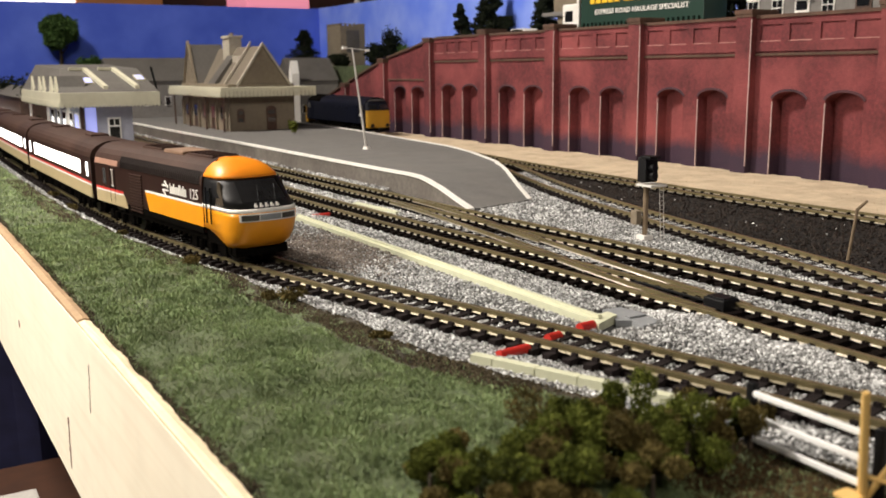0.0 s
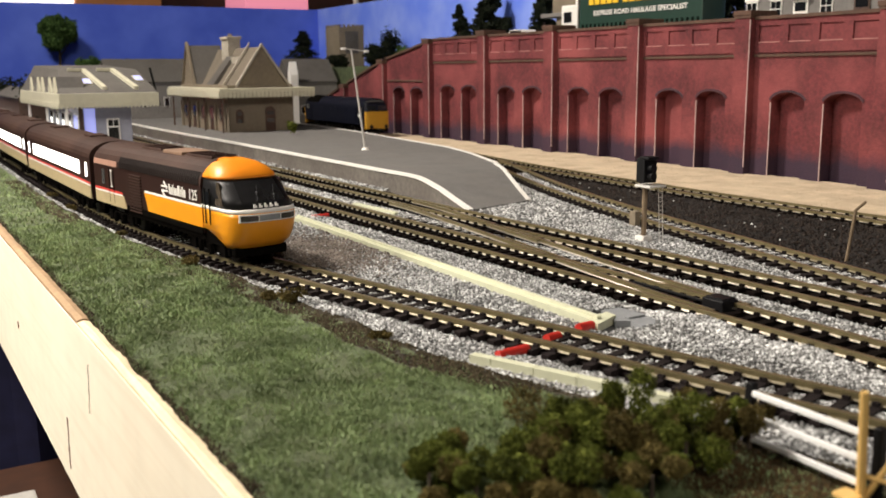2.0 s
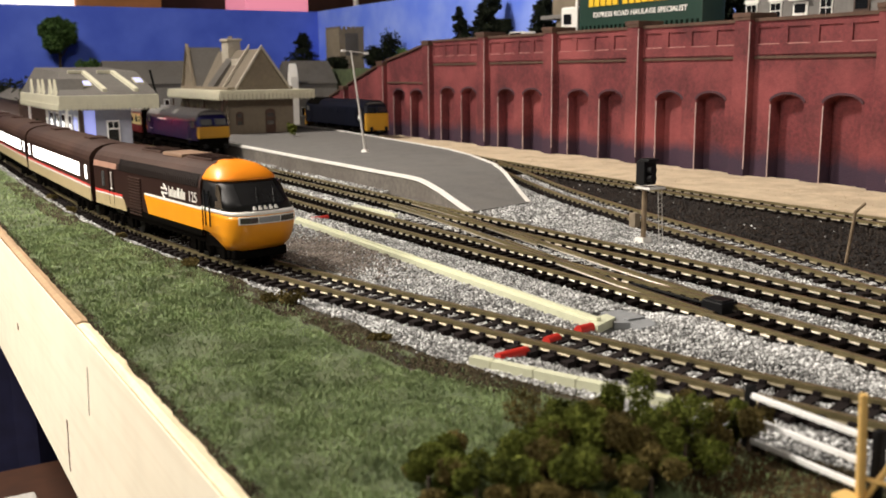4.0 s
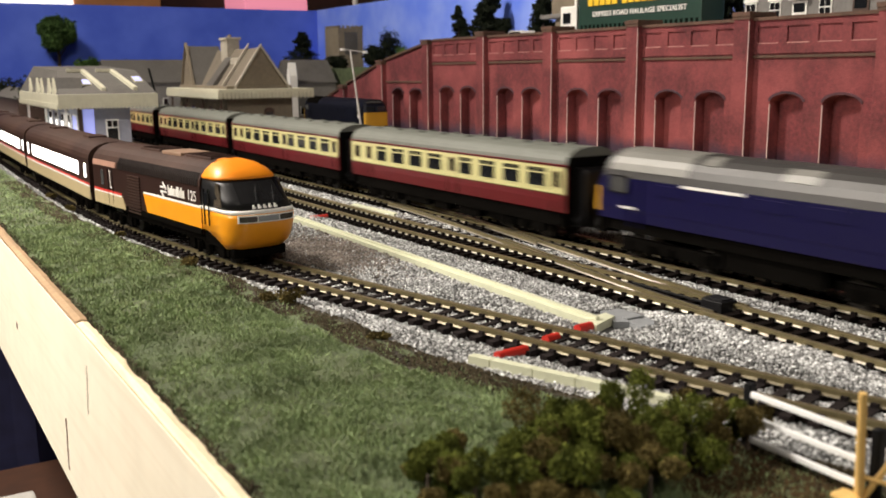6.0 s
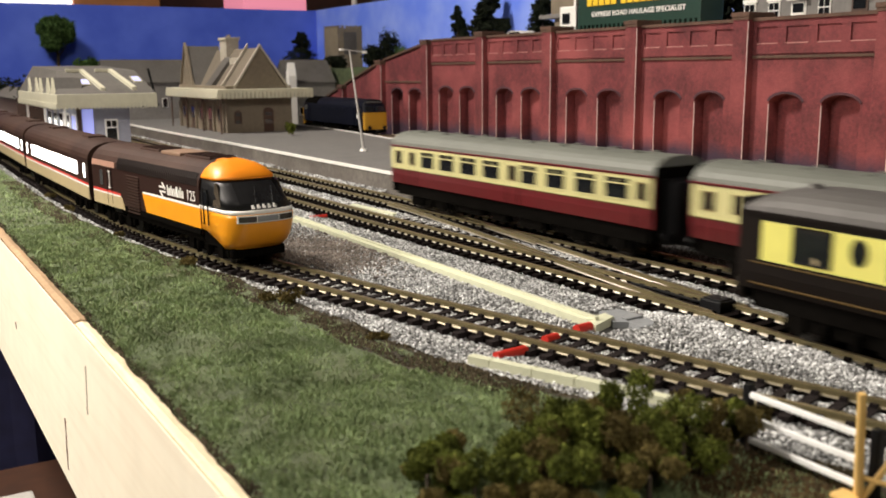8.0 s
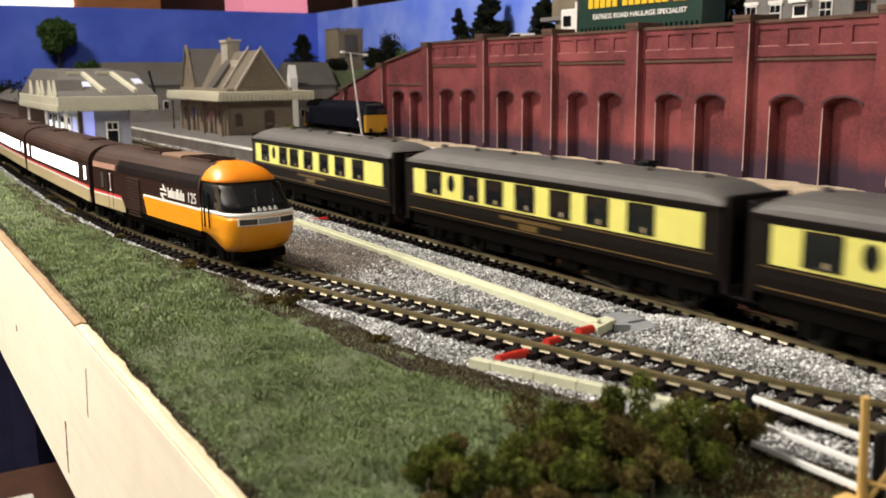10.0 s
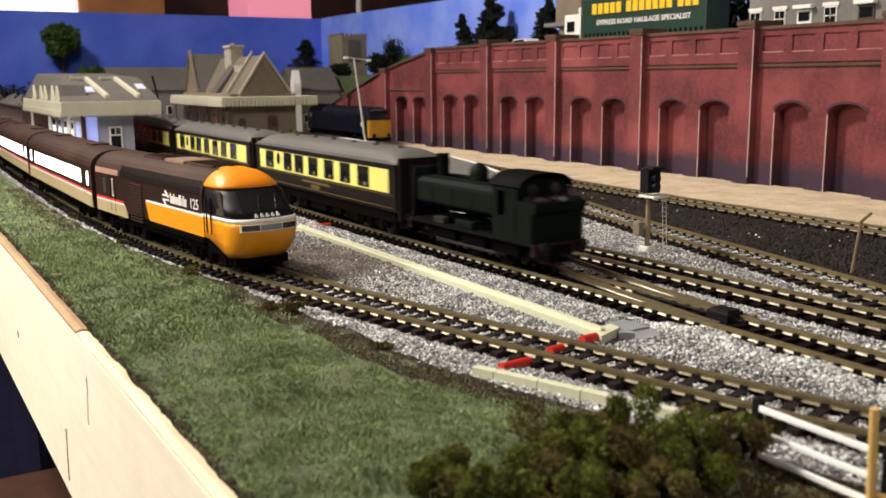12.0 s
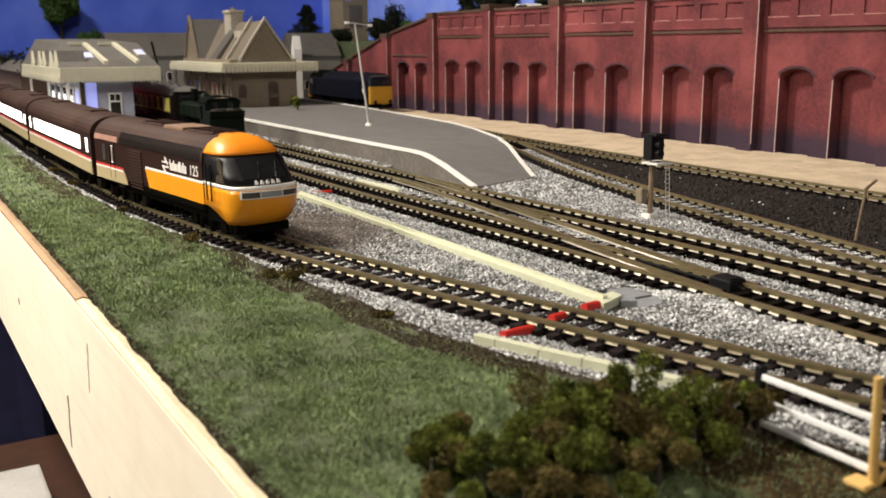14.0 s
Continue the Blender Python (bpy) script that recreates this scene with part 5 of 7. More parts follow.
        part("buffer_beam", bm, M_BLACK_MATT, v)
        add_buffers(v, e + s * 0.001, -s)
    side_patch("white_bars", v, M_STRIPE_WHITE, L - 0.095, L - 0.060, 0.0385, 0.0398, W) if not yellow_full else None
    side_patch("number_bar", v, M_STRIPE_WHITE, L - 0.030, L - 0.020, 0.0250, 0.0262, W) if not yellow_full else side_patch("emblem", v, M_STRIPE_WHITE, 0.020, 0.026, 0.026, 0.031, W)
    for s in (-1, 1):
        for i in range(4):
            y = 0.07 + i * 0.028
            part("side_grille", box(min(s * W, s * (W + 0.0004)), max(s * W, s * (W + 0.0004)), y, y + 0.018, 0.0335, 0.0385), body_mat, v)
    bm = bmesh.new()
    add_box(bm, -0.0150, 0.0150, L * 0.38, L * 0.62, 0.0045, 0.0155, 0.001)
    add_box(bm, -0.0165, 0.0165, 0.01, L - 0.01, 0.0135, sill + 0.0001)
    part("fuel_tank", bm, M_BLACK_MATT, v)
    for y in (0.046, L - 0.046):
        add_bogie(v, y, 0.048, 0.010)
    return v


def build_pannier():
    """Saddle-sided tank engine; its bunker at y = 0, chimney at the far end."""
    v = thing("tank_engine", "dark green pannier tank steam engine with black cab roof", "locomotive")
    part("running_plate", box(-0.0165, 0.0165, 0.008, 0.118, 0.0135, 0.0150, 0.0003), M_CABBLACK, v)
    for y, s in ((0.008, -1), (0.118, 1)):
        part("buffer_beam", box(-0.0165, 0.0165, min(y, y + s * 0.0015), max(y, y + s * 0.0015), 0.0095, 0.0150), M_BUFFERRED, v)
        add_buffers(v, y, s)
    # bunker
    bm = bmesh.new()
    add_prism(bm, [(0.009, 0.015), (0.022, 0.015), (0.022, 0.0345), (0.006, 0.0345), (0.007, 0.030), (0.009, 0.028)], "x", -0.0160, 0.0160)
    bk = part("bunker", bm, M_LOCOGREEN, v)
    bm = bmesh.new()
    rng = random.Random(8)
    for i in range(40):
        p = Vector((rng.uniform(-0.013, 0.013), rng.uniform(0.008, 0.018), 0.0345))
        add_box(bm, -0.0014, 0.0014, -0.0014, 0.0014, -0.001, 0.0015, m=Matrix.Translation(p) @ pose(0, 0, 0, rng.uniform(0, 90), rng.uniform(0, 90), rng.uniform(0, 90)))
    part("coal", bm, M_ASH, bk)
    # cab: sides with cut-outs, front and back plates, curved roof
    bm = bmesh.new()
    for s in (-1, 1):
        xa, xb = sorted((s * 0.0160, s * 0.0152))
        add_prism(bm, [(0.020, 0.015), (0.040, 0.015), (0.040, 0.027), (0.036, 0.0262), (0.031, 0.0262), (0.0295, 0.028), (0.0295, 0.0425), (0.020, 0.0425)], "x", xa, xb)
        add_prism(bm, [(0.036, 0.0262), (0.040, 0.027), (0.040, 0.0425), (0.036, 0.0425)], "x", xa, xb)
        add_prism(bm, [(0.0295, 0.0385), (0.036, 0.0385), (0.036, 0.0425), (0.0295, 0.0425)], "x", xa, xb)
    add_box(bm, -0.0155, 0.0155, 0.0392, 0.0402, 0.015, 0.0440)
    add_box(bm, -0.0155, 0.0155, 0.0200, 0.0208, 0.015, 0.0440)
    cab = part("cab", bm, M_LOCOGREEN, v)
    for x in (-0.007, 0.007):
        part("spectacle", cyl((x, 0.0194, 0.0390), (x, 0.0201, 0.0390), 0.0030, seg=14), M_GLASS_DARK, cab)
    bm = bmesh.new()
    rings = []
    for y in (0.0175, 0.0425):
        r = [Vector((0.0172 * math.sin(a), y, 0.0372 + 0.0102 * math.cos(a) ** 0.6)) for a in [math.radians(d) for d in range(-78, 79, 12)]]
        rings.append(r + [Vector((p.x * 0.96, y, p.z - 0.0008)) for p in r[::-1]])
    add_loft(bm, rings)
    bmesh.ops.recalc_face_normals(bm, faces=bm.faces[:])
    part("cab_roof", bm, M_CABBLACK, v)
    # boiler, smokebox and the two side tanks
    part("boiler", cyl((0, 0.040, 0.0290), (0, 0.104, 0.0290), 0.0092, seg=20), M_LOCOGREEN, v, smooth=True)
    part("smokebox", cyl((0, 0.103, 0.0290), (0, 0.116, 0.0290), 0.0096, seg=20), M_CABBLACK, v, smooth=True)
    part("smokebox_door", cyl((0, 0.116, 0.0290), (0, 0.1175, 0.0290), 0.0078, 0.0060, seg=20), M_CABBLACK, v)
    for s in (-1, 1):
        bm = bmesh.new()
        xa, xb = s * 0.0035, s * 0.0150
        add_prism(bm, [(xa, 0.0390), (s * 0.0115, 0.0385), (s * 0.0140, 0.0368), (xb, 0.0345), (xb, 0.0265), (s * 0.0138, 0.0250), (s * 0.0090, 0.0250)], "y", 0.0405, 0.1130)
        tank = part("pannier_tank", bm, M_LOCOGREEN, v)
        bm = bmesh.new()
        for y in (0.0415, 0.058, 0.077, 0.096, 0.112):
            add_box(bm, min(s * 0.0148, s * 0.01525), max(s * 0.0148, s * 0.01525), y - 0.0003, y + 0.0003, 0.0262, 0.0350)
        add_cyl(bm, (s * 0.0156, 0.043, 0.0362), (s * 0.0156, 0.111, 0.0362), 0.0003, seg=6)
        part("handrail", bm, M_CABBLACK, tank)
        part("splasher", box(min(s * 0.008, s * 0.0145), max(s * 0.008, s * 0.0145), 0.060, 0.076, 0.015, 0.0190, 0.0008), M_LOCOGREEN, v)
        part("tool_box", box(min(s * 0.0105, s * 0.0150), max(s * 0.0105, s * 0.0150), 0.086, 0.096, 0.015, 0.0185, 0.0004), M_METAL, v)
        part("step", box(min(s * 0.0125, s * 0.0160), max(s * 0.0125, s * 0.0160), 0.029, 0.037, 0.0060, 0.0072), M_CABBLACK, v)
        bm = bmesh.new()
        add_box(bm, min(s * 0.0125, s * 0.0138), max(s * 0.0125, s * 0.0138), 0.035, 0.093, 0.0052, 0.0068, 0.0003)
        part("coupling_rod", bm, M_METAL, v)
    w = None
    for y in (0.036, 0.064, 0.092):
        for s in (-1, 1):
            m = pose(s * 0.0085, y, 0.0095, 0, 0, 0 if s < 0 else 180)
            if w is None:
                w = part("driving_wheel", wheel_bm(0.0095), M_CABBLACK, v)
                w.matrix_basis = m
            else:
                again(w, m)
    part("frames", box(-0.0065, 0.0065, 0.006, 0.114, 0.0050, 0.0140), M_CABBLACK, v)
    bm = bmesh.new()
    add_cyl(bm, (0, 0.109, 0.0375), (0, 0.109, 0.0490), 0.0032, 0.0029, seg=16)
    add_cyl(bm, (0, 0.109, 0.0490), (0, 0.109, 0.0508), 0.0040, 0.0038, seg=16)
    part("chimney", bm, M_CABBLACK, v)
    bm = bmesh.new()
    dome = [(0.0054, 0.0375), (0.0051, 0.0395), (0.0052, 0.0420)] + [(0.0052 * math.cos(math.radians(d)), 0.0430 + 0.0052 * math.sin(math.radians(d))) for d in (0, 20, 40, 58, 72, 84)]
    add_loft(bm, [[Vector((r * math.cos(math.pi * i / 10), 0.074 + r * math.sin(math.pi * i / 10), z)) for i in range(20)] for r, z in dome])
    bmesh.ops.recalc_face_normals(bm, faces=bm.faces[:])
    part("steam_dome", bm, M_LOCOGREEN, v, smooth=True)
    part("safety_valve", cyl((0, 0.056, 0.038), (0, 0.056, 0.0445), 0.0028, 0.0017, seg=14), M_BRASS, v)
    part("tail_lamp", cyl((-0.009, 0.0056, 0.0125), (-0.009, 0.0066, 0.0125), 0.0013, seg=10), M_RED, v)
    return v


power_car = build_power_car()
power_car.matrix_basis = on_track(T1, 0.416 + 0.0985) @ pose(0, -0.0985, 0)
express = build_hst_coach(0.250)
express.matrix_basis = on_track(T1, 0.622 + 0.125) @ pose(0, -0.125, 0)
for y in (0.885, 1.148, 1.411):
    copy_thing(express, on_track(T1, y + 0.125) @ pose(0, -0.125, 0))

MK1_L, MK1_PITCH, LOCO_L = 0.2447, 0.2686, 0.217
blue_loco = build_diesel(LOCO_L, M_LOCOBLUE, "blue_diesel", "deep blue diesel locomotive with yellow front and grey roof", False)
mk1_first = build_mk1(MK1_L)
mk1_coaches = [mk1_first] + [copy_thing(mk1_first, pose(0, 0, 0)) for _ in range(3)]
PUL_L, PUL_PITCH = 0.2243, 0.2402
engine = build_pannier()
pullman_first = build_pullman(PUL_L)
pullmans = [pullman_first] + [copy_thing(pullman_first, pose(0, 0, 0)) for _ in range(2)]
parked = build_diesel(0.236, M_RAILBLUE, "parked_diesel", "dark blue diesel locomotive with yellow end parked by the wall", True)
parked.matrix_basis = on_track(T5, 1.185 + 0.118) @ pose(0, -0.118, 0)

# ---------------------------------------------------------------- buildings
M_STONE = material("buff_stone", (0.190, 0.155, 0.110), 0.9, var=0.2, scale=260, bump=0.5, tint=(0.13, 0.11, 0.085), grime=0.6)
M_STONE_GREY = material("grey_stone", (0.18, 0.17, 0.16), 0.9, var=0.2, scale=260, bump=0.5, tint=(0.14, 0.13, 0.12), grime=0.5)
M_SLATE = material("grey_slate", (0.082, 0.074, 0.066), 0.75, var=0.22, scale=300, bump=0.4, tint=(0.09, 0.085, 0.08), grime=0.5)
M_SLATE_WARM = material("brown_grey_slate", (0.142, 0.118, 0.088), 0.75, var=0.2, scale=300, bump=0.4)
M_CANOPY = material("cream_canopy", (0.53, 0.51, 0.39), 0.5, var=0.08, scale=200, tint=(0.40, 0.37, 0.28), grime=0.4)
M_PALESTONE = material("pale_stone_coping", (0.36, 0.33, 0.27), 0.85, var=0.2, scale=220, bump=0.4)
M_BLUEGREY = material("blue_grey_wall", (0.32, 0.33, 0.40), 0.7, var=0.1, scale=200)
M_PALEBLUE = glow("lit_blue_panel", (0.38, 0.42, 0.95), 0.55)
M_DOORBROWN = material("dark_brown_door", (0.055, 0.028, 0.018), 0.55, var=0.2, scale=200)
M_PINK = material("pink_card", (0.75, 0.25, 0.28), 0.7, var=0.1, scale=60)
# emission put on a plain box for the bright white patch above the backscene
M_WHITEGLOW = glow("strip_light_diffuser", (1.0, 0.93, 0.90), 1.6)
# emission stands in for a pinkish reflection; the box is no lamp
M_PINKGLOW = glow("pink_light", (0.9, 0.30, 0.42), 0.6)
M_LORRYGREEN = material("dark_green_curtain", (0.010, 0.036, 0.025), 0.5, var=0.12, scale=150)
M_SIGNYELLOW = material("yellow_lettering", (0.80, 0.52, 0.03), 0.5, var=0.05)
M_SHELF = material("dark_shelf_wood", (0.06, 0.022, 0.010), 0.6, var=0.3, scale=40)
M_OAK = material("orange_brown_wood", (0.42, 0.17, 0.06), 0.45, var=0.2, scale=25)
M_NAVY = material("navy_cloth", (0.022, 0.024, 0.075), 0.9, var=0.3, scale=40)
M_TRESTLE = material("faded_yellow_plastic", (0.68, 0.44, 0.15), 0.5, var=0.1)
M_LAMPPOST = material("pale_grey_post", (0.52, 0.50, 0.47), 0.5, var=0.1)
M_LATTICE = material("weathered_timber", (0.22, 0.16, 0.10), 0.8, var=0.2)
M_TRUNK = material("bark", (0.07, 0.05, 0.035), 0.9, var=0.3, scale=300, bump=0.5)
M_LEAF = varied("olive_foliage", (0.034, 0.044, 0.007), (0.155, 0.175, 0.034), 0.9, mid=(0.092, 0.108, 0.019), spec=0.1, patch=120.0, patchy=0.5)
M_LEAF_BROWN = varied("brown_foliage", (0.052, 0.038, 0.012), (0.185, 0.145, 0.050), 0.9, mid=(0.105, 0.082, 0.027), spec=0.1, patch=110.0, patchy=0.4)
M_LEAF_DARK = varied("dark_conifer", (0.003, 0.005, 0.003), (0.020, 0.026, 0.012), 0.9, spec=0.2)
M_LEAF_GREEN = varied("mid_green_foliage", (0.02, 0.045, 0.012), (0.09, 0.16, 0.045), 0.9, spec=0.2)
M_HILL = material("scrubby_hillside", (0.045, 0.060, 0.025), 0.95, var=0.5, scale=120, bump=1.0)


def gable_roof_x(bm, x0, x1, y0, y1, ze, zr, over=0.002, t=0.0016):
    """Two roof slopes with the ridge along x."""
    yc = (y0 + y1) / 2
    for ya in (y0 - over, y1 + over):
        add_prism(bm, [(ya, ze), (yc, zr), (yc, zr + t), (ya, ze + t)], "x", x0, x1)


def gable_roof_y(bm, x0, x1, y0, y1, ze, zr, over=0.002, t=0.0016):
    xc = (x0 + x1) / 2
    for xa in (x0 - over, x1 + over):
        add_prism(bm, [(xa, ze), (xc, zr), (xc, zr + t), (xa, ze + t)], "y", y0, y1)


def valance(bm, p, q, z0, z1, n, thick=0.0012):
    """Scalloped boards hanging along an edge from p to q."""
    p, q = Vector(p), Vector(q)
    d = (q - p) / n
    nrm = Vector((d.y, -d.x)).normalized() * thick
    for i in range(n):
        a, b = p + d * i, p + d * (i + 0.88)
        c = (a + b) / 2
        lo = [(a, z0 + 0.002), (c, z0), (b, z0 + 0.002), (b, z1), (a, z1)]
        f = [bm.verts.new((v.x, v.y, z)) for v, z in lo]
        g = [bm.verts.new((v.x + nrm.x, v.y + nrm.y, z)) for v, z in lo]
        bm.faces.new(f[::-1])
        bm.faces.new(g)
        for k in range(5):
            m = (k + 1) % 5
            bm.faces.new([f[k], f[m], g[m], g[k]])


def build_station():
    s = thing("station_building", "buff stone station house with cream canopy and slate gables", "building")
    x0, x1, y0, y1 = 0.390, 0.482, 1.215, 1.440
    part("wall", box(x0, x1, y0, y1, PLAT, 0.074, 0.0005), M_STONE, s)
    # canopy slab with a scalloped edge
    bm = bmesh.new()
    add_box(bm, 0.374, 0.507, 1.197, 1.455, 0.0655, 0.0700, 0.0006)
    can = part("canopy", bm, M_CANOPY, s, "cream painted canopy")
    for a, b in (((0.374, 1.455), (0.374, 1.197)), ((0.374, 1.197), (0.507, 1.197))):
        bm = bmesh.new()
        valance(bm, a, b, 0.0570, 0.0660, 44 if a[0] == b[0] else 24)
        part("valance", bm, M_CANOPY, can)
    for y in (1.205, 1.285, 1.365, 1.445):
        part("canopy_post", cyl((0.379, y, PLAT), (0.379, y, 0.066), 0.0013, seg=8), M_DOORBROWN, s)
    # doors and windows on the end and along the track side
    for xa, xb, z0, z1 in ((0.441, 0.455, PLAT, 0.043), (0.400, 0.410, PLAT + 0.012, 0.040)):
        ring = [(xa, z0), (xb, z0), (xb, z1 - 0.003)] + [((xa + xb) / 2 + (xb - xa) / 2 * math.cos(t), z1 - 0.003 + 0.005 * math.sin(t)) for t in [math.pi * i / 8 for i in range(1, 8)]] + [(xa, z1 - 0.003)]
        d = part("door" if z0 == PLAT else "window", prism(ring, "y", y0 - 0.0008, y0 + 0.001), M_DOORBROWN, s)
        bm = bmesh.new()
        for zz in (0.024, 0.034):
            add_box(bm, xa + 0.002, xb - 0.002, y0 - 0.0011, y0, zz, zz + 0.005)
        part("pane", bm, M_GLASS_GREY, d)
    for i in range(5):
        ya = 1.232 + i * 0.042
        d = part("door" if i % 2 else "window", box(x0 - 0.0008, x0 + 0.001, ya, ya + 0.020, PLAT if i % 2 else PLAT + 0.013, 0.046), M_DOORBROWN, s)
        part("pane", box(x0 - 0.0012, x0, ya + 0.003, ya + 0.017, 0.028, 0.043), M_GLASS_GREY, d)
    for y in (1.225, 1.268, 1.31, 1.352, 1.395, 1.432):
        part("buttress", box(x0 - 0.003, x0, y - 0.003, y + 0.003, PLAT, 0.05, 0.0004), M_STONE, s)
    # gable towards the platform end
    gx0, gx1, zr = 0.404, 0.476, 0.1225
    xc = (gx0 + gx1) / 2
    part("gable", prism([(gx0, 0.070), (gx1, 0.070), (xc, zr)], "y", y0 + 0.002, y0 + 0.006), M_STONE, s)
    bm = bmesh.new()
    gable_roof_y(bm, gx0, gx1, y0 + 0.001, y1, 0.069, zr)
    part("roof", bm, M_SLATE_WARM, s)
    for sx in (-1, 1):
        bm = bmesh.new()
        e = xc + sx * (gx1 - gx0) / 2
        add_prism(bm, [(e + sx * 0.003, 0.068), (xc, zr + 0.002), (xc, zr + 0.0065), (e + sx * 0.003, 0.0725)], "y", y0 - 0.001, y0 + 0.003)
        part("bargeboard", bm, M_PALESTONE, s)
    # second gable a little behind, and the wing gable towards the track
    bm = bmesh.new()
    add_prism(bm, [(xc - 0.040, 0.070), (xc, zr + 0.004), (xc, zr + 0.0085), (xc - 0.040, 0.0745)], "y", 1.262, 1.266)
    part("bargeboard", bm, M_PALESTONE, s)
    wy0, wy1 = 1.376, 1.436
    yc = (wy0 + wy1) / 2
    part("wing_gable", prism([(wy0, 0.070), (wy1, 0.070), (yc, 0.131)], "x", 0.394, 0.398), M_STONE, s)
    bm = bmesh.new()
    gable_roof_x(bm, 0.394, xc + 0.004, wy0, wy1, 0.069, 0.129)
    part("wing_roof", bm, M_SLATE, s)
    bm = bmesh.new()
    for e in (-1, 1):
        add_prism(bm, [(yc + e * 0.033, 0.068), (yc, 0.132), (yc, 0.136), (yc + e * 0.033, 0.072)], "x", 0.391, 0.395)
    part("bargeboard", bm, M_STONE, s)
    bm = bmesh.new()
    add_box(bm, 0.428, 0.4465, 1.320, 1.350, 0.08, 0.137, 0.0005)
    add_box(bm, 0.4250, 0.4440, 1.268, 1.300, 0.07, 0.1120, 0.0005)
    add_box(bm, 0.4262, 0.4483, 1.3182, 1.3515, 0.137, 0.141, 0.0006)
    ch = part("chimney", bm, M_PALESTONE, s)
    for y in (1.336, 1.344):
        part("chimney_pot", cyl((0.4385, y, 0.141), (0.4385, y, 0.145), 0.002, seg=8), M_STONE, ch)
    bm = bmesh.new()
    add_prism(bm, [(0.394, 0.070), (0.44, 0.070), (0.44, 0.113), (0.428, 0.113)], "y", 1.300, 1.330)
    part("dormer", bm, M_SLATE, s)


def build_canopy_house():
    s = thing("canopied_building", "blue-grey waiting building under a big cream canopy", "building")
    part("wall", box(0.163, 0.2105, 0.966, 1.20, PLAT - 0.001, 0.064, 0.0005), M_BLUEGREY, s)
    bm = bmesh.new()
    add_box(bm, 0.141, 0.2345, 0.948, 1.235, 0.0600, 0.0725, 0.0008)
    can = part("canopy", bm, M_CANOPY, s, "deep cream canopy fascia")
    bm = bmesh.new()
    valance(bm, (0.1408, 1.235), (0.1408, 0.948), 0.0575, 0.064, 40, 0.0008)
    valance(bm, (0.141, 0.9478), (0.2345, 0.9478), 0.0580, 0.064, 26, 0.0008)
    part("valance", bm, M_CANOPY, can)
    # hipped slate roof
    bm = bmesh.new()
    z0, z1 = 0.0727, 0.1010
    a = [Vector((0.142, 0.949, z0)), Vector((0.2335, 0.949, z0)), Vector((0.2335, 1.234, z0)), Vector((0.142, 1.234, z0))]
    b = [Vector((0.155, 1.030, z1 - 0.006)), Vector((0.2325, 1.030, z1 - 0.006)), Vector((0.2325, 1.20, z1)), Vector((0.155, 1.20, z1))]
    add_loft(bm, [a, b])
    bmesh.ops.recalc_face_normals(bm, faces=bm.faces[:])
    part("roof", bm, M_SLATE, s)

    def on_slope(k, x):
        return Vector((x, 0.949 + 0.081 * k, z0 + (z1 - 0.006 - z0) * k))
    for xa, xb in ((0.176, 0.1835), (0.2045, 0.2135)):
        bm = bmesh.new()
        p, q = on_slope(0.12, xb), on_slope(0.93, xa)
        d = (q - p)
        for w0, w1, l0, l1 in ((0.0, 0.0042, 0.0, 0.0032),):
            r0 = [p + Vector((w0, 0, l0)), p + Vector((w1, 0, l0)), p + Vector((w1, 0, l1)), p + Vector((w0, 0, l1))]
            r1 = [v + d for v in r0]
            add_loft(bm, [r0, r1])
        top = on_slope(0.93, xa)
        add_box(bm, top.x - 0.013, top.x + 0.004, top.y - 0.002, top.y + 0.002, top.z, top.z + 0.0032, 0.0003)
        bmesh.ops.recalc_face_normals(bm, faces=bm.faces[:])
        part("roof_trim", bm, M_CANOPY, s)
    for xa, k in ((0.1695, 0.34), (0.2215, 0.45)):
        bm = bmesh.new()
        m = Matrix.Translation(on_slope(k, xa)) @ pose(0, 0, 0, math.degrees(math.atan2(0.0223, 0.081)), 0, 0)
        add_box(bm, 0, 0.0085, 0, 0.019, 0, 0.0012, m=m)
        sk = part("skylight", bm, M_CANOPY, s)
        bm = bmesh.new()
        add_box(bm, 0.001, 0.0075, 0.002, 0.017, 0.0004, 0.0014, m=m)
        part("pane", bm, M_PALEBLUE, sk)
    for y in (0.975, 1.005, 1.055, 1.085, 1.14):
        bm = bmesh.new()
        add_prism(bm, [(y - 0.010, 0.0725), (y + 0.010, 0.0725), (y, 0.0880)], "x", 0.1415, 0.1435)
        part("gablet", bm, M_CANOPY, s)
        bm = bmesh.new()
        gable_roof_x(bm, 0.1435, 0.168, y - 0.010, y + 0.010, 0.0722, 0.0872, 0.0, 0.001)
        part("gablet_roof", bm, M_SLATE, s)
    d = part("door", box(0.1860, 0.1985, 0.9648, 0.9668, PLAT, 0.0475), M_WHITE, s)
    part("pane", box(0.1875, 0.1970, 0.9644, 0.9652, PLAT + 0.012, 0.0385), M_GLASS_DARK, d)
    for xa in (0.1876, 0.1928):
        part("pane", box(xa, xa + 0.0042, 0.9644, 0.9652, 0.0400, 0.0460), M_GLASS_DARK, d)
    part("notice_panel", box(0.1655, 0.1755, 0.9648, 0.9668, 0.018, 0.0575), M_PALEBLUE, s, "pale blue lit panel")
    part("corner_post", box(0.1605, 0.1640, 0.9625, 0.9665, PLAT, 0.0600), M_DOORBROWN, s)
    for y in (0.985, 1.02, 1.06, 1.10, 1.14):
        d = part("window", box(0.1622, 0.1640, y, y + 0.020, 0.020, 0.052), M_WHITE, s)
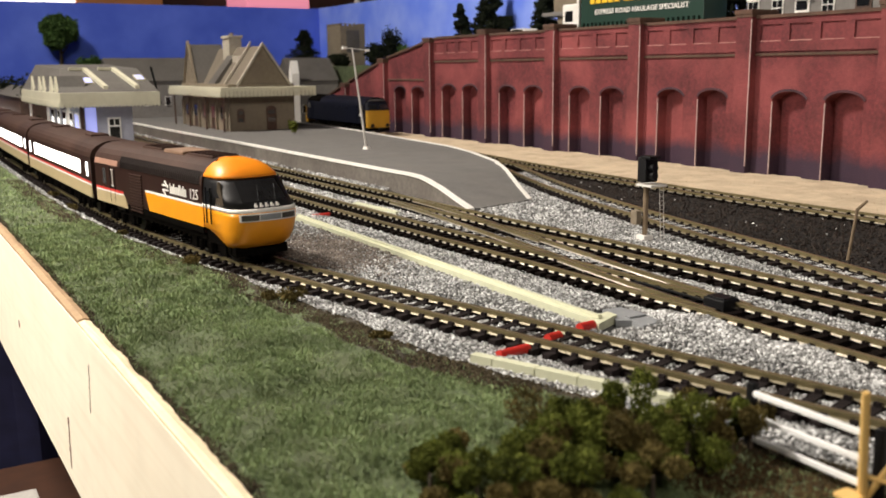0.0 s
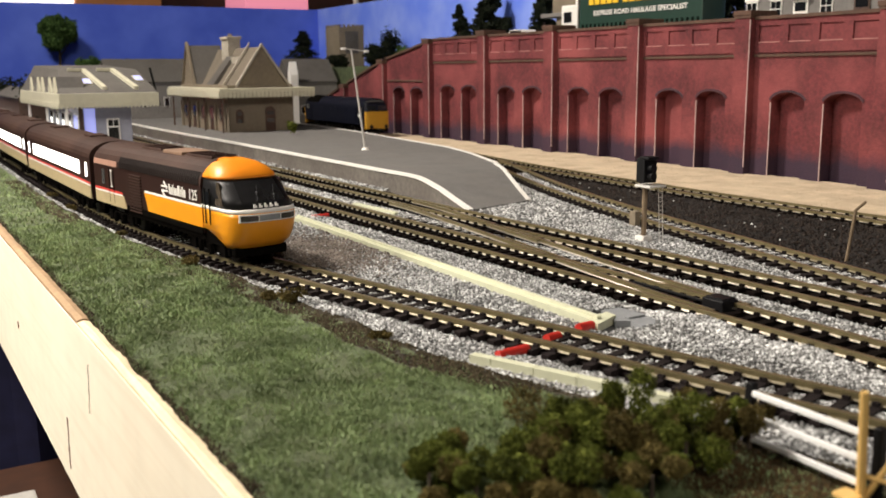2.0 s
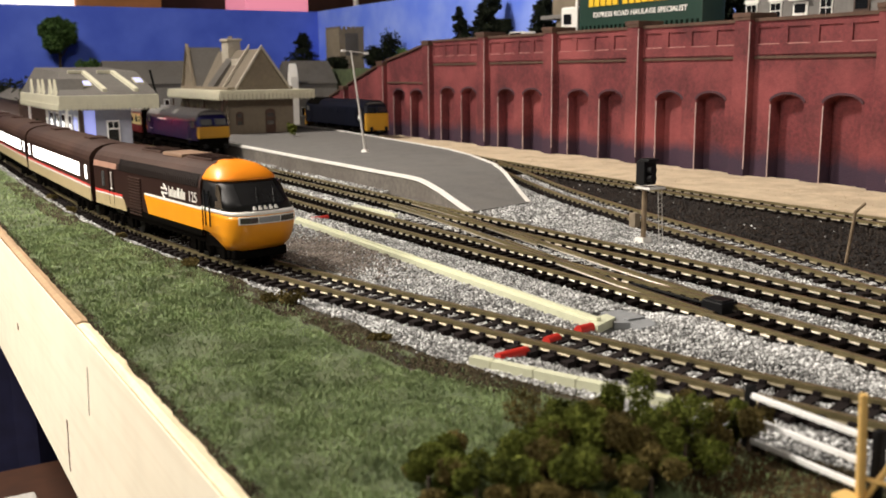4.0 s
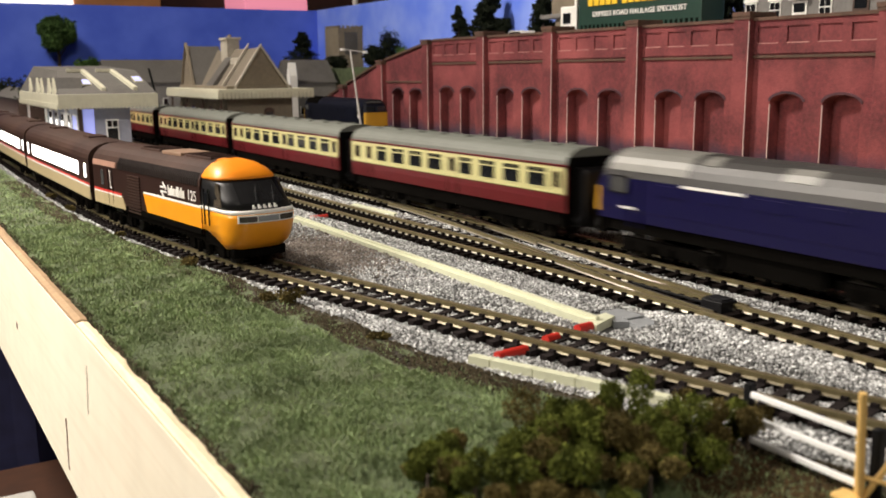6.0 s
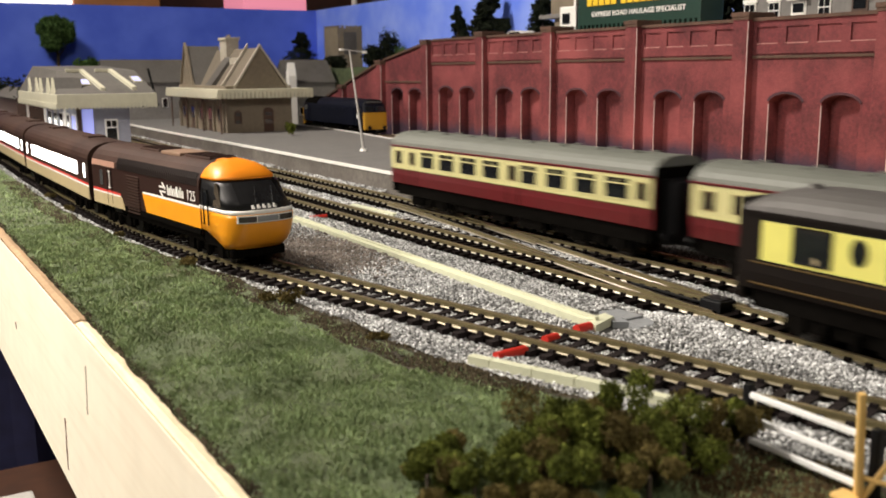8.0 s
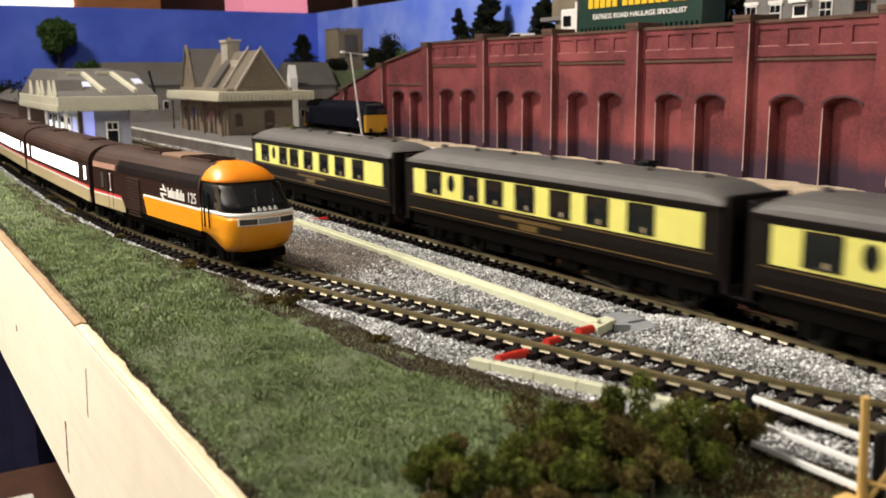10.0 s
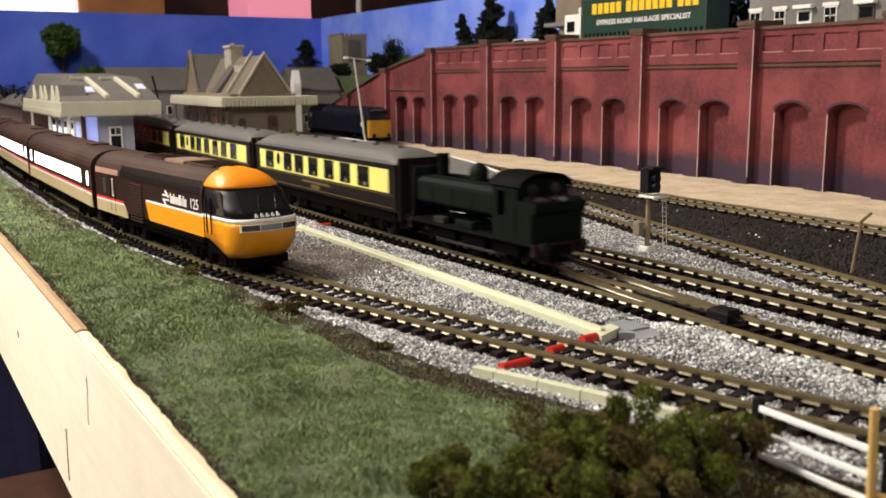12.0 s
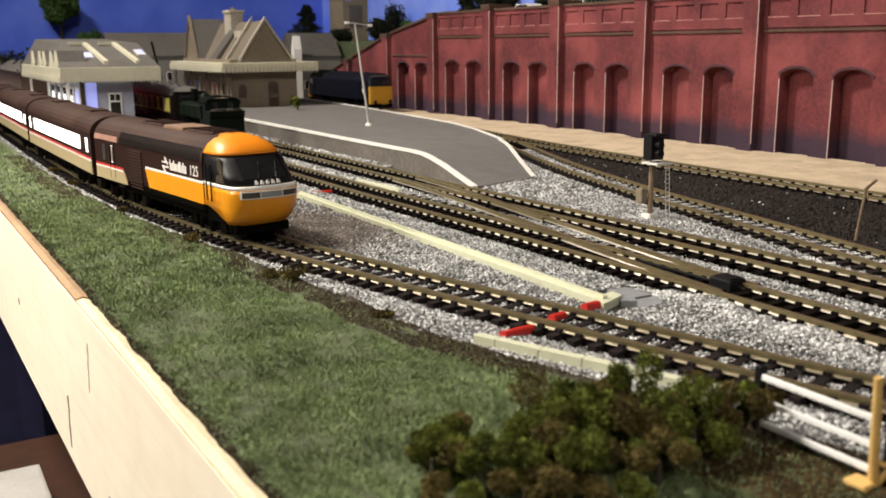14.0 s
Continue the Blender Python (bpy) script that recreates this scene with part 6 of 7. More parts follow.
        part("pane", box(0.1618, 0.1626, y + 0.002, y + 0.018, 0.023, 0.050), M_GLASS_DARK if y > 1.0 else M_PALEBLUE, d)
    for x, y in ((0.144, 0.953), (0.144, 1.08), (0.144, 1.22)):
        part("canopy_post", cyl((x + 0.004, y, PLAT - 0.001), (x + 0.004, y, 0.061), 0.0014, seg=8), M_WHITE, s)
    part("downpipe", cyl((0.2362, 0.955, 0.060), (0.2362, 0.985, 0.096), 0.0012, seg=8), M_CABBLACK, s)


def simple_house(name, label, x0, x1, y0, y1, z0, ze, zr, wall_mat, ridge_x=True, windows_on=True):
    s = thing(name, label, "building")
    part("wall", box(x0, x1, y0, y1, z0, ze, 0.0004), wall_mat, s)
    bm = bmesh.new()
    if ridge_x:
        gable_roof_x(bm, x0 - 0.001, x1 + 0.001, y0, y1, ze - 0.001, zr)
        for x in (x0, x1 - 0.002):
            add_prism(bm, [(y0, ze), (y1, ze), ((y0 + y1) / 2, zr)], "x", x, x + 0.002)
    else:
        gable_roof_y(bm, x0, x1, y0 - 0.001, y1 + 0.001, ze - 0.001, zr)
        for y in (y0, y1 - 0.002):
            add_prism(bm, [(x0, ze), (x1, ze), ((x0 + x1) / 2, zr)], "y", y, y + 0.002)
    part("roof", bm, M_SLATE, s)
    if windows_on:
        n = max(1, int((x1 - x0) / 0.03))
        for i in range(n):
            xc = x0 + (x1 - x0) * (i + 0.5) / n
            w = part("window", box(xc - 0.005, xc + 0.005, y0 - 0.0008, y0 + 0.001, z0 + 0.02, z0 + 0.036), M_WHITE, s)
            part("pane", box(xc - 0.004, xc + 0.004, y0 - 0.0012, y0, z0 + 0.021, z0 + 0.035), M_GLASS_DARK, w)
    return s


build_station()
build_canopy_house()
simple_house("goods_shed", "long low stone shed with a grey slate roof", 0.335, 0.485, 1.68, 1.80, PLAT, 0.075, 0.1140, M_STONE_GREY)
simple_house("stone_cottage", "grey stone cottage with white gable edge", 0.632, 0.722, 1.60, 1.68, -0.006, 0.072, 0.112, M_STONE_GREY)
part_gable = thing("white_gable_wall", "white rendered gable end beside the cottage", "wall")
part("gable", prism([(1.585, -0.005), (1.60, -0.005), (1.60, 0.085), (1.592, 0.108), (1.585, 0.085)], "x", 0.626, 0.640), M_WHITE, part_gable)


def build_tower():
    s = thing("church_tower", "square grey stone church tower on the hillside", "church tower")
    part("shaft", box(0.784, 0.838, 1.72, 1.785, 0.09, 0.176, 0.0008), M_STONE, s)
    bm = bmesh.new()
    for i in range(6):
        for y in (1.72, 1.782):
            add_box(bm, 0.784 + i * 0.0096, 0.789 + i * 0.0096, y, y + 0.003, 0.176, 0.181)
        for x in (0.784, 0.835):
            add_box(bm, x, x + 0.003, 1.72 + i * 0.0118, 1.7255 + i * 0.0118, 0.176, 0.181)
    part("battlements", bm, M_STONE, s)
    part("belfry_opening", box(0.797, 0.825, 1.7192, 1.722, 0.125, 0.168), M_SLATE, s)


def hill(name, x0, x1, y0, y1, top, label):
    bm = bmesh.new()
    nx, ny = max(2, int((x1 - x0) / 0.02)), max(2, int((y1 - y0) / 0.02))
    g = [[bm.verts.new((x0 + (x1 - x0) * i / nx, y0 + (y1 - y0) * j / ny, top(x0 + (x1 - x0) * i / nx, y0 + (y1 - y0) * j / ny) + 0.004 * noise.noise(Vector((i * 0.9, j * 0.9, x0))))) for i in range(nx + 1)] for j in range(ny + 1)]
    for j in range(ny):
        for i in range(nx):
            bm.faces.new([g[j][i], g[j][i + 1], g[j + 1][i + 1], g[j + 1][i]])
    rim = [g[0][i] for i in range(nx + 1)] + [g[j][nx] for j in range(1, ny + 1)] + [g[ny][i] for i in range(nx - 1, -1, -1)] + [g[j][0] for j in range(ny - 1, 0, -1)]
    low = [bm.verts.new((v.co.x, v.co.y, -0.006)) for v in rim]
    for i in range(len(rim)):
        j = (i + 1) % len(rim)
        bm.faces.new([rim[i], low[i], low[j], rim[j]])
    bm.faces.new(low)
    bmesh.ops.recalc_face_normals(bm, faces=bm.faces[:])
    return tagged(part(name, bm, M_HILL, smooth=True), label, "hill", kind="structure")


hill("hillside", 0.74, 0.899, 1.26, 2.088, lambda x, y: 0.098, "scrub covered hillside behind the station")
hill("end_hill", 0.304, 0.739, 1.90, 2.088, lambda x, y: 0.085 + 0.02 * (y - 1.9) / 0.19, "low green hill at the end of the layout")
build_tower()


# ---------------------------------------------------------------- trees and bushes
def leaf_cloud(count, place, size, seed, flat=0.0):
    """Small crumpled leaf pieces at places given by a function of a random generator."""
    rng = np.random.default_rng(seed)
    cen = np.array([place(rng) for _ in range(count)])
    a = rng.normal(size=(count, 3))
    b = rng.normal(size=(count, 3))
    a /= np.linalg.norm(a, axis=1)[:, None]
    b -= a * np.sum(a * b, axis=1)[:, None]
    b /= np.linalg.norm(b, axis=1)[:, None]
    c = np.cross(a, b)
    s = size * rng.uniform(0.5, 1.4, size=(count, 1))
    v = np.stack([cen - a * s, cen + b * s * 0.6 + c * s * 0.3, cen + a * s, cen - b * s * 0.6 + c * s * 0.3], axis=1).reshape(-1, 3)
    f = [(4 * i, 4 * i + 1, 4 * i + 2, 4 * i + 3) for i in range(count)]
    return v.tolist(), f


def leaf_part(name, clouds, mat, parent=None):
    vs, fs = [], []
    for v, f in clouds:
        o = len(vs)
        vs += v
        fs += [tuple(i + o for i in q) for q in f]
    me = bpy.data.meshes.new(name)
    me.from_pydata(vs, [], fs)
    me.materials.append(mat)
    ob = new(name, me)
    if parent is not None:
        ob.parent = parent
    return ob


def ball_place(c, r, hollow=0.55):
    c = np.array(c)
    r = np.array(r if isinstance(r, (tuple, list)) else (r, r, r))

    def place(rng):
        d = rng.normal(size=3)
        d /= np.linalg.norm(d)
        return c + d * r * (hollow + (1 - hollow) * rng.random() ** 0.5) * (0.82 + 0.3 * noise.noise(Vector(d * 2.2 + c * 40)))
    return place


def round_tree(x, y, z, h, r, seed, mat, label):
    t = thing("tree", label, "tree")
    bm = bmesh.new()
    add_cyl(bm, (x, y, z - 0.004), (x + 0.002, y, z + h * 0.45), h * 0.035, h * 0.02, 8)
    rng = random.Random(seed)
    for i in range(6):
        a = i * 1.05 + rng.random()
        add_cyl(bm, (x + 0.001, y, z + h * (0.25 + 0.03 * i)), (x + math.cos(a) * r * 0.7, y + math.sin(a) * r * 0.7, z + h * (0.55 + 0.06 * i)), h * 0.014, h * 0.005, 6)
    part("trunk", bm, M_TRUNK, t)
    clouds = []
    for i in range(14):
        a, e = rng.uniform(0, 6.28), rng.uniform(-0.75, 0.95)
        c = (x + math.cos(a) * r * 0.5, y + math.sin(a) * r * 0.5, z + h * 0.66 + e * r * 0.55)
        clouds.append(leaf_cloud(900, ball_place(c, r * 0.62, 0.5), r * 0.075, seed * 31 + i))
    leaf_part("crown", clouds, mat, t)
    return t


def conifer(x, y, z, h, r, seed):
    t = thing("conifer", "dark narrow conifer on the upper level", "tree", group="dark conifers")
    part("trunk", cyl((x, y, z - 0.004), (x, y, z + h * 0.9), h * 0.03, h * 0.008, 8), M_TRUNK, t)
    clouds = []
    rng = random.Random(seed)
    for i in range(13):
        k = i / 12
        zz = z + h * (0.12 + 0.85 * k)
        rr = r * (1.2 - 0.95 * k) * rng.uniform(0.8, 1.15)
        for j in range(3):
            a = rng.uniform(0, 6.28)
            clouds.append(leaf_cloud(220, ball_place((x + math.cos(a) * rr * 0.5, y + math.sin(a) * rr * 0.5, zz), (rr * 0.6, rr * 0.6, h * 0.06), 0.2), h * 0.022, seed * 97 + i * 5 + j))
    leaf_part("crown", clouds, M_LEAF_DARK, t)
    return t


def shrub(name, label, x, y, z, r, h, seed, mat, n=500, leaf=0.0009, blobs=5, category="shrub"):
    t = thing(name, label, category)
    rng = random.Random(seed)
    clouds = []
    for i in range(blobs):
        a = rng.uniform(0, 6.28)
        d = r * rng.uniform(0.0, 0.65)
        clouds.append(leaf_cloud(n // blobs, ball_place((x + math.cos(a) * d, y + math.sin(a) * d, z + h * rng.uniform(0.25, 0.6)), (r * 0.55, r * 0.55, h * 0.45), 0.2), leaf, seed * 53 + i))
    leaf_part("foliage", clouds, mat, t)
    part("stem", cyl((x, y, z - 0.004), (x, y, z + h * 0.5), max(0.0005, r * 0.06), max(0.0003, r * 0.03), 6), M_TRUNK, t)
    return t


round_tree(0.3135, 2.05, 0.098, 0.108, 0.038, 3, M_LEAF_GREEN, "round leafy green tree in front of the painted sky")
conifer(0.86, 1.39, 0.10, 0.098, 0.030, 5)
conifer(0.86, 1.30, 0.10, 0.125, 0.046, 6)
conifer(0.868, 1.262, 0.10, 0.072, 0.034, 7)
conifer(0.86, 1.15, 0.116, 0.090, 0.036, 8)
conifer(0.757, 1.84, 0.096, 0.075, 0.042, 9)
for i, (x, y, z, r, h, mat) in enumerate(((0.70, 1.95, 0.088, 0.05, 0.045, M_LEAF_GREEN), (0.866, 1.66, 0.098, 0.030, 0.085, M_LEAF_DARK), (0.80, 1.60, 0.098, 0.035, 0.048, M_LEAF_DARK), (0.845, 1.54, 0.098, 0.035, 0.040, M_LEAF_GREEN),
                                          (0.76, 1.66, 0.098, 0.03, 0.025, M_LEAF_DARK), (0.42, 2.0, 0.092, 0.05, 0.030, M_LEAF_DARK), (0.36, 1.97, 0.09, 0.03, 0.034, M_LEAF_GREEN), (0.54, 1.98, 0.092, 0.06, 0.026, M_LEAF_DARK))):
    shrub("bush", "dark leafy bush on the hillside", x, y, z, r, h, 40 + i, mat, 1500, 0.003, 7, "bush")


def build_foreground_bush():
    t = thing("foreground_bush", "clumpy olive and brown scenic foliage bush on the grass", "bush")
    blobs = ((0.094, 0.166, 0.010, 0.012), (0.108, 0.173, 0.009, 0.010), (0.112, 0.158, 0.012, 0.014), (0.122, 0.148, 0.012, 0.013), (0.128, 0.168, 0.013, 0.016), (0.139, 0.172, 0.010, 0.016),
             (0.142, 0.156, 0.013, 0.018), (0.152, 0.165, 0.011, 0.017), (0.152, 0.147, 0.013, 0.016), (0.163, 0.157, 0.011, 0.017), (0.168, 0.148, 0.010, 0.015), (0.176, 0.149, 0.008, 0.011), (0.136, 0.141, 0.010, 0.010),
             (0.104, 0.146, 0.011, 0.010), (0.118, 0.134, 0.010, 0.009), (0.098, 0.178, 0.006, 0.006), (0.101, 0.158, 0.011, 0.011), (0.112, 0.142, 0.011, 0.010), (0.127, 0.157, 0.012, 0.013), (0.090, 0.150, 0.009, 0.009), (0.136, 0.160, 0.011, 0.015), (0.146, 0.152, 0.011, 0.013))
    green, brown = [], []
    for i, (x, y, r, h) in enumerate(blobs):
        for j in range(5):
            rng = random.Random(i * 9 + j)
            a = rng.uniform(0, 6.28)
            k = rng.uniform(0.32, 0.46)
            c = (x + math.cos(a) * r * 0.5, y + math.sin(a) * r * 0.5, -0.001 + h * rng.uniform(0.25, 0.85))
            cl = leaf_cloud(1000, ball_place(c, (r * k, r * k, h * k * 0.8), 0.45), 0.00042, 900 + i * 11 + j)
            (green if rng.random() < (0.72 if y > 0.150 else 0.35) else brown).append(cl)
    leaf_part("green_clumps", green, M_LEAF, t)
    leaf_part("brown_clumps", brown, M_LEAF_BROWN, t)
    for x, y, r, h in blobs:
        part("twig", cyl((x, y, -0.004), (x, y, h * 0.4), 0.0008, 0.0004, 6), M_TRUNK, t)


shrub("bush", "dark leafy bush between the lorry and the terrace", 0.80, 0.735, 0.114, 0.055, 0.105, 61, M_LEAF_DARK, 2600, 0.003, 8, "bush")
build_foreground_bush()
for i, (x, y, r, h) in enumerate(((0.1210, 0.450, 0.0065, 0.0065), (0.1355, 0.352, 0.0068, 0.0070), (0.1290, 0.362, 0.004, 0.004), (0.106, 0.687, 0.006, 0.004), (0.112, 0.560, 0.004, 0.003), (0.1440, 0.287, 0.0055, 0.003), (0.104, 0.77, 0.005, 0.004))):
    shrub("grass_tuft", "dry brownish grass tuft at the ballast edge", x, y, -0.002, r, h, 70 + i, M_LEAF_BROWN, 900, 0.0006, 6, "grass")
# shrub put in the place of a small figurine
shrub("platform_plant", "leafy plant standing in for a small platform figure", 0.444, 1.121, PLAT + 0.003, 0.009, 0.016, 90, M_LEAF, 500, 0.0014, 4, "plant")


# ---------------------------------------------------------------- lineside things
def build_signal():
    s = thing("colour_light_signal", "black colour-light signal head on a post with ladder", "signal")
    x, y = 0.354, 0.380
    part("base", box(x - 0.0035, x + 0.0035, y - 0.0035, y + 0.0035, -0.005, 0.0005, 0.0008), M_WHITE, s)
    part("post", cyl((x, y, -0.002), (x, y, 0.029), 0.0015, seg=10), M_LATTICE, s)
    part("platform", box(x - 0.004, x + 0.008, y - 0.008, y + 0.004, 0.0276, 0.0288, 0.0002), M_WHITE, s)
    bm = bmesh.new()
    add_box(bm, x - 0.0046, x + 0.0046, y - 0.0040, y + 0.0026, 0.0300, 0.0435, 0.0008)
    head = part("head", bm, M_BLACK, s)
    for z in (0.0335, 0.0380):
        bm = bmesh.new()
        add_cyl(bm, (x - 0.001, y - 0.0040, z), (x - 0.001, y - 0.0078, z + 0.0004), 0.0019, 0.0022, seg=12)
        part("hood", bm, M_BLACK, head)
    part("hood_top", box(x - 0.005, x + 0.003, y - 0.0075, y, 0.0428, 0.0445, 0.0006), M_BLACK, head)
    bm = bmesh.new()
    for dx in (0.0045, 0.0072):
        add_cyl(bm, (x + dx + 0.0015, y - 0.0062, -0.004), (x + dx - 0.0005, y - 0.0062, 0.0278), 0.00025, seg=6)
    for i in range(12):
        z = -0.002 + i * 0.0024
        k = (z + 0.004) / 0.032
        add_cyl(bm, (x + 0.006 - 0.002 * k, y - 0.0062, z), (x + 0.0087 - 0.002 * k, y - 0.0062, z), 0.00018, seg=5)
    part("ladder", bm, M_LAMPPOST, s)
    part("relay_box", box(x - 0.0055, x - 0.0015, y + 0.001, y + 0.006, 0.006, 0.014, 0.0005), M_STONE, s)


def build_platform_lamp():
    s = thing("platform_lamp", "slim leaning grey lamp post with two arms on the platform", "street lamp")
    b, t = Vector((0.416, 0.857, PLAT)), Vector((0.4045, 0.860, 0.1125))
    part("base", cyl(b, b + Vector((0, 0, 0.0025)), 0.0042, 0.003, 14), M_WHITE, s)
    part("sleeve", cyl(b + (t - b) * 0.02, b + (t - b) * 0.16, 0.0014, 0.0012, 10), M_LAMPPOST, s)
    part("pole", cyl(b, t, 0.0012, 0.0008, 10), M_LAMPPOST, s)
    for d, z in ((-0.0085, 0.0005), (0.0165, -0.002)):
        a = part("arm", cyl(t, t + Vector((d, 0, z)), 0.0005, 0.0005, 8), M_LAMPPOST, s)
        part("lantern", box(t.x + d - 0.0022, t.x + d + 0.0022, t.y - 0.0014, t.y + 0.0014, t.z + z - 0.0012, t.z + z + 0.0012, 0.0005), M_WHITE, a)


def build_bent_post():
    s = thing("bent_post", "thin bent brown post in the black ash", "post")
    bm = bmesh.new()
    add_cyl(bm, (0.403, 0.2875, -0.005), (0.4035, 0.2845, 0.0225), 0.0008, 0.0008, 8)
    add_cyl(bm, (0.4035, 0.2845, 0.0222), (0.4035, 0.2795, 0.0270), 0.0008, 0.0007, 8)
    part("stem", bm, M_LATTICE, s)


def build_guide_boards():
    s = thing("cream_strip", "long cream plastic strip laid in the ballast between tracks", "strip")
    bm = bmesh.new()
    add_prism(bm, [(0.2195, 0.264), (0.2238, 0.264), (0.2233, 0.562), (0.2200, 0.562)], "z", -0.0045, -0.0010)
    part("strip_body", bm, M_CREAMBOARD, s)
    part("strip_lip", prism([(0.2220, 0.262), (0.2238, 0.262), (0.2233, 0.562), (0.2219, 0.562)], "z", -0.0010, 0.0002), M_CREAMBOARD, s)
    part("end_block", prism([(0.2180, 0.2570), (0.2322, 0.2632), (0.2326, 0.2690), (0.2222, 0.2668), (0.2196, 0.2650)], "z", -0.0045, -0.0012), M_CREAMBOARD, s)
    n = thing("cream_kerb", "short cream plastic kerb in pieces beside the track", "kerb")
    p, q = Vector((0.1550, 0.2462)), Vector((0.1955, 0.1490))
    d = (q - p).normalized()
    nn = Vector((-d.y, d.x)) * -1
    t = 0.0
    for l in (0.0085, 0.016, 0.015, 0.015, 0.015, 0.015, 0.012):
        a, b = p + d * t, p + d * (t + l - 0.0004)
        bm = bmesh.new()
        add_prism(bm, [(a.x, a.y), (b.x, b.y), (b.x - nn.x * 0.0034, b.y - nn.y * 0.0034), (a.x - nn.x * 0.0034, a.y - nn.y * 0.0034)], "z", -0.0055, 0.0005)
        part("kerb_piece", bm, M_CREAMBOARD, n)
        t += l
    r = thing("red_rod", "red plastic rod passing under the near track", "rod", group="red rods")
    for a, b in (((0.1672, 0.2476, -0.0024), (0.1812, 0.2506, -0.0030)), ((0.1926, 0.2545, -0.0024), (0.1992, 0.2562, -0.0026)), ((0.2105, 0.2590, -0.0022), (0.2182, 0.2604, -0.0024))):
        part("rod", cyl(a, b, 0.0018, seg=12), M_RED, r)
    r = thing("red_rod", "red plastic rod under the middle track", "rod", group="red rods")
    part("rod", cyl((0.2335, 0.5655, -0.0028), (0.2465, 0.5670, -0.0028), 0.0013, seg=12), M_RED, r)
    g = thing("grey_pad", "broken grey plastic plate lying in the ballast", "plate")
    part("plate", prism([(0.2350, 0.2750), (0.2440, 0.2740), (0.2450, 0.2630), (0.2432, 0.2530), (0.2390, 0.2490), (0.2325, 0.2490), (0.2338, 0.2565), (0.2290, 0.2600), (0.2335, 0.2680)], "z", -0.0048, -0.0022), M_GREY_PLASTIC, g)
    part("rib", box(0.2345, 0.2430, 0.2585, 0.2615, -0.0022, -0.0014, 0.0003), M_GREY_PLASTIC, g)
    m = thing("point_lever_box", "small black point lever box between the rails", "box")
    part("case", box(0.2745, 0.2835, 0.2490, 0.2600, -0.0046, 0.0012, 0.0006), M_BLACK, m)
    part("lid", box(0.2755, 0.2825, 0.2500, 0.2590, 0.0012, 0.0018, 0.0002), M_BLACK, m)
    part("tie_bar", box(0.2782, 0.2794, 0.2600, 0.3050, -0.0024, -0.0014, 0.0003), M_BLACK, m)
    c = thing("pale_cover", "pale strip covering a point wire beside the middle track", "cover")
    part("cover", prism([(0.2790, 0.600), (0.2840, 0.602), (0.2880, 0.545), (0.2840, 0.543)], "z", -0.0045, -0.0015), M_CREAMBOARD, c)


def build_fence():
    f = thing("white_fence", "white post and rail fence with black posts", "fence")
    x = 0.178
    for y in (0.1510, 0.1155):
        part("post", box(x - 0.0011, x + 0.0011, y - 0.0011, y + 0.0011, -0.006, 0.0148, 0.0003), M_BLACK, f)
    for z in (0.0128, 0.0068, 0.0012):
        bm = bmesh.new()
        add_box(bm, x - 0.0022, x - 0.0011, 0.1185, 0.1490, z - 0.0007, z + 0.0007, 0.0002)
        part("rail", bm, M_FENCE, f)
    y = thing("yellow_trestle", "small yellow plastic trestle by the fence", "trestle")
    part("upright", cyl((0.1752, 0.1172, -0.003), (0.1730, 0.1168, 0.0235), 0.0011, 0.0009, 10), M_TRESTLE, y)
    part("brace", cyl((0.1756, 0.1165, -0.001), (0.1792, 0.1070, 0.0190), 0.0008, 0.0007, 8), M_TRESTLE, y)
    part("brace", cyl((0.1749, 0.1170, 0.0040), (0.1776, 0.1100, 0.0035), 0.0006, 0.0006, 8), M_TRESTLE, y)
    part("foot", box(0.1708, 0.1758, 0.1160, 0.1215, -0.004, -0.0004, 0.0006), M_TRESTLE, y)


def build_red_signal():
    s = thing("platform_signal", "small signal with a glowing red lamp on the island platform", "signal")
    x, y = 0.2225, 1.270
    part("post", cyl((x, y, PLAT - 0.001), (x, y, 0.036), 0.0009, seg=8), M_LAMPPOST, s)
    head = part("head", box(x - 0.0022, x + 0.0022, y - 0.001, y + 0.004, 0.035, 0.0455, 0.0004), M_BLACK, s)
    part("lens", cyl((x, y - 0.0016, 0.040), (x, y - 0.0008, 0.040), 0.0013, seg=12), glow("red_led_lens", (1.0, 0.05, 0.05), 8.0), head)


build_signal()
build_red_signal()
build_platform_lamp()
build_bent_post()
build_guide_boards()
build_fence()


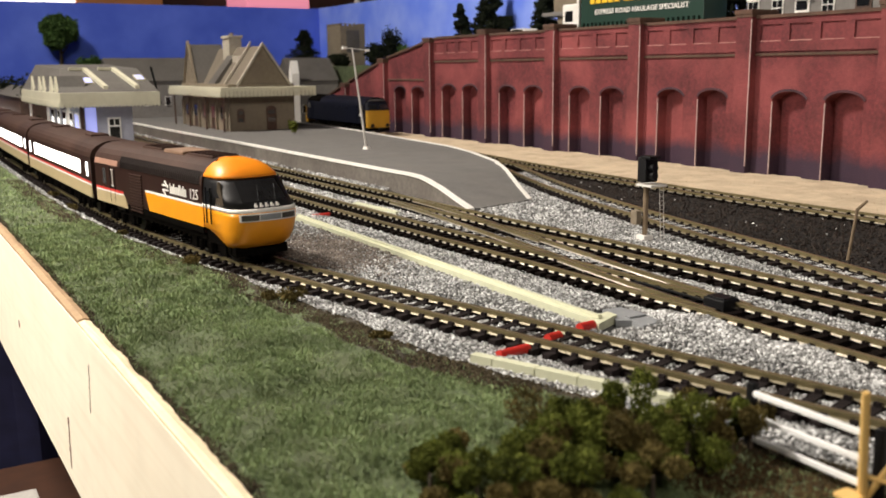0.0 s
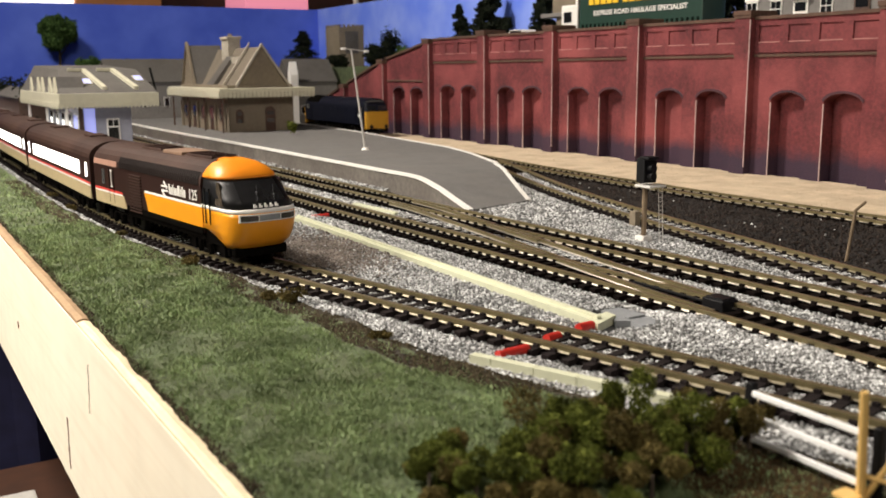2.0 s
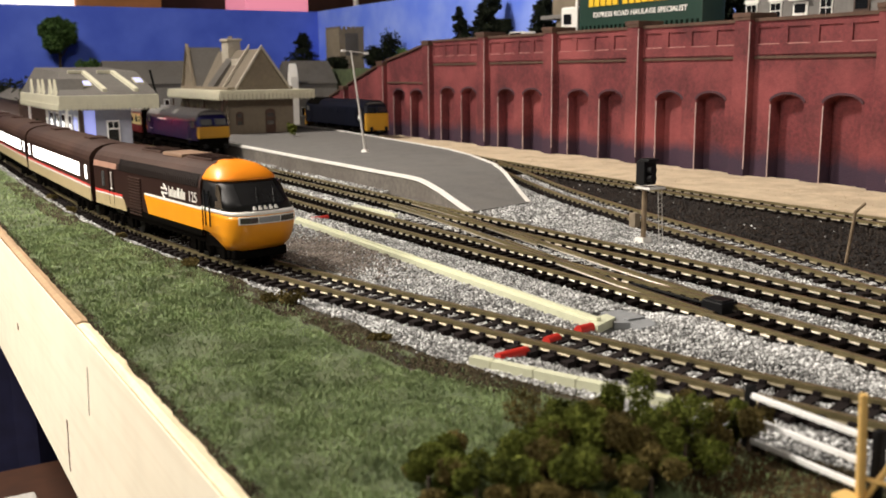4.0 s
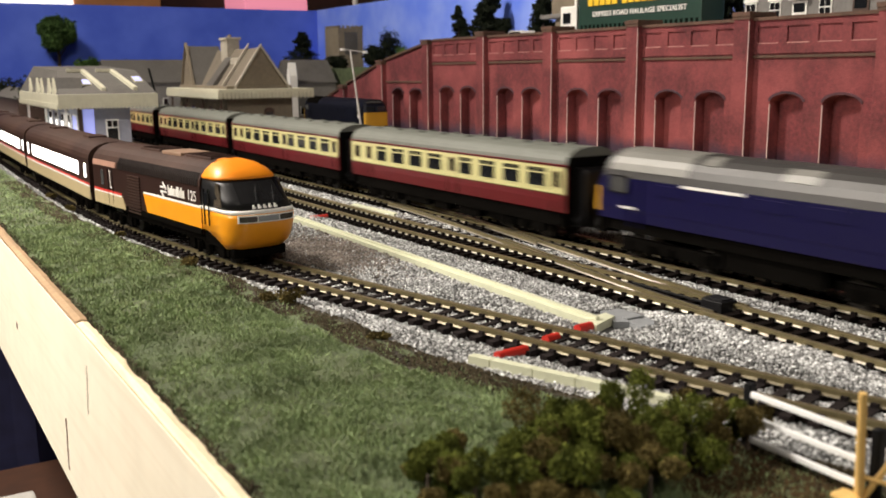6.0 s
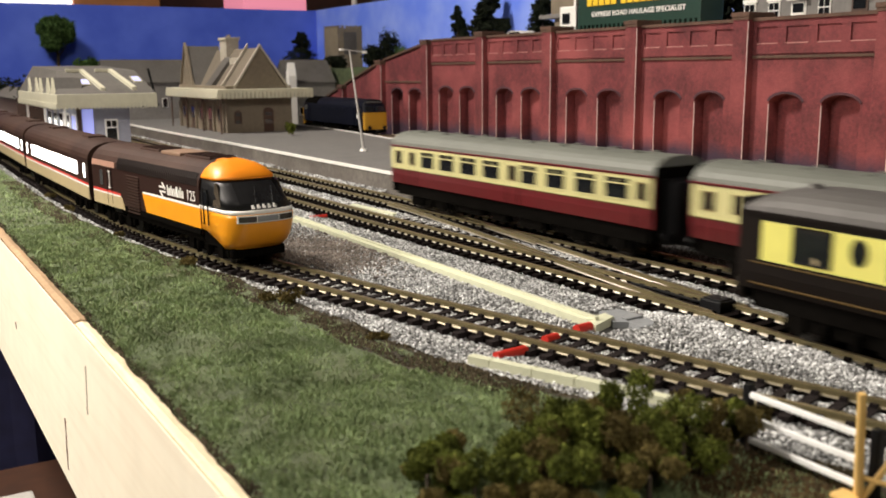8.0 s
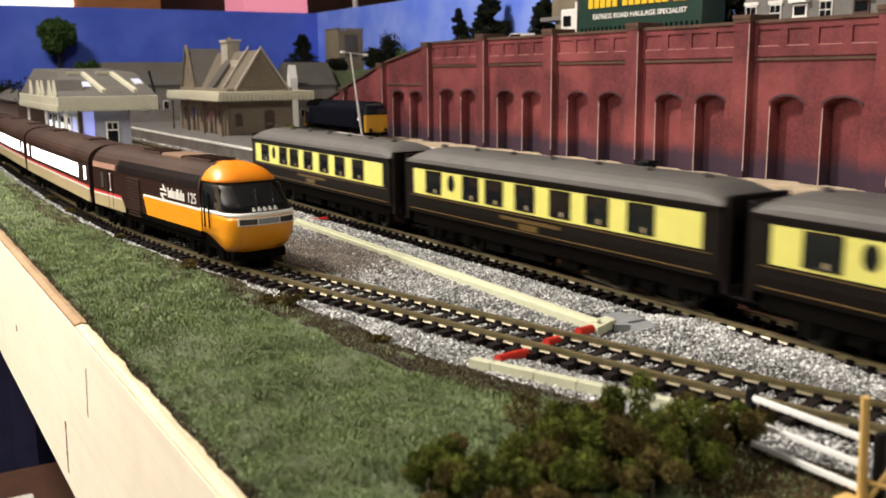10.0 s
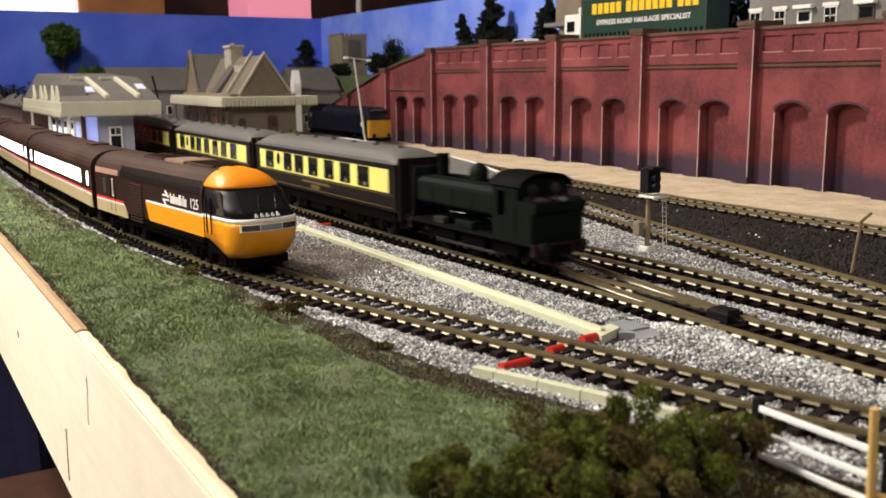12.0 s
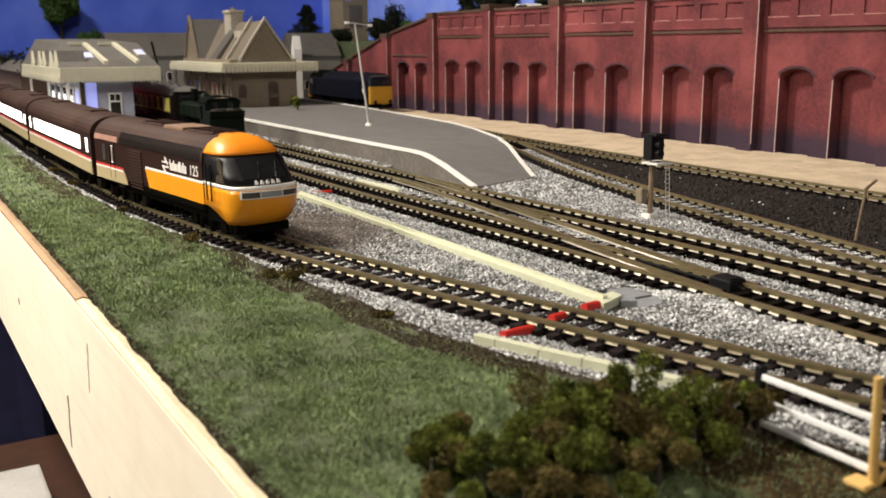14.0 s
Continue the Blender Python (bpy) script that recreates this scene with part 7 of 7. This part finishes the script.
# ---------------------------------------------------------------- upper level
def build_lorry():
    s = thing("lorry", "green curtain-sided articulated lorry with a white cab", "lorry")
    zf = 0.116
    part("trailer_body", box(0.706, 0.738, 0.684, 0.876, 0.132, 0.180, 0.001), M_LORRYGREEN, s)
    part("chassis", box(0.709, 0.735, 0.69, 0.90, 0.1255, 0.132), M_BLACK_MATT, s)
    bm = bmesh.new()
    for i in range(26):
        y = 0.688 + i * 0.0072
        add_box(bm, 0.7052, 0.7060, y, y + 0.0028, 0.1325, 0.1415)
    part("curtain_straps", bm, M_LOCOGREEN, s)
    w = None
    for y in (0.70, 0.716, 0.732, 0.87, 0.905):
        for x in (0.7095, 0.7345):
            if w is None:
                w = part("wheel", wheel_bm(0.0064), M_BLACK, s)
                w.matrix_basis = pose(x, y, zf + 0.0064)
            else:
                again(w, pose(x, y, zf + 0.0064))
    cab = part("cab", box(0.707, 0.737, 0.882, 0.912, 0.122, 0.165, 0.002), M_WHITE, s, "white cab")
    part("side_window", box(0.7063, 0.7075, 0.892, 0.906, 0.145, 0.157), M_GLASS_DARK, cab)
    bm = bmesh.new()
    add_box(bm, 0.7045, 0.706, 0.878, 0.882, 0.14, 0.172, 0.0003)
    part("wind_deflector", bm, M_WHITE, s)
    bm = text_bm("EXPRESS ROAD HAULAGE SPECIALIST", 0.0100, bold=0.00022)
    xs = [v.co.x for v in bm.verts]
    k = 0.146 / (max(xs) - min(xs))
    bmesh.ops.transform(bm, matrix=Matrix.Translation((0.7052, 0.850, 0.1505)) @ SIDEWAYS @ Matrix.Diagonal((k, 0.75, 1, 1)), verts=bm.verts[:])
    part("lettering", bm, M_STRIPE_WHITE, s)
    y = 0.858
    for wds in (5, 7, 3):
        for i in range(wds):
            part("name_bar", box(0.7048, 0.7060, y - 0.0078, y, 0.1625, 0.1740), M_SIGNYELLOW, s)
            y -= 0.0103
        y -= 0.006


def build_terrace():
    s = thing("terrace_building", "grey stone terrace with white sash windows on upper level", "building")
    part("wall", box(0.74, 0.80, 0.40, 0.660, 0.112, 0.215, 0.0005), M_STONE_GREY, s)
    bm = bmesh.new()
    gable_roof_y(bm, 0.738, 0.802, 0.398, 0.662, 0.214, 0.245)
    part("roof", bm, M_SLATE, s)
    for yc in (0.651, 0.622, 0.566, 0.49, 0.44):
        for zb in (0.137, 0.172):
            w = part("window", box(0.7388, 0.7405, yc - 0.0065, yc + 0.0065, zb, zb + 0.0165), M_WHITE, s)
            for dy in (-0.0055, 0.0005):
                for dz in (0.0012, 0.0088):
                    part("pane", box(0.7383, 0.7392, yc + dy, yc + dy + 0.005, zb + dz, zb + dz + 0.0065), M_GLASS_DARK, w)
            part("lintel", box(0.7382, 0.7402, yc - 0.0085, yc + 0.0085, zb + 0.0168, zb + 0.0200), M_WHITE, s)
    for yc, mat in ((0.594, M_WHITE), (0.530, M_DOORBROWN)):
        d = part("door", box(0.7388, 0.7405, yc - 0.008, yc + 0.008, 0.116, 0.152), mat, s)
        part("fanlight", box(0.7383, 0.7392, yc - 0.006, yc + 0.006, 0.142, 0.150), M_GLASS_DARK, d)
        part("porch", box(0.7340, 0.7402, yc - 0.010, yc + 0.010, 0.153, 0.1565, 0.0004), M_WHITE, s)


def build_upper_clutter():
    s = thing("raised_trough", "mossy stone trough on a pillar beside the lorry", "trough")
    part("pillar", box(0.738, 0.750, 0.944, 0.962, 0.112, 0.155, 0.0006), M_STONE, s)
    part("slab", box(0.733, 0.755, 0.900, 0.988, 0.155, 0.160, 0.0008), M_STONE_GREY, s)
    part("upper_block", box(0.742, 0.77, 0.925, 0.975, 0.160, 0.20, 0.0008), M_STONE, s)
    c = thing("parked_car", "small white car parked behind the parapet", "car")
    zf = 0.116
    bm = bmesh.new()
    add_prism(bm, [(1.000, zf + 0.005), (1.056, zf + 0.005), (1.056, zf + 0.015), (1.046, zf + 0.0175), (1.036, zf + 0.026), (1.012, zf + 0.026), (1.004, zf + 0.0175), (1.000, zf + 0.016)], "x", 0.720, 0.742)
    part("body", bm, M_WHITE, c)
    part("side_window", prism([(1.007, zf + 0.0178), (1.043, zf + 0.0178), (1.035, zf + 0.0248), (1.013, zf + 0.0248)], "x", 0.7194, 0.7206), M_GLASS_DARK, c)
    for y in (1.011, 1.045):
        for x in (0.7215, 0.7405):
            w = part("wheel", wheel_bm(0.0040), M_BLACK, c)
            w.matrix_basis = pose(x, y, zf + 0.0040)


build_lorry()
build_terrace()
build_upper_clutter()


# ---------------------------------------------------------------- around the layout
def build_room_things():
    sh = thing("wall_shelf", "dark wooden shelf behind the backscene", "shelf")
    part("board", box(0.0, 1.7, 2.28, 2.62, 0.205, 0.230, 0.002), M_DARKROOM, sh)
    part("back", box(0.0, 1.7, 2.62, 2.64, 0.230, 0.90), M_DARKROOM, sh)
    for x in (0.02, 1.66):
        part("bracket", box(x, x + 0.03, 2.30, 2.62, -0.9, 0.205), M_DARKROOM, sh)
    for name, label, x0, x1, y0, h, mat in (("strip_light", "white box made to glow behind the backscene", 0.10, 0.398, 2.33, 0.10, M_WHITEGLOW), ("wooden_drawer_box", "orange-brown wooden box on the shelf", 0.402, 0.60, 2.34, 0.20, M_OAK), ("pink_light_box", "pink box made to glow as a reflection on the shelf", 0.80, 0.968, 2.31, 0.08, M_PINKGLOW)):
        b = thing(name, label, "box")
        part("case", box(x0, x1, y0, y0 + 0.16, 0.230, 0.230 + h, 0.002), mat, b)
        part("lid", box(x0 - 0.001, x1 + 0.001, y0 - 0.001, y0 + 0.161, 0.226 + h, 0.232 + h, 0.001), mat, b)
    p = thing("white_pole", "white pole standing behind the backscene", "pole")
    part("pole", cyl((1.119, 2.34, 0.230), (1.119, 2.34, 0.60), 0.0075, seg=12), M_WHITE, p)
    part("foot", cyl((1.119, 2.34, 0.230), (1.119, 2.34, 0.236), 0.02, seg=16), M_WHITE, p)
    lo = thing("lower_shelf", "brown wooden shelf under the layout", "shelf")
    part("board", box(-0.15, 0.50, 0.85, 1.235, -0.42, -0.40, 0.002), M_SHELF, lo)
    for x, y in ((-0.14, 0.86), (0.46, 0.86), (-0.14, 1.19), (0.46, 1.19)):
        part("leg", box(x, x + 0.03, y, y + 0.03, -0.9, -0.42), M_SHELF, lo)
    b = thing("power_strip", "white plastic mains extension block on the lower shelf", "power strip")
    part("case", box(0.005, 0.098, 0.95, 1.06, -0.40, -0.360, 0.004), M_LAMPPOST, b)
    for x in (0.020, 0.060):
        part("socket", box(x, x + 0.02, 0.9492, 0.952, -0.388, -0.370), M_BLACK, b)
    c = thing("navy_cloth_screen", "navy blue cloth hanging under the layout", "curtain")
    bm = bmesh.new()
    n = 40
    rings = []
    for i in range(n + 1):
        x = -0.2 + 1.0 * i / n
        y = 1.262 + 0.012 * math.sin(i * 0.9) + 0.006 * math.sin(i * 2.3)
        rings.append([Vector((x, y, -0.89)), Vector((x, y, -0.03)), Vector((x, y + 0.004, -0.03)), Vector((x, y + 0.004, -0.89))])
    add_loft(bm, rings)
    bmesh.ops.recalc_face_normals(bm, faces=bm.faces[:])
    part("cloth", bm, M_NAVY, c)
    sd = thing("brown_shed", "long brown timber shed behind the canopied building", "shed")
    part("wall", box(0.150, 0.188, 1.34, 1.98, PLAT - 0.001, 0.060), M_DOORBROWN, sd)
    bm = bmesh.new()
    gable_roof_y(bm, 0.150, 0.188, 1.338, 1.982, 0.059, 0.072)
    part("roof", bm, M_SLATE, sd)
    for i in range(5):
        shrub("bush", "dark green bush behind the shed", 0.168 + 0.004 * (i % 2), 1.36 + i * 0.13, PLAT, 0.028, 0.082, 130 + i, M_LEAF_DARK, 900, 0.003, 6, "bush")
    # pink panel added in place of the red glow on the platform
    pk = thing("signal_flag_board", "pink panel painted for the red glow on the far platform", "board")
    part("panel", box(0.300, 0.322, 1.56, 1.563, PLAT, PLAT + 0.026), M_PINK, pk)


build_room_things()

# ---------------------------------------------------------------- loose stones and grass
def scatter(name, label, pts, size, mat, seed, squash=0.75, category="gravel"):
    """Angular stones, eight faces each, in one mesh."""
    rng = np.random.default_rng(seed)
    n = len(pts)
    base = np.array([[1, 0, 0], [-1, 0, 0], [0, 1, 0], [0, -1, 0], [0, 0, 1], [0, 0, -1]], float)
    ang = rng.uniform(0, 2 * math.pi, n)
    tilt = rng.uniform(-0.9, 0.9, n)
    s = size * rng.uniform(0.55, 1.35, (n, 1, 1)) * rng.uniform(0.7, 1.3, (n, 6, 1))
    v = base[None] * s
    v[:, :, 2] *= squash
    ca, sa, ct, st = np.cos(ang), np.sin(ang), np.cos(tilt), np.sin(tilt)
    x, y, z = v[:, :, 0], v[:, :, 1], v[:, :, 2]
    x, z = x * ct[:, None] - z * st[:, None], x * st[:, None] + z * ct[:, None]
    x, y = x * ca[:, None] - y * sa[:, None], x * sa[:, None] + y * ca[:, None]
    v = (np.stack([x, y, z], 2) + np.asarray(pts)[:, None, :]).reshape(-1, 3)
    tri = np.array([[0, 2, 4], [2, 1, 4], [1, 3, 4], [3, 0, 4], [2, 0, 5], [1, 2, 5], [3, 1, 5], [0, 3, 5]])
    f = (tri[None] + 6 * np.arange(n)[:, None, None]).reshape(-1, 3)
    me = bpy.data.meshes.new(name)
    me.vertices.add(len(v))
    me.vertices.foreach_set("co", v.ravel())
    me.loops.add(f.size)
    me.loops.foreach_set("vertex_index", f.ravel().astype(np.int32))
    me.polygons.add(len(f))
    me.polygons.foreach_set("loop_start", np.arange(0, f.size, 3, dtype=np.int32))
    me.polygons.foreach_set("loop_total", np.full(len(f), 3, dtype=np.int32))
    me.update(calc_edges=True)
    me.materials.append(mat)
    return tagged(new(name, me), label, category, kind="stuff")


def path_table(path):
    ys = np.arange(-0.1, 2.2, 0.004)
    return ys, np.array([path(float(y)) for y in ys])


TAB = [path_table(p) for p in (T1, T2, T3, T4, T5)]


def off_track(x, y, i):
    return np.abs(x - np.interp(y, *TAB[i]))


def random_area(rng, n, x0, x1, y0, y1):
    return rng.uniform(x0, x1, n), rng.uniform(y0, y1, n)


def lay_ballast():
    rng = np.random.default_rng(11)
    ge = np.array([grass_edge(float(y)) for y in TAB[0][0]])
    pl = np.array([plat_left(float(y)) for y in TAB[0][0]])

    def field(n, y0, y1):
        x, y = random_area(rng, n, 0.10, 0.56, y0, y1)
        left = np.interp(y, TAB[0][0], ge) + 0.002
        t4 = np.interp(y, *TAB[3])
        right = np.where(y < 0.55, t4 + 0.013, np.where(y < 0.66, 0.33, np.interp(y, TAB[0][0], pl)))
        ok = (x > left) & (x < right)
        ok |= (y > 0.54) & (y < 0.70) & (x > np.interp(y, [0.54, 0.60, 0.671, 0.70], [0.394, 0.425, 0.455, 0.465])) & (x < t4 + 0.013)
        x, y = x[ok], y[ok]
        d = np.minimum.reduce([off_track(x, y, i) for i in range(4)])
        on = d < 0.0150
        sunk = off_track(x, y, 3) < 0.015
        between = on & (d < 0.0072)
        on = d < 0.0170
        z = np.where(on, -0.0046, -0.0044) + rng.normal(0, 0.0003, len(x))
        z += np.where(~on, 0.0018 * np.clip((d - 0.017) / 0.009, 0, 1), 0.0)
        z = np.where(sunk & between, -0.0030, z)
        near_line = off_track(x, y, 0) < 0.0072
        z = np.where(near_line, -0.0037 + rng.normal(0, 0.0003, len(x)), z)
        ends = (off_track(x, y, 0) > 0.0118) & (off_track(x, y, 0) < 0.0168)
        z = np.where(ends, -0.0053 + rng.normal(0, 0.0003, len(x)), z)
        keep = ~(on & ~sunk & ~near_line & (rng.random(len(x)) < 0.35))
        keep &= ~((d > 0.0066) & (d < 0.0118))
        main = np.minimum(off_track(x, y, 1), off_track(x, y, 2))
        keep &= ~((main < 0.0165) & (rng.random(len(x)) < 0.93))
        keep &= ~((x > 0.229) & (x < 0.246) & (y > 0.248) & (y < 0.276))
        keep &= ~((x > 0.217) & (x < 0.229) & (y > 0.251) & (y < 0.265))
        keep &= ~((x > 0.2168) & (x < 0.2242) & (y > 0.252) & (y < 0.563))
        return np.stack([x, y, z], 1)[keep]

    near = field(330000, 0.10, 0.46)
    mid = field(110000, 0.46, 0.80)
    far = field(40000, 0.80, 1.6)
    scatter("near_ballast", "loose pale grey granite ballast chippings between the tracks", near, 0.00060, M_BALLAST, 1)
    scatter("middle_ballast", "pale grey ballast chippings beside the points", mid, 0.00085, M_BALLAST, 2)
    scatter("far_ballast", "grey ballast along the platform", far, 0.0012, M_BALLAST, 3)
    # heap of larger chippings along the near side of the middle track
    y = rng.uniform(0.10, 0.262, 20000)
    c = np.interp(y, *TAB[1]) - 0.0205
    x = c + rng.normal(0, 0.0042, 20000)
    z = -0.0036 + 0.0042 * np.exp(-((x - c) / 0.005) ** 2) * (0.6 + 0.4 * np.sin(y * 140)) + rng.normal(0, 0.0003, 20000)
    scatter("heaped_ballast", "heaped bright ballast on the track shoulder", np.stack([x, y, z], 1), 0.00075, M_BALLAST, 4)
    x, y = random_area(rng, 30000, 0.36, 0.56, 0.08, 0.76)
    t4, t5 = np.interp(y, *TAB[3]), np.interp(y, *TAB[4])
    ok = (x > t4 + 0.013) & (x < t5 - 0.010)
    x, y = x[ok], y[ok]
    scatter("ash_chippings", "black ash and clinker chippings between the sidings", np.stack([x, y, np.full(len(x), GROUND + 0.0003)], 1), 0.0010, M_ASH, 5)
    # pale chippings strewn over the ash
    i = rng.random(len(x)) < 0.008
    scatter("stray_chippings", "scattered pale chippings on the black ash", np.stack([x[i] + 0.001, y[i], np.full(i.sum(), GROUND + 0.0012)], 1), 0.0008, M_BALLAST, 6)
    n = 2200
    x, y = random_area(rng, n, 0.53, 0.655, 0.2, 1.2)
    ok = x > np.interp(y, *TAB[4]) + 0.014
    scatter("sand_grit", "coarse grit lying on the sandy path", np.stack([x[ok], y[ok], np.full(ok.sum(), GROUND + 0.0018)], 1), 0.0005, M_SAND, 7)


def sow_grass():
    rng = np.random.default_rng(21)
    ge = np.array([grass_edge(float(y)) for y in TAB[0][0]])
    vs, fs, base = [], [], 0

    def blades(n, y0, y1, length, width):
        nonlocal base
        y = rng.uniform(y0, y1, n)
        x = rng.uniform(0.040, 0.19, n)
        rim = 0.0592 - 0.016 * (y - 0.3)
        e = np.interp(y, TAB[0][0], ge)
        verge = 0.002 + 0.010 * np.clip((0.46 - y) / 0.1, 0, 1) * np.clip((y - 0.20) / 0.05, 0, 1)
        ok = (x > rim) & (x < e - 0.002 * rng.random(n)) & ~((x > e - verge) & (rng.random(n) < 0.9))
        x, y = x[ok], y[ok]
        # thin patches where the mat shows
        patch = np.array([noise.noise(Vector((a * 55, b * 30, 1.7))) for a, b in zip(x, y)])
        ok = rng.random(len(x)) < np.clip(0.85 + 0.9 * patch, 0.35, 1)
        ok &= ~((y < 0.152) & (x > 0.148) & (rng.random(len(x)) < 0.8))
        ok &= ~((x < 0.0625 - 0.016 * (y - 0.3) + 0.004 * patch) & (rng.random(len(x)) < 0.7))
        x, y = x[ok], y[ok]
        n = len(x)
        tuft = np.array([noise.noise(Vector((a * 260, b * 200, 7.3))) for a, b in zip(x, y)])
        a = rng.uniform(0, 2 * math.pi, n)
        lean = rng.uniform(0.2, 1.3, n)
        l = length * rng.uniform(0.5, 1.3, n) * np.clip(1.0 + 0.7 * tuft, 0.55, 1.6)
        z = np.full(n, GROUND + 0.0020)
        dx, dy, dz = np.cos(a) * np.sin(lean) * l, np.sin(a) * np.sin(lean) * l, np.cos(lean) * l
        wx, wy = -np.sin(a) * width, np.cos(a) * width
        v = np.stack([np.stack([x - wx, y - wy, z], 1), np.stack([x + wx, y + wy, z], 1), np.stack([x + dx + wx * 0.4, y + dy + wy * 0.4, z + dz], 1), np.stack([x + dx - wx * 0.4, y + dy - wy * 0.4, z + dz], 1)], 1).reshape(-1, 3)
        vs.append(v)
        fs.append((np.arange(n)[:, None] * 4 + np.arange(4)[None] + base))
        base += len(v)

    blades(245000, 0.09, 0.34, 0.0013, 0.00019)
    blades(128000, 0.34, 0.62, 0.0015, 0.00030)
    blades(40000, 0.62, 1.3, 0.0018, 0.0005)
    v, f = np.concatenate(vs), np.concatenate(fs)
    me = bpy.data.meshes.new("grass_blades")
    me.vertices.add(len(v))
    me.vertices.foreach_set("co", v.ravel())
    me.loops.add(f.size)
    me.loops.foreach_set("vertex_index", f.ravel().astype(np.int32))
    me.polygons.add(len(f))
    me.polygons.foreach_set("loop_start", np.arange(0, f.size, 4, dtype=np.int32))
    me.polygons.foreach_set("loop_total", np.full(len(f), 4, dtype=np.int32))
    me.update(calc_edges=True)
    me.materials.append(M_GRASS)
    tagged(new("grass_blades", me), "short green static grass with bare patches", "grass", kind="stuff")


def crumble_earth():
    rng = np.random.default_rng(31)
    y = rng.uniform(0.09, 0.9, 26000)
    e = np.array([grass_edge(float(v)) for v in y])
    x = e + rng.uniform(-0.014, 0.0, len(y)) + 0.004 * np.clip((0.42 - y) / 0.1, 0, 1)
    scatter("earth_crumbs", "crumbly dark earth along the grass edge", np.stack([x, y, np.full(len(y), GROUND + 0.0022)], 1), 0.0006, M_CRUMB, 9, category="earth")
    x, y = random_area(rng, 9000, 0.145, 0.19, 0.09, 0.156)
    ok = x < 0.176 + 0.1 * (0.15 - y)
    scatter("bare_earth_crumbs", "bare brown earth by the white fence", np.stack([x, y, np.full(len(x), GROUND + 0.0023)], 1)[ok], 0.0006, M_EARTH_DRY, 10, category="earth")
    # dried soil along the board edge
    y = rng.uniform(0.15, 1.0, 9000)
    x = 0.0592 - 0.016 * (y - 0.3) + np.abs(rng.normal(0, 0.0016, len(y)))
    scatter("edge_crumbs", "dark crumbs of soil along the board edge", np.stack([x, y, np.full(len(y), GROUND + 0.0024)], 1), 0.0005, M_CRUMB, 12, category="earth")
    # browner grit beside the standing power car
    n = 9000
    x, y = rng.normal(0.188, 0.017, n), rng.normal(0.452, 0.028, n)
    ok = (np.abs(x - np.interp(y, *TAB[0])) > 0.0185) & (x < 0.2175) & (x > np.interp(y, *TAB[0]))
    scatter("oily_grit", "brown grit beside the standing locomotive", np.stack([x, y, np.full(n, GROUND + 0.0020) + rng.normal(0, 0.0002, n)], 1)[ok], 0.0006, M_BROWNGRIT, 13)


lay_ballast()
sow_grass()
crumble_earth()


# ---------------------------------------------------------------- what moves
def nose_y(t):
    """The leading end of the blue diesel's train, which comes in and halts past the camera."""
    return float(np.interp(t, [0.0, 5.6, 9.2, 9.7, 10.2, 10.7, 14.0], [0.3202 + 0.434 * 5.6, 0.3202, 0.3202 - 0.434 * 3.6, -1.42, -1.50, -1.54, -1.54]))


def bunker_y(t):
    """The trailing end of the tank engine, which pushes its coaches away."""
    return 0.2476 + 0.2386 * (t - 11.6)


def key_vehicle(v, path, y_of, length, steps):
    half = length / 2
    walk(v, [(t, on_track(path, y_of(t) + half) @ pose(0, -half, 0)) for t in steps])


def motions():
    steps = [i * 0.5 for i in range(29)]
    key_vehicle(blue_loco, T3, nose_y, LOCO_L, steps)
    for i, c in enumerate(mk1_coaches):
        key_vehicle(c, T3, lambda t, i=i: nose_y(t) + LOCO_L + 0.0203 + i * MK1_PITCH, MK1_L, steps)
    key_vehicle(engine, T2, bunker_y, 0.120, steps)
    for i, c in enumerate(pullmans):
        key_vehicle(c, T2, lambda t, i=i: bunker_y(t) + 0.1295 + i * PUL_PITCH, PUL_L, steps)


motions()
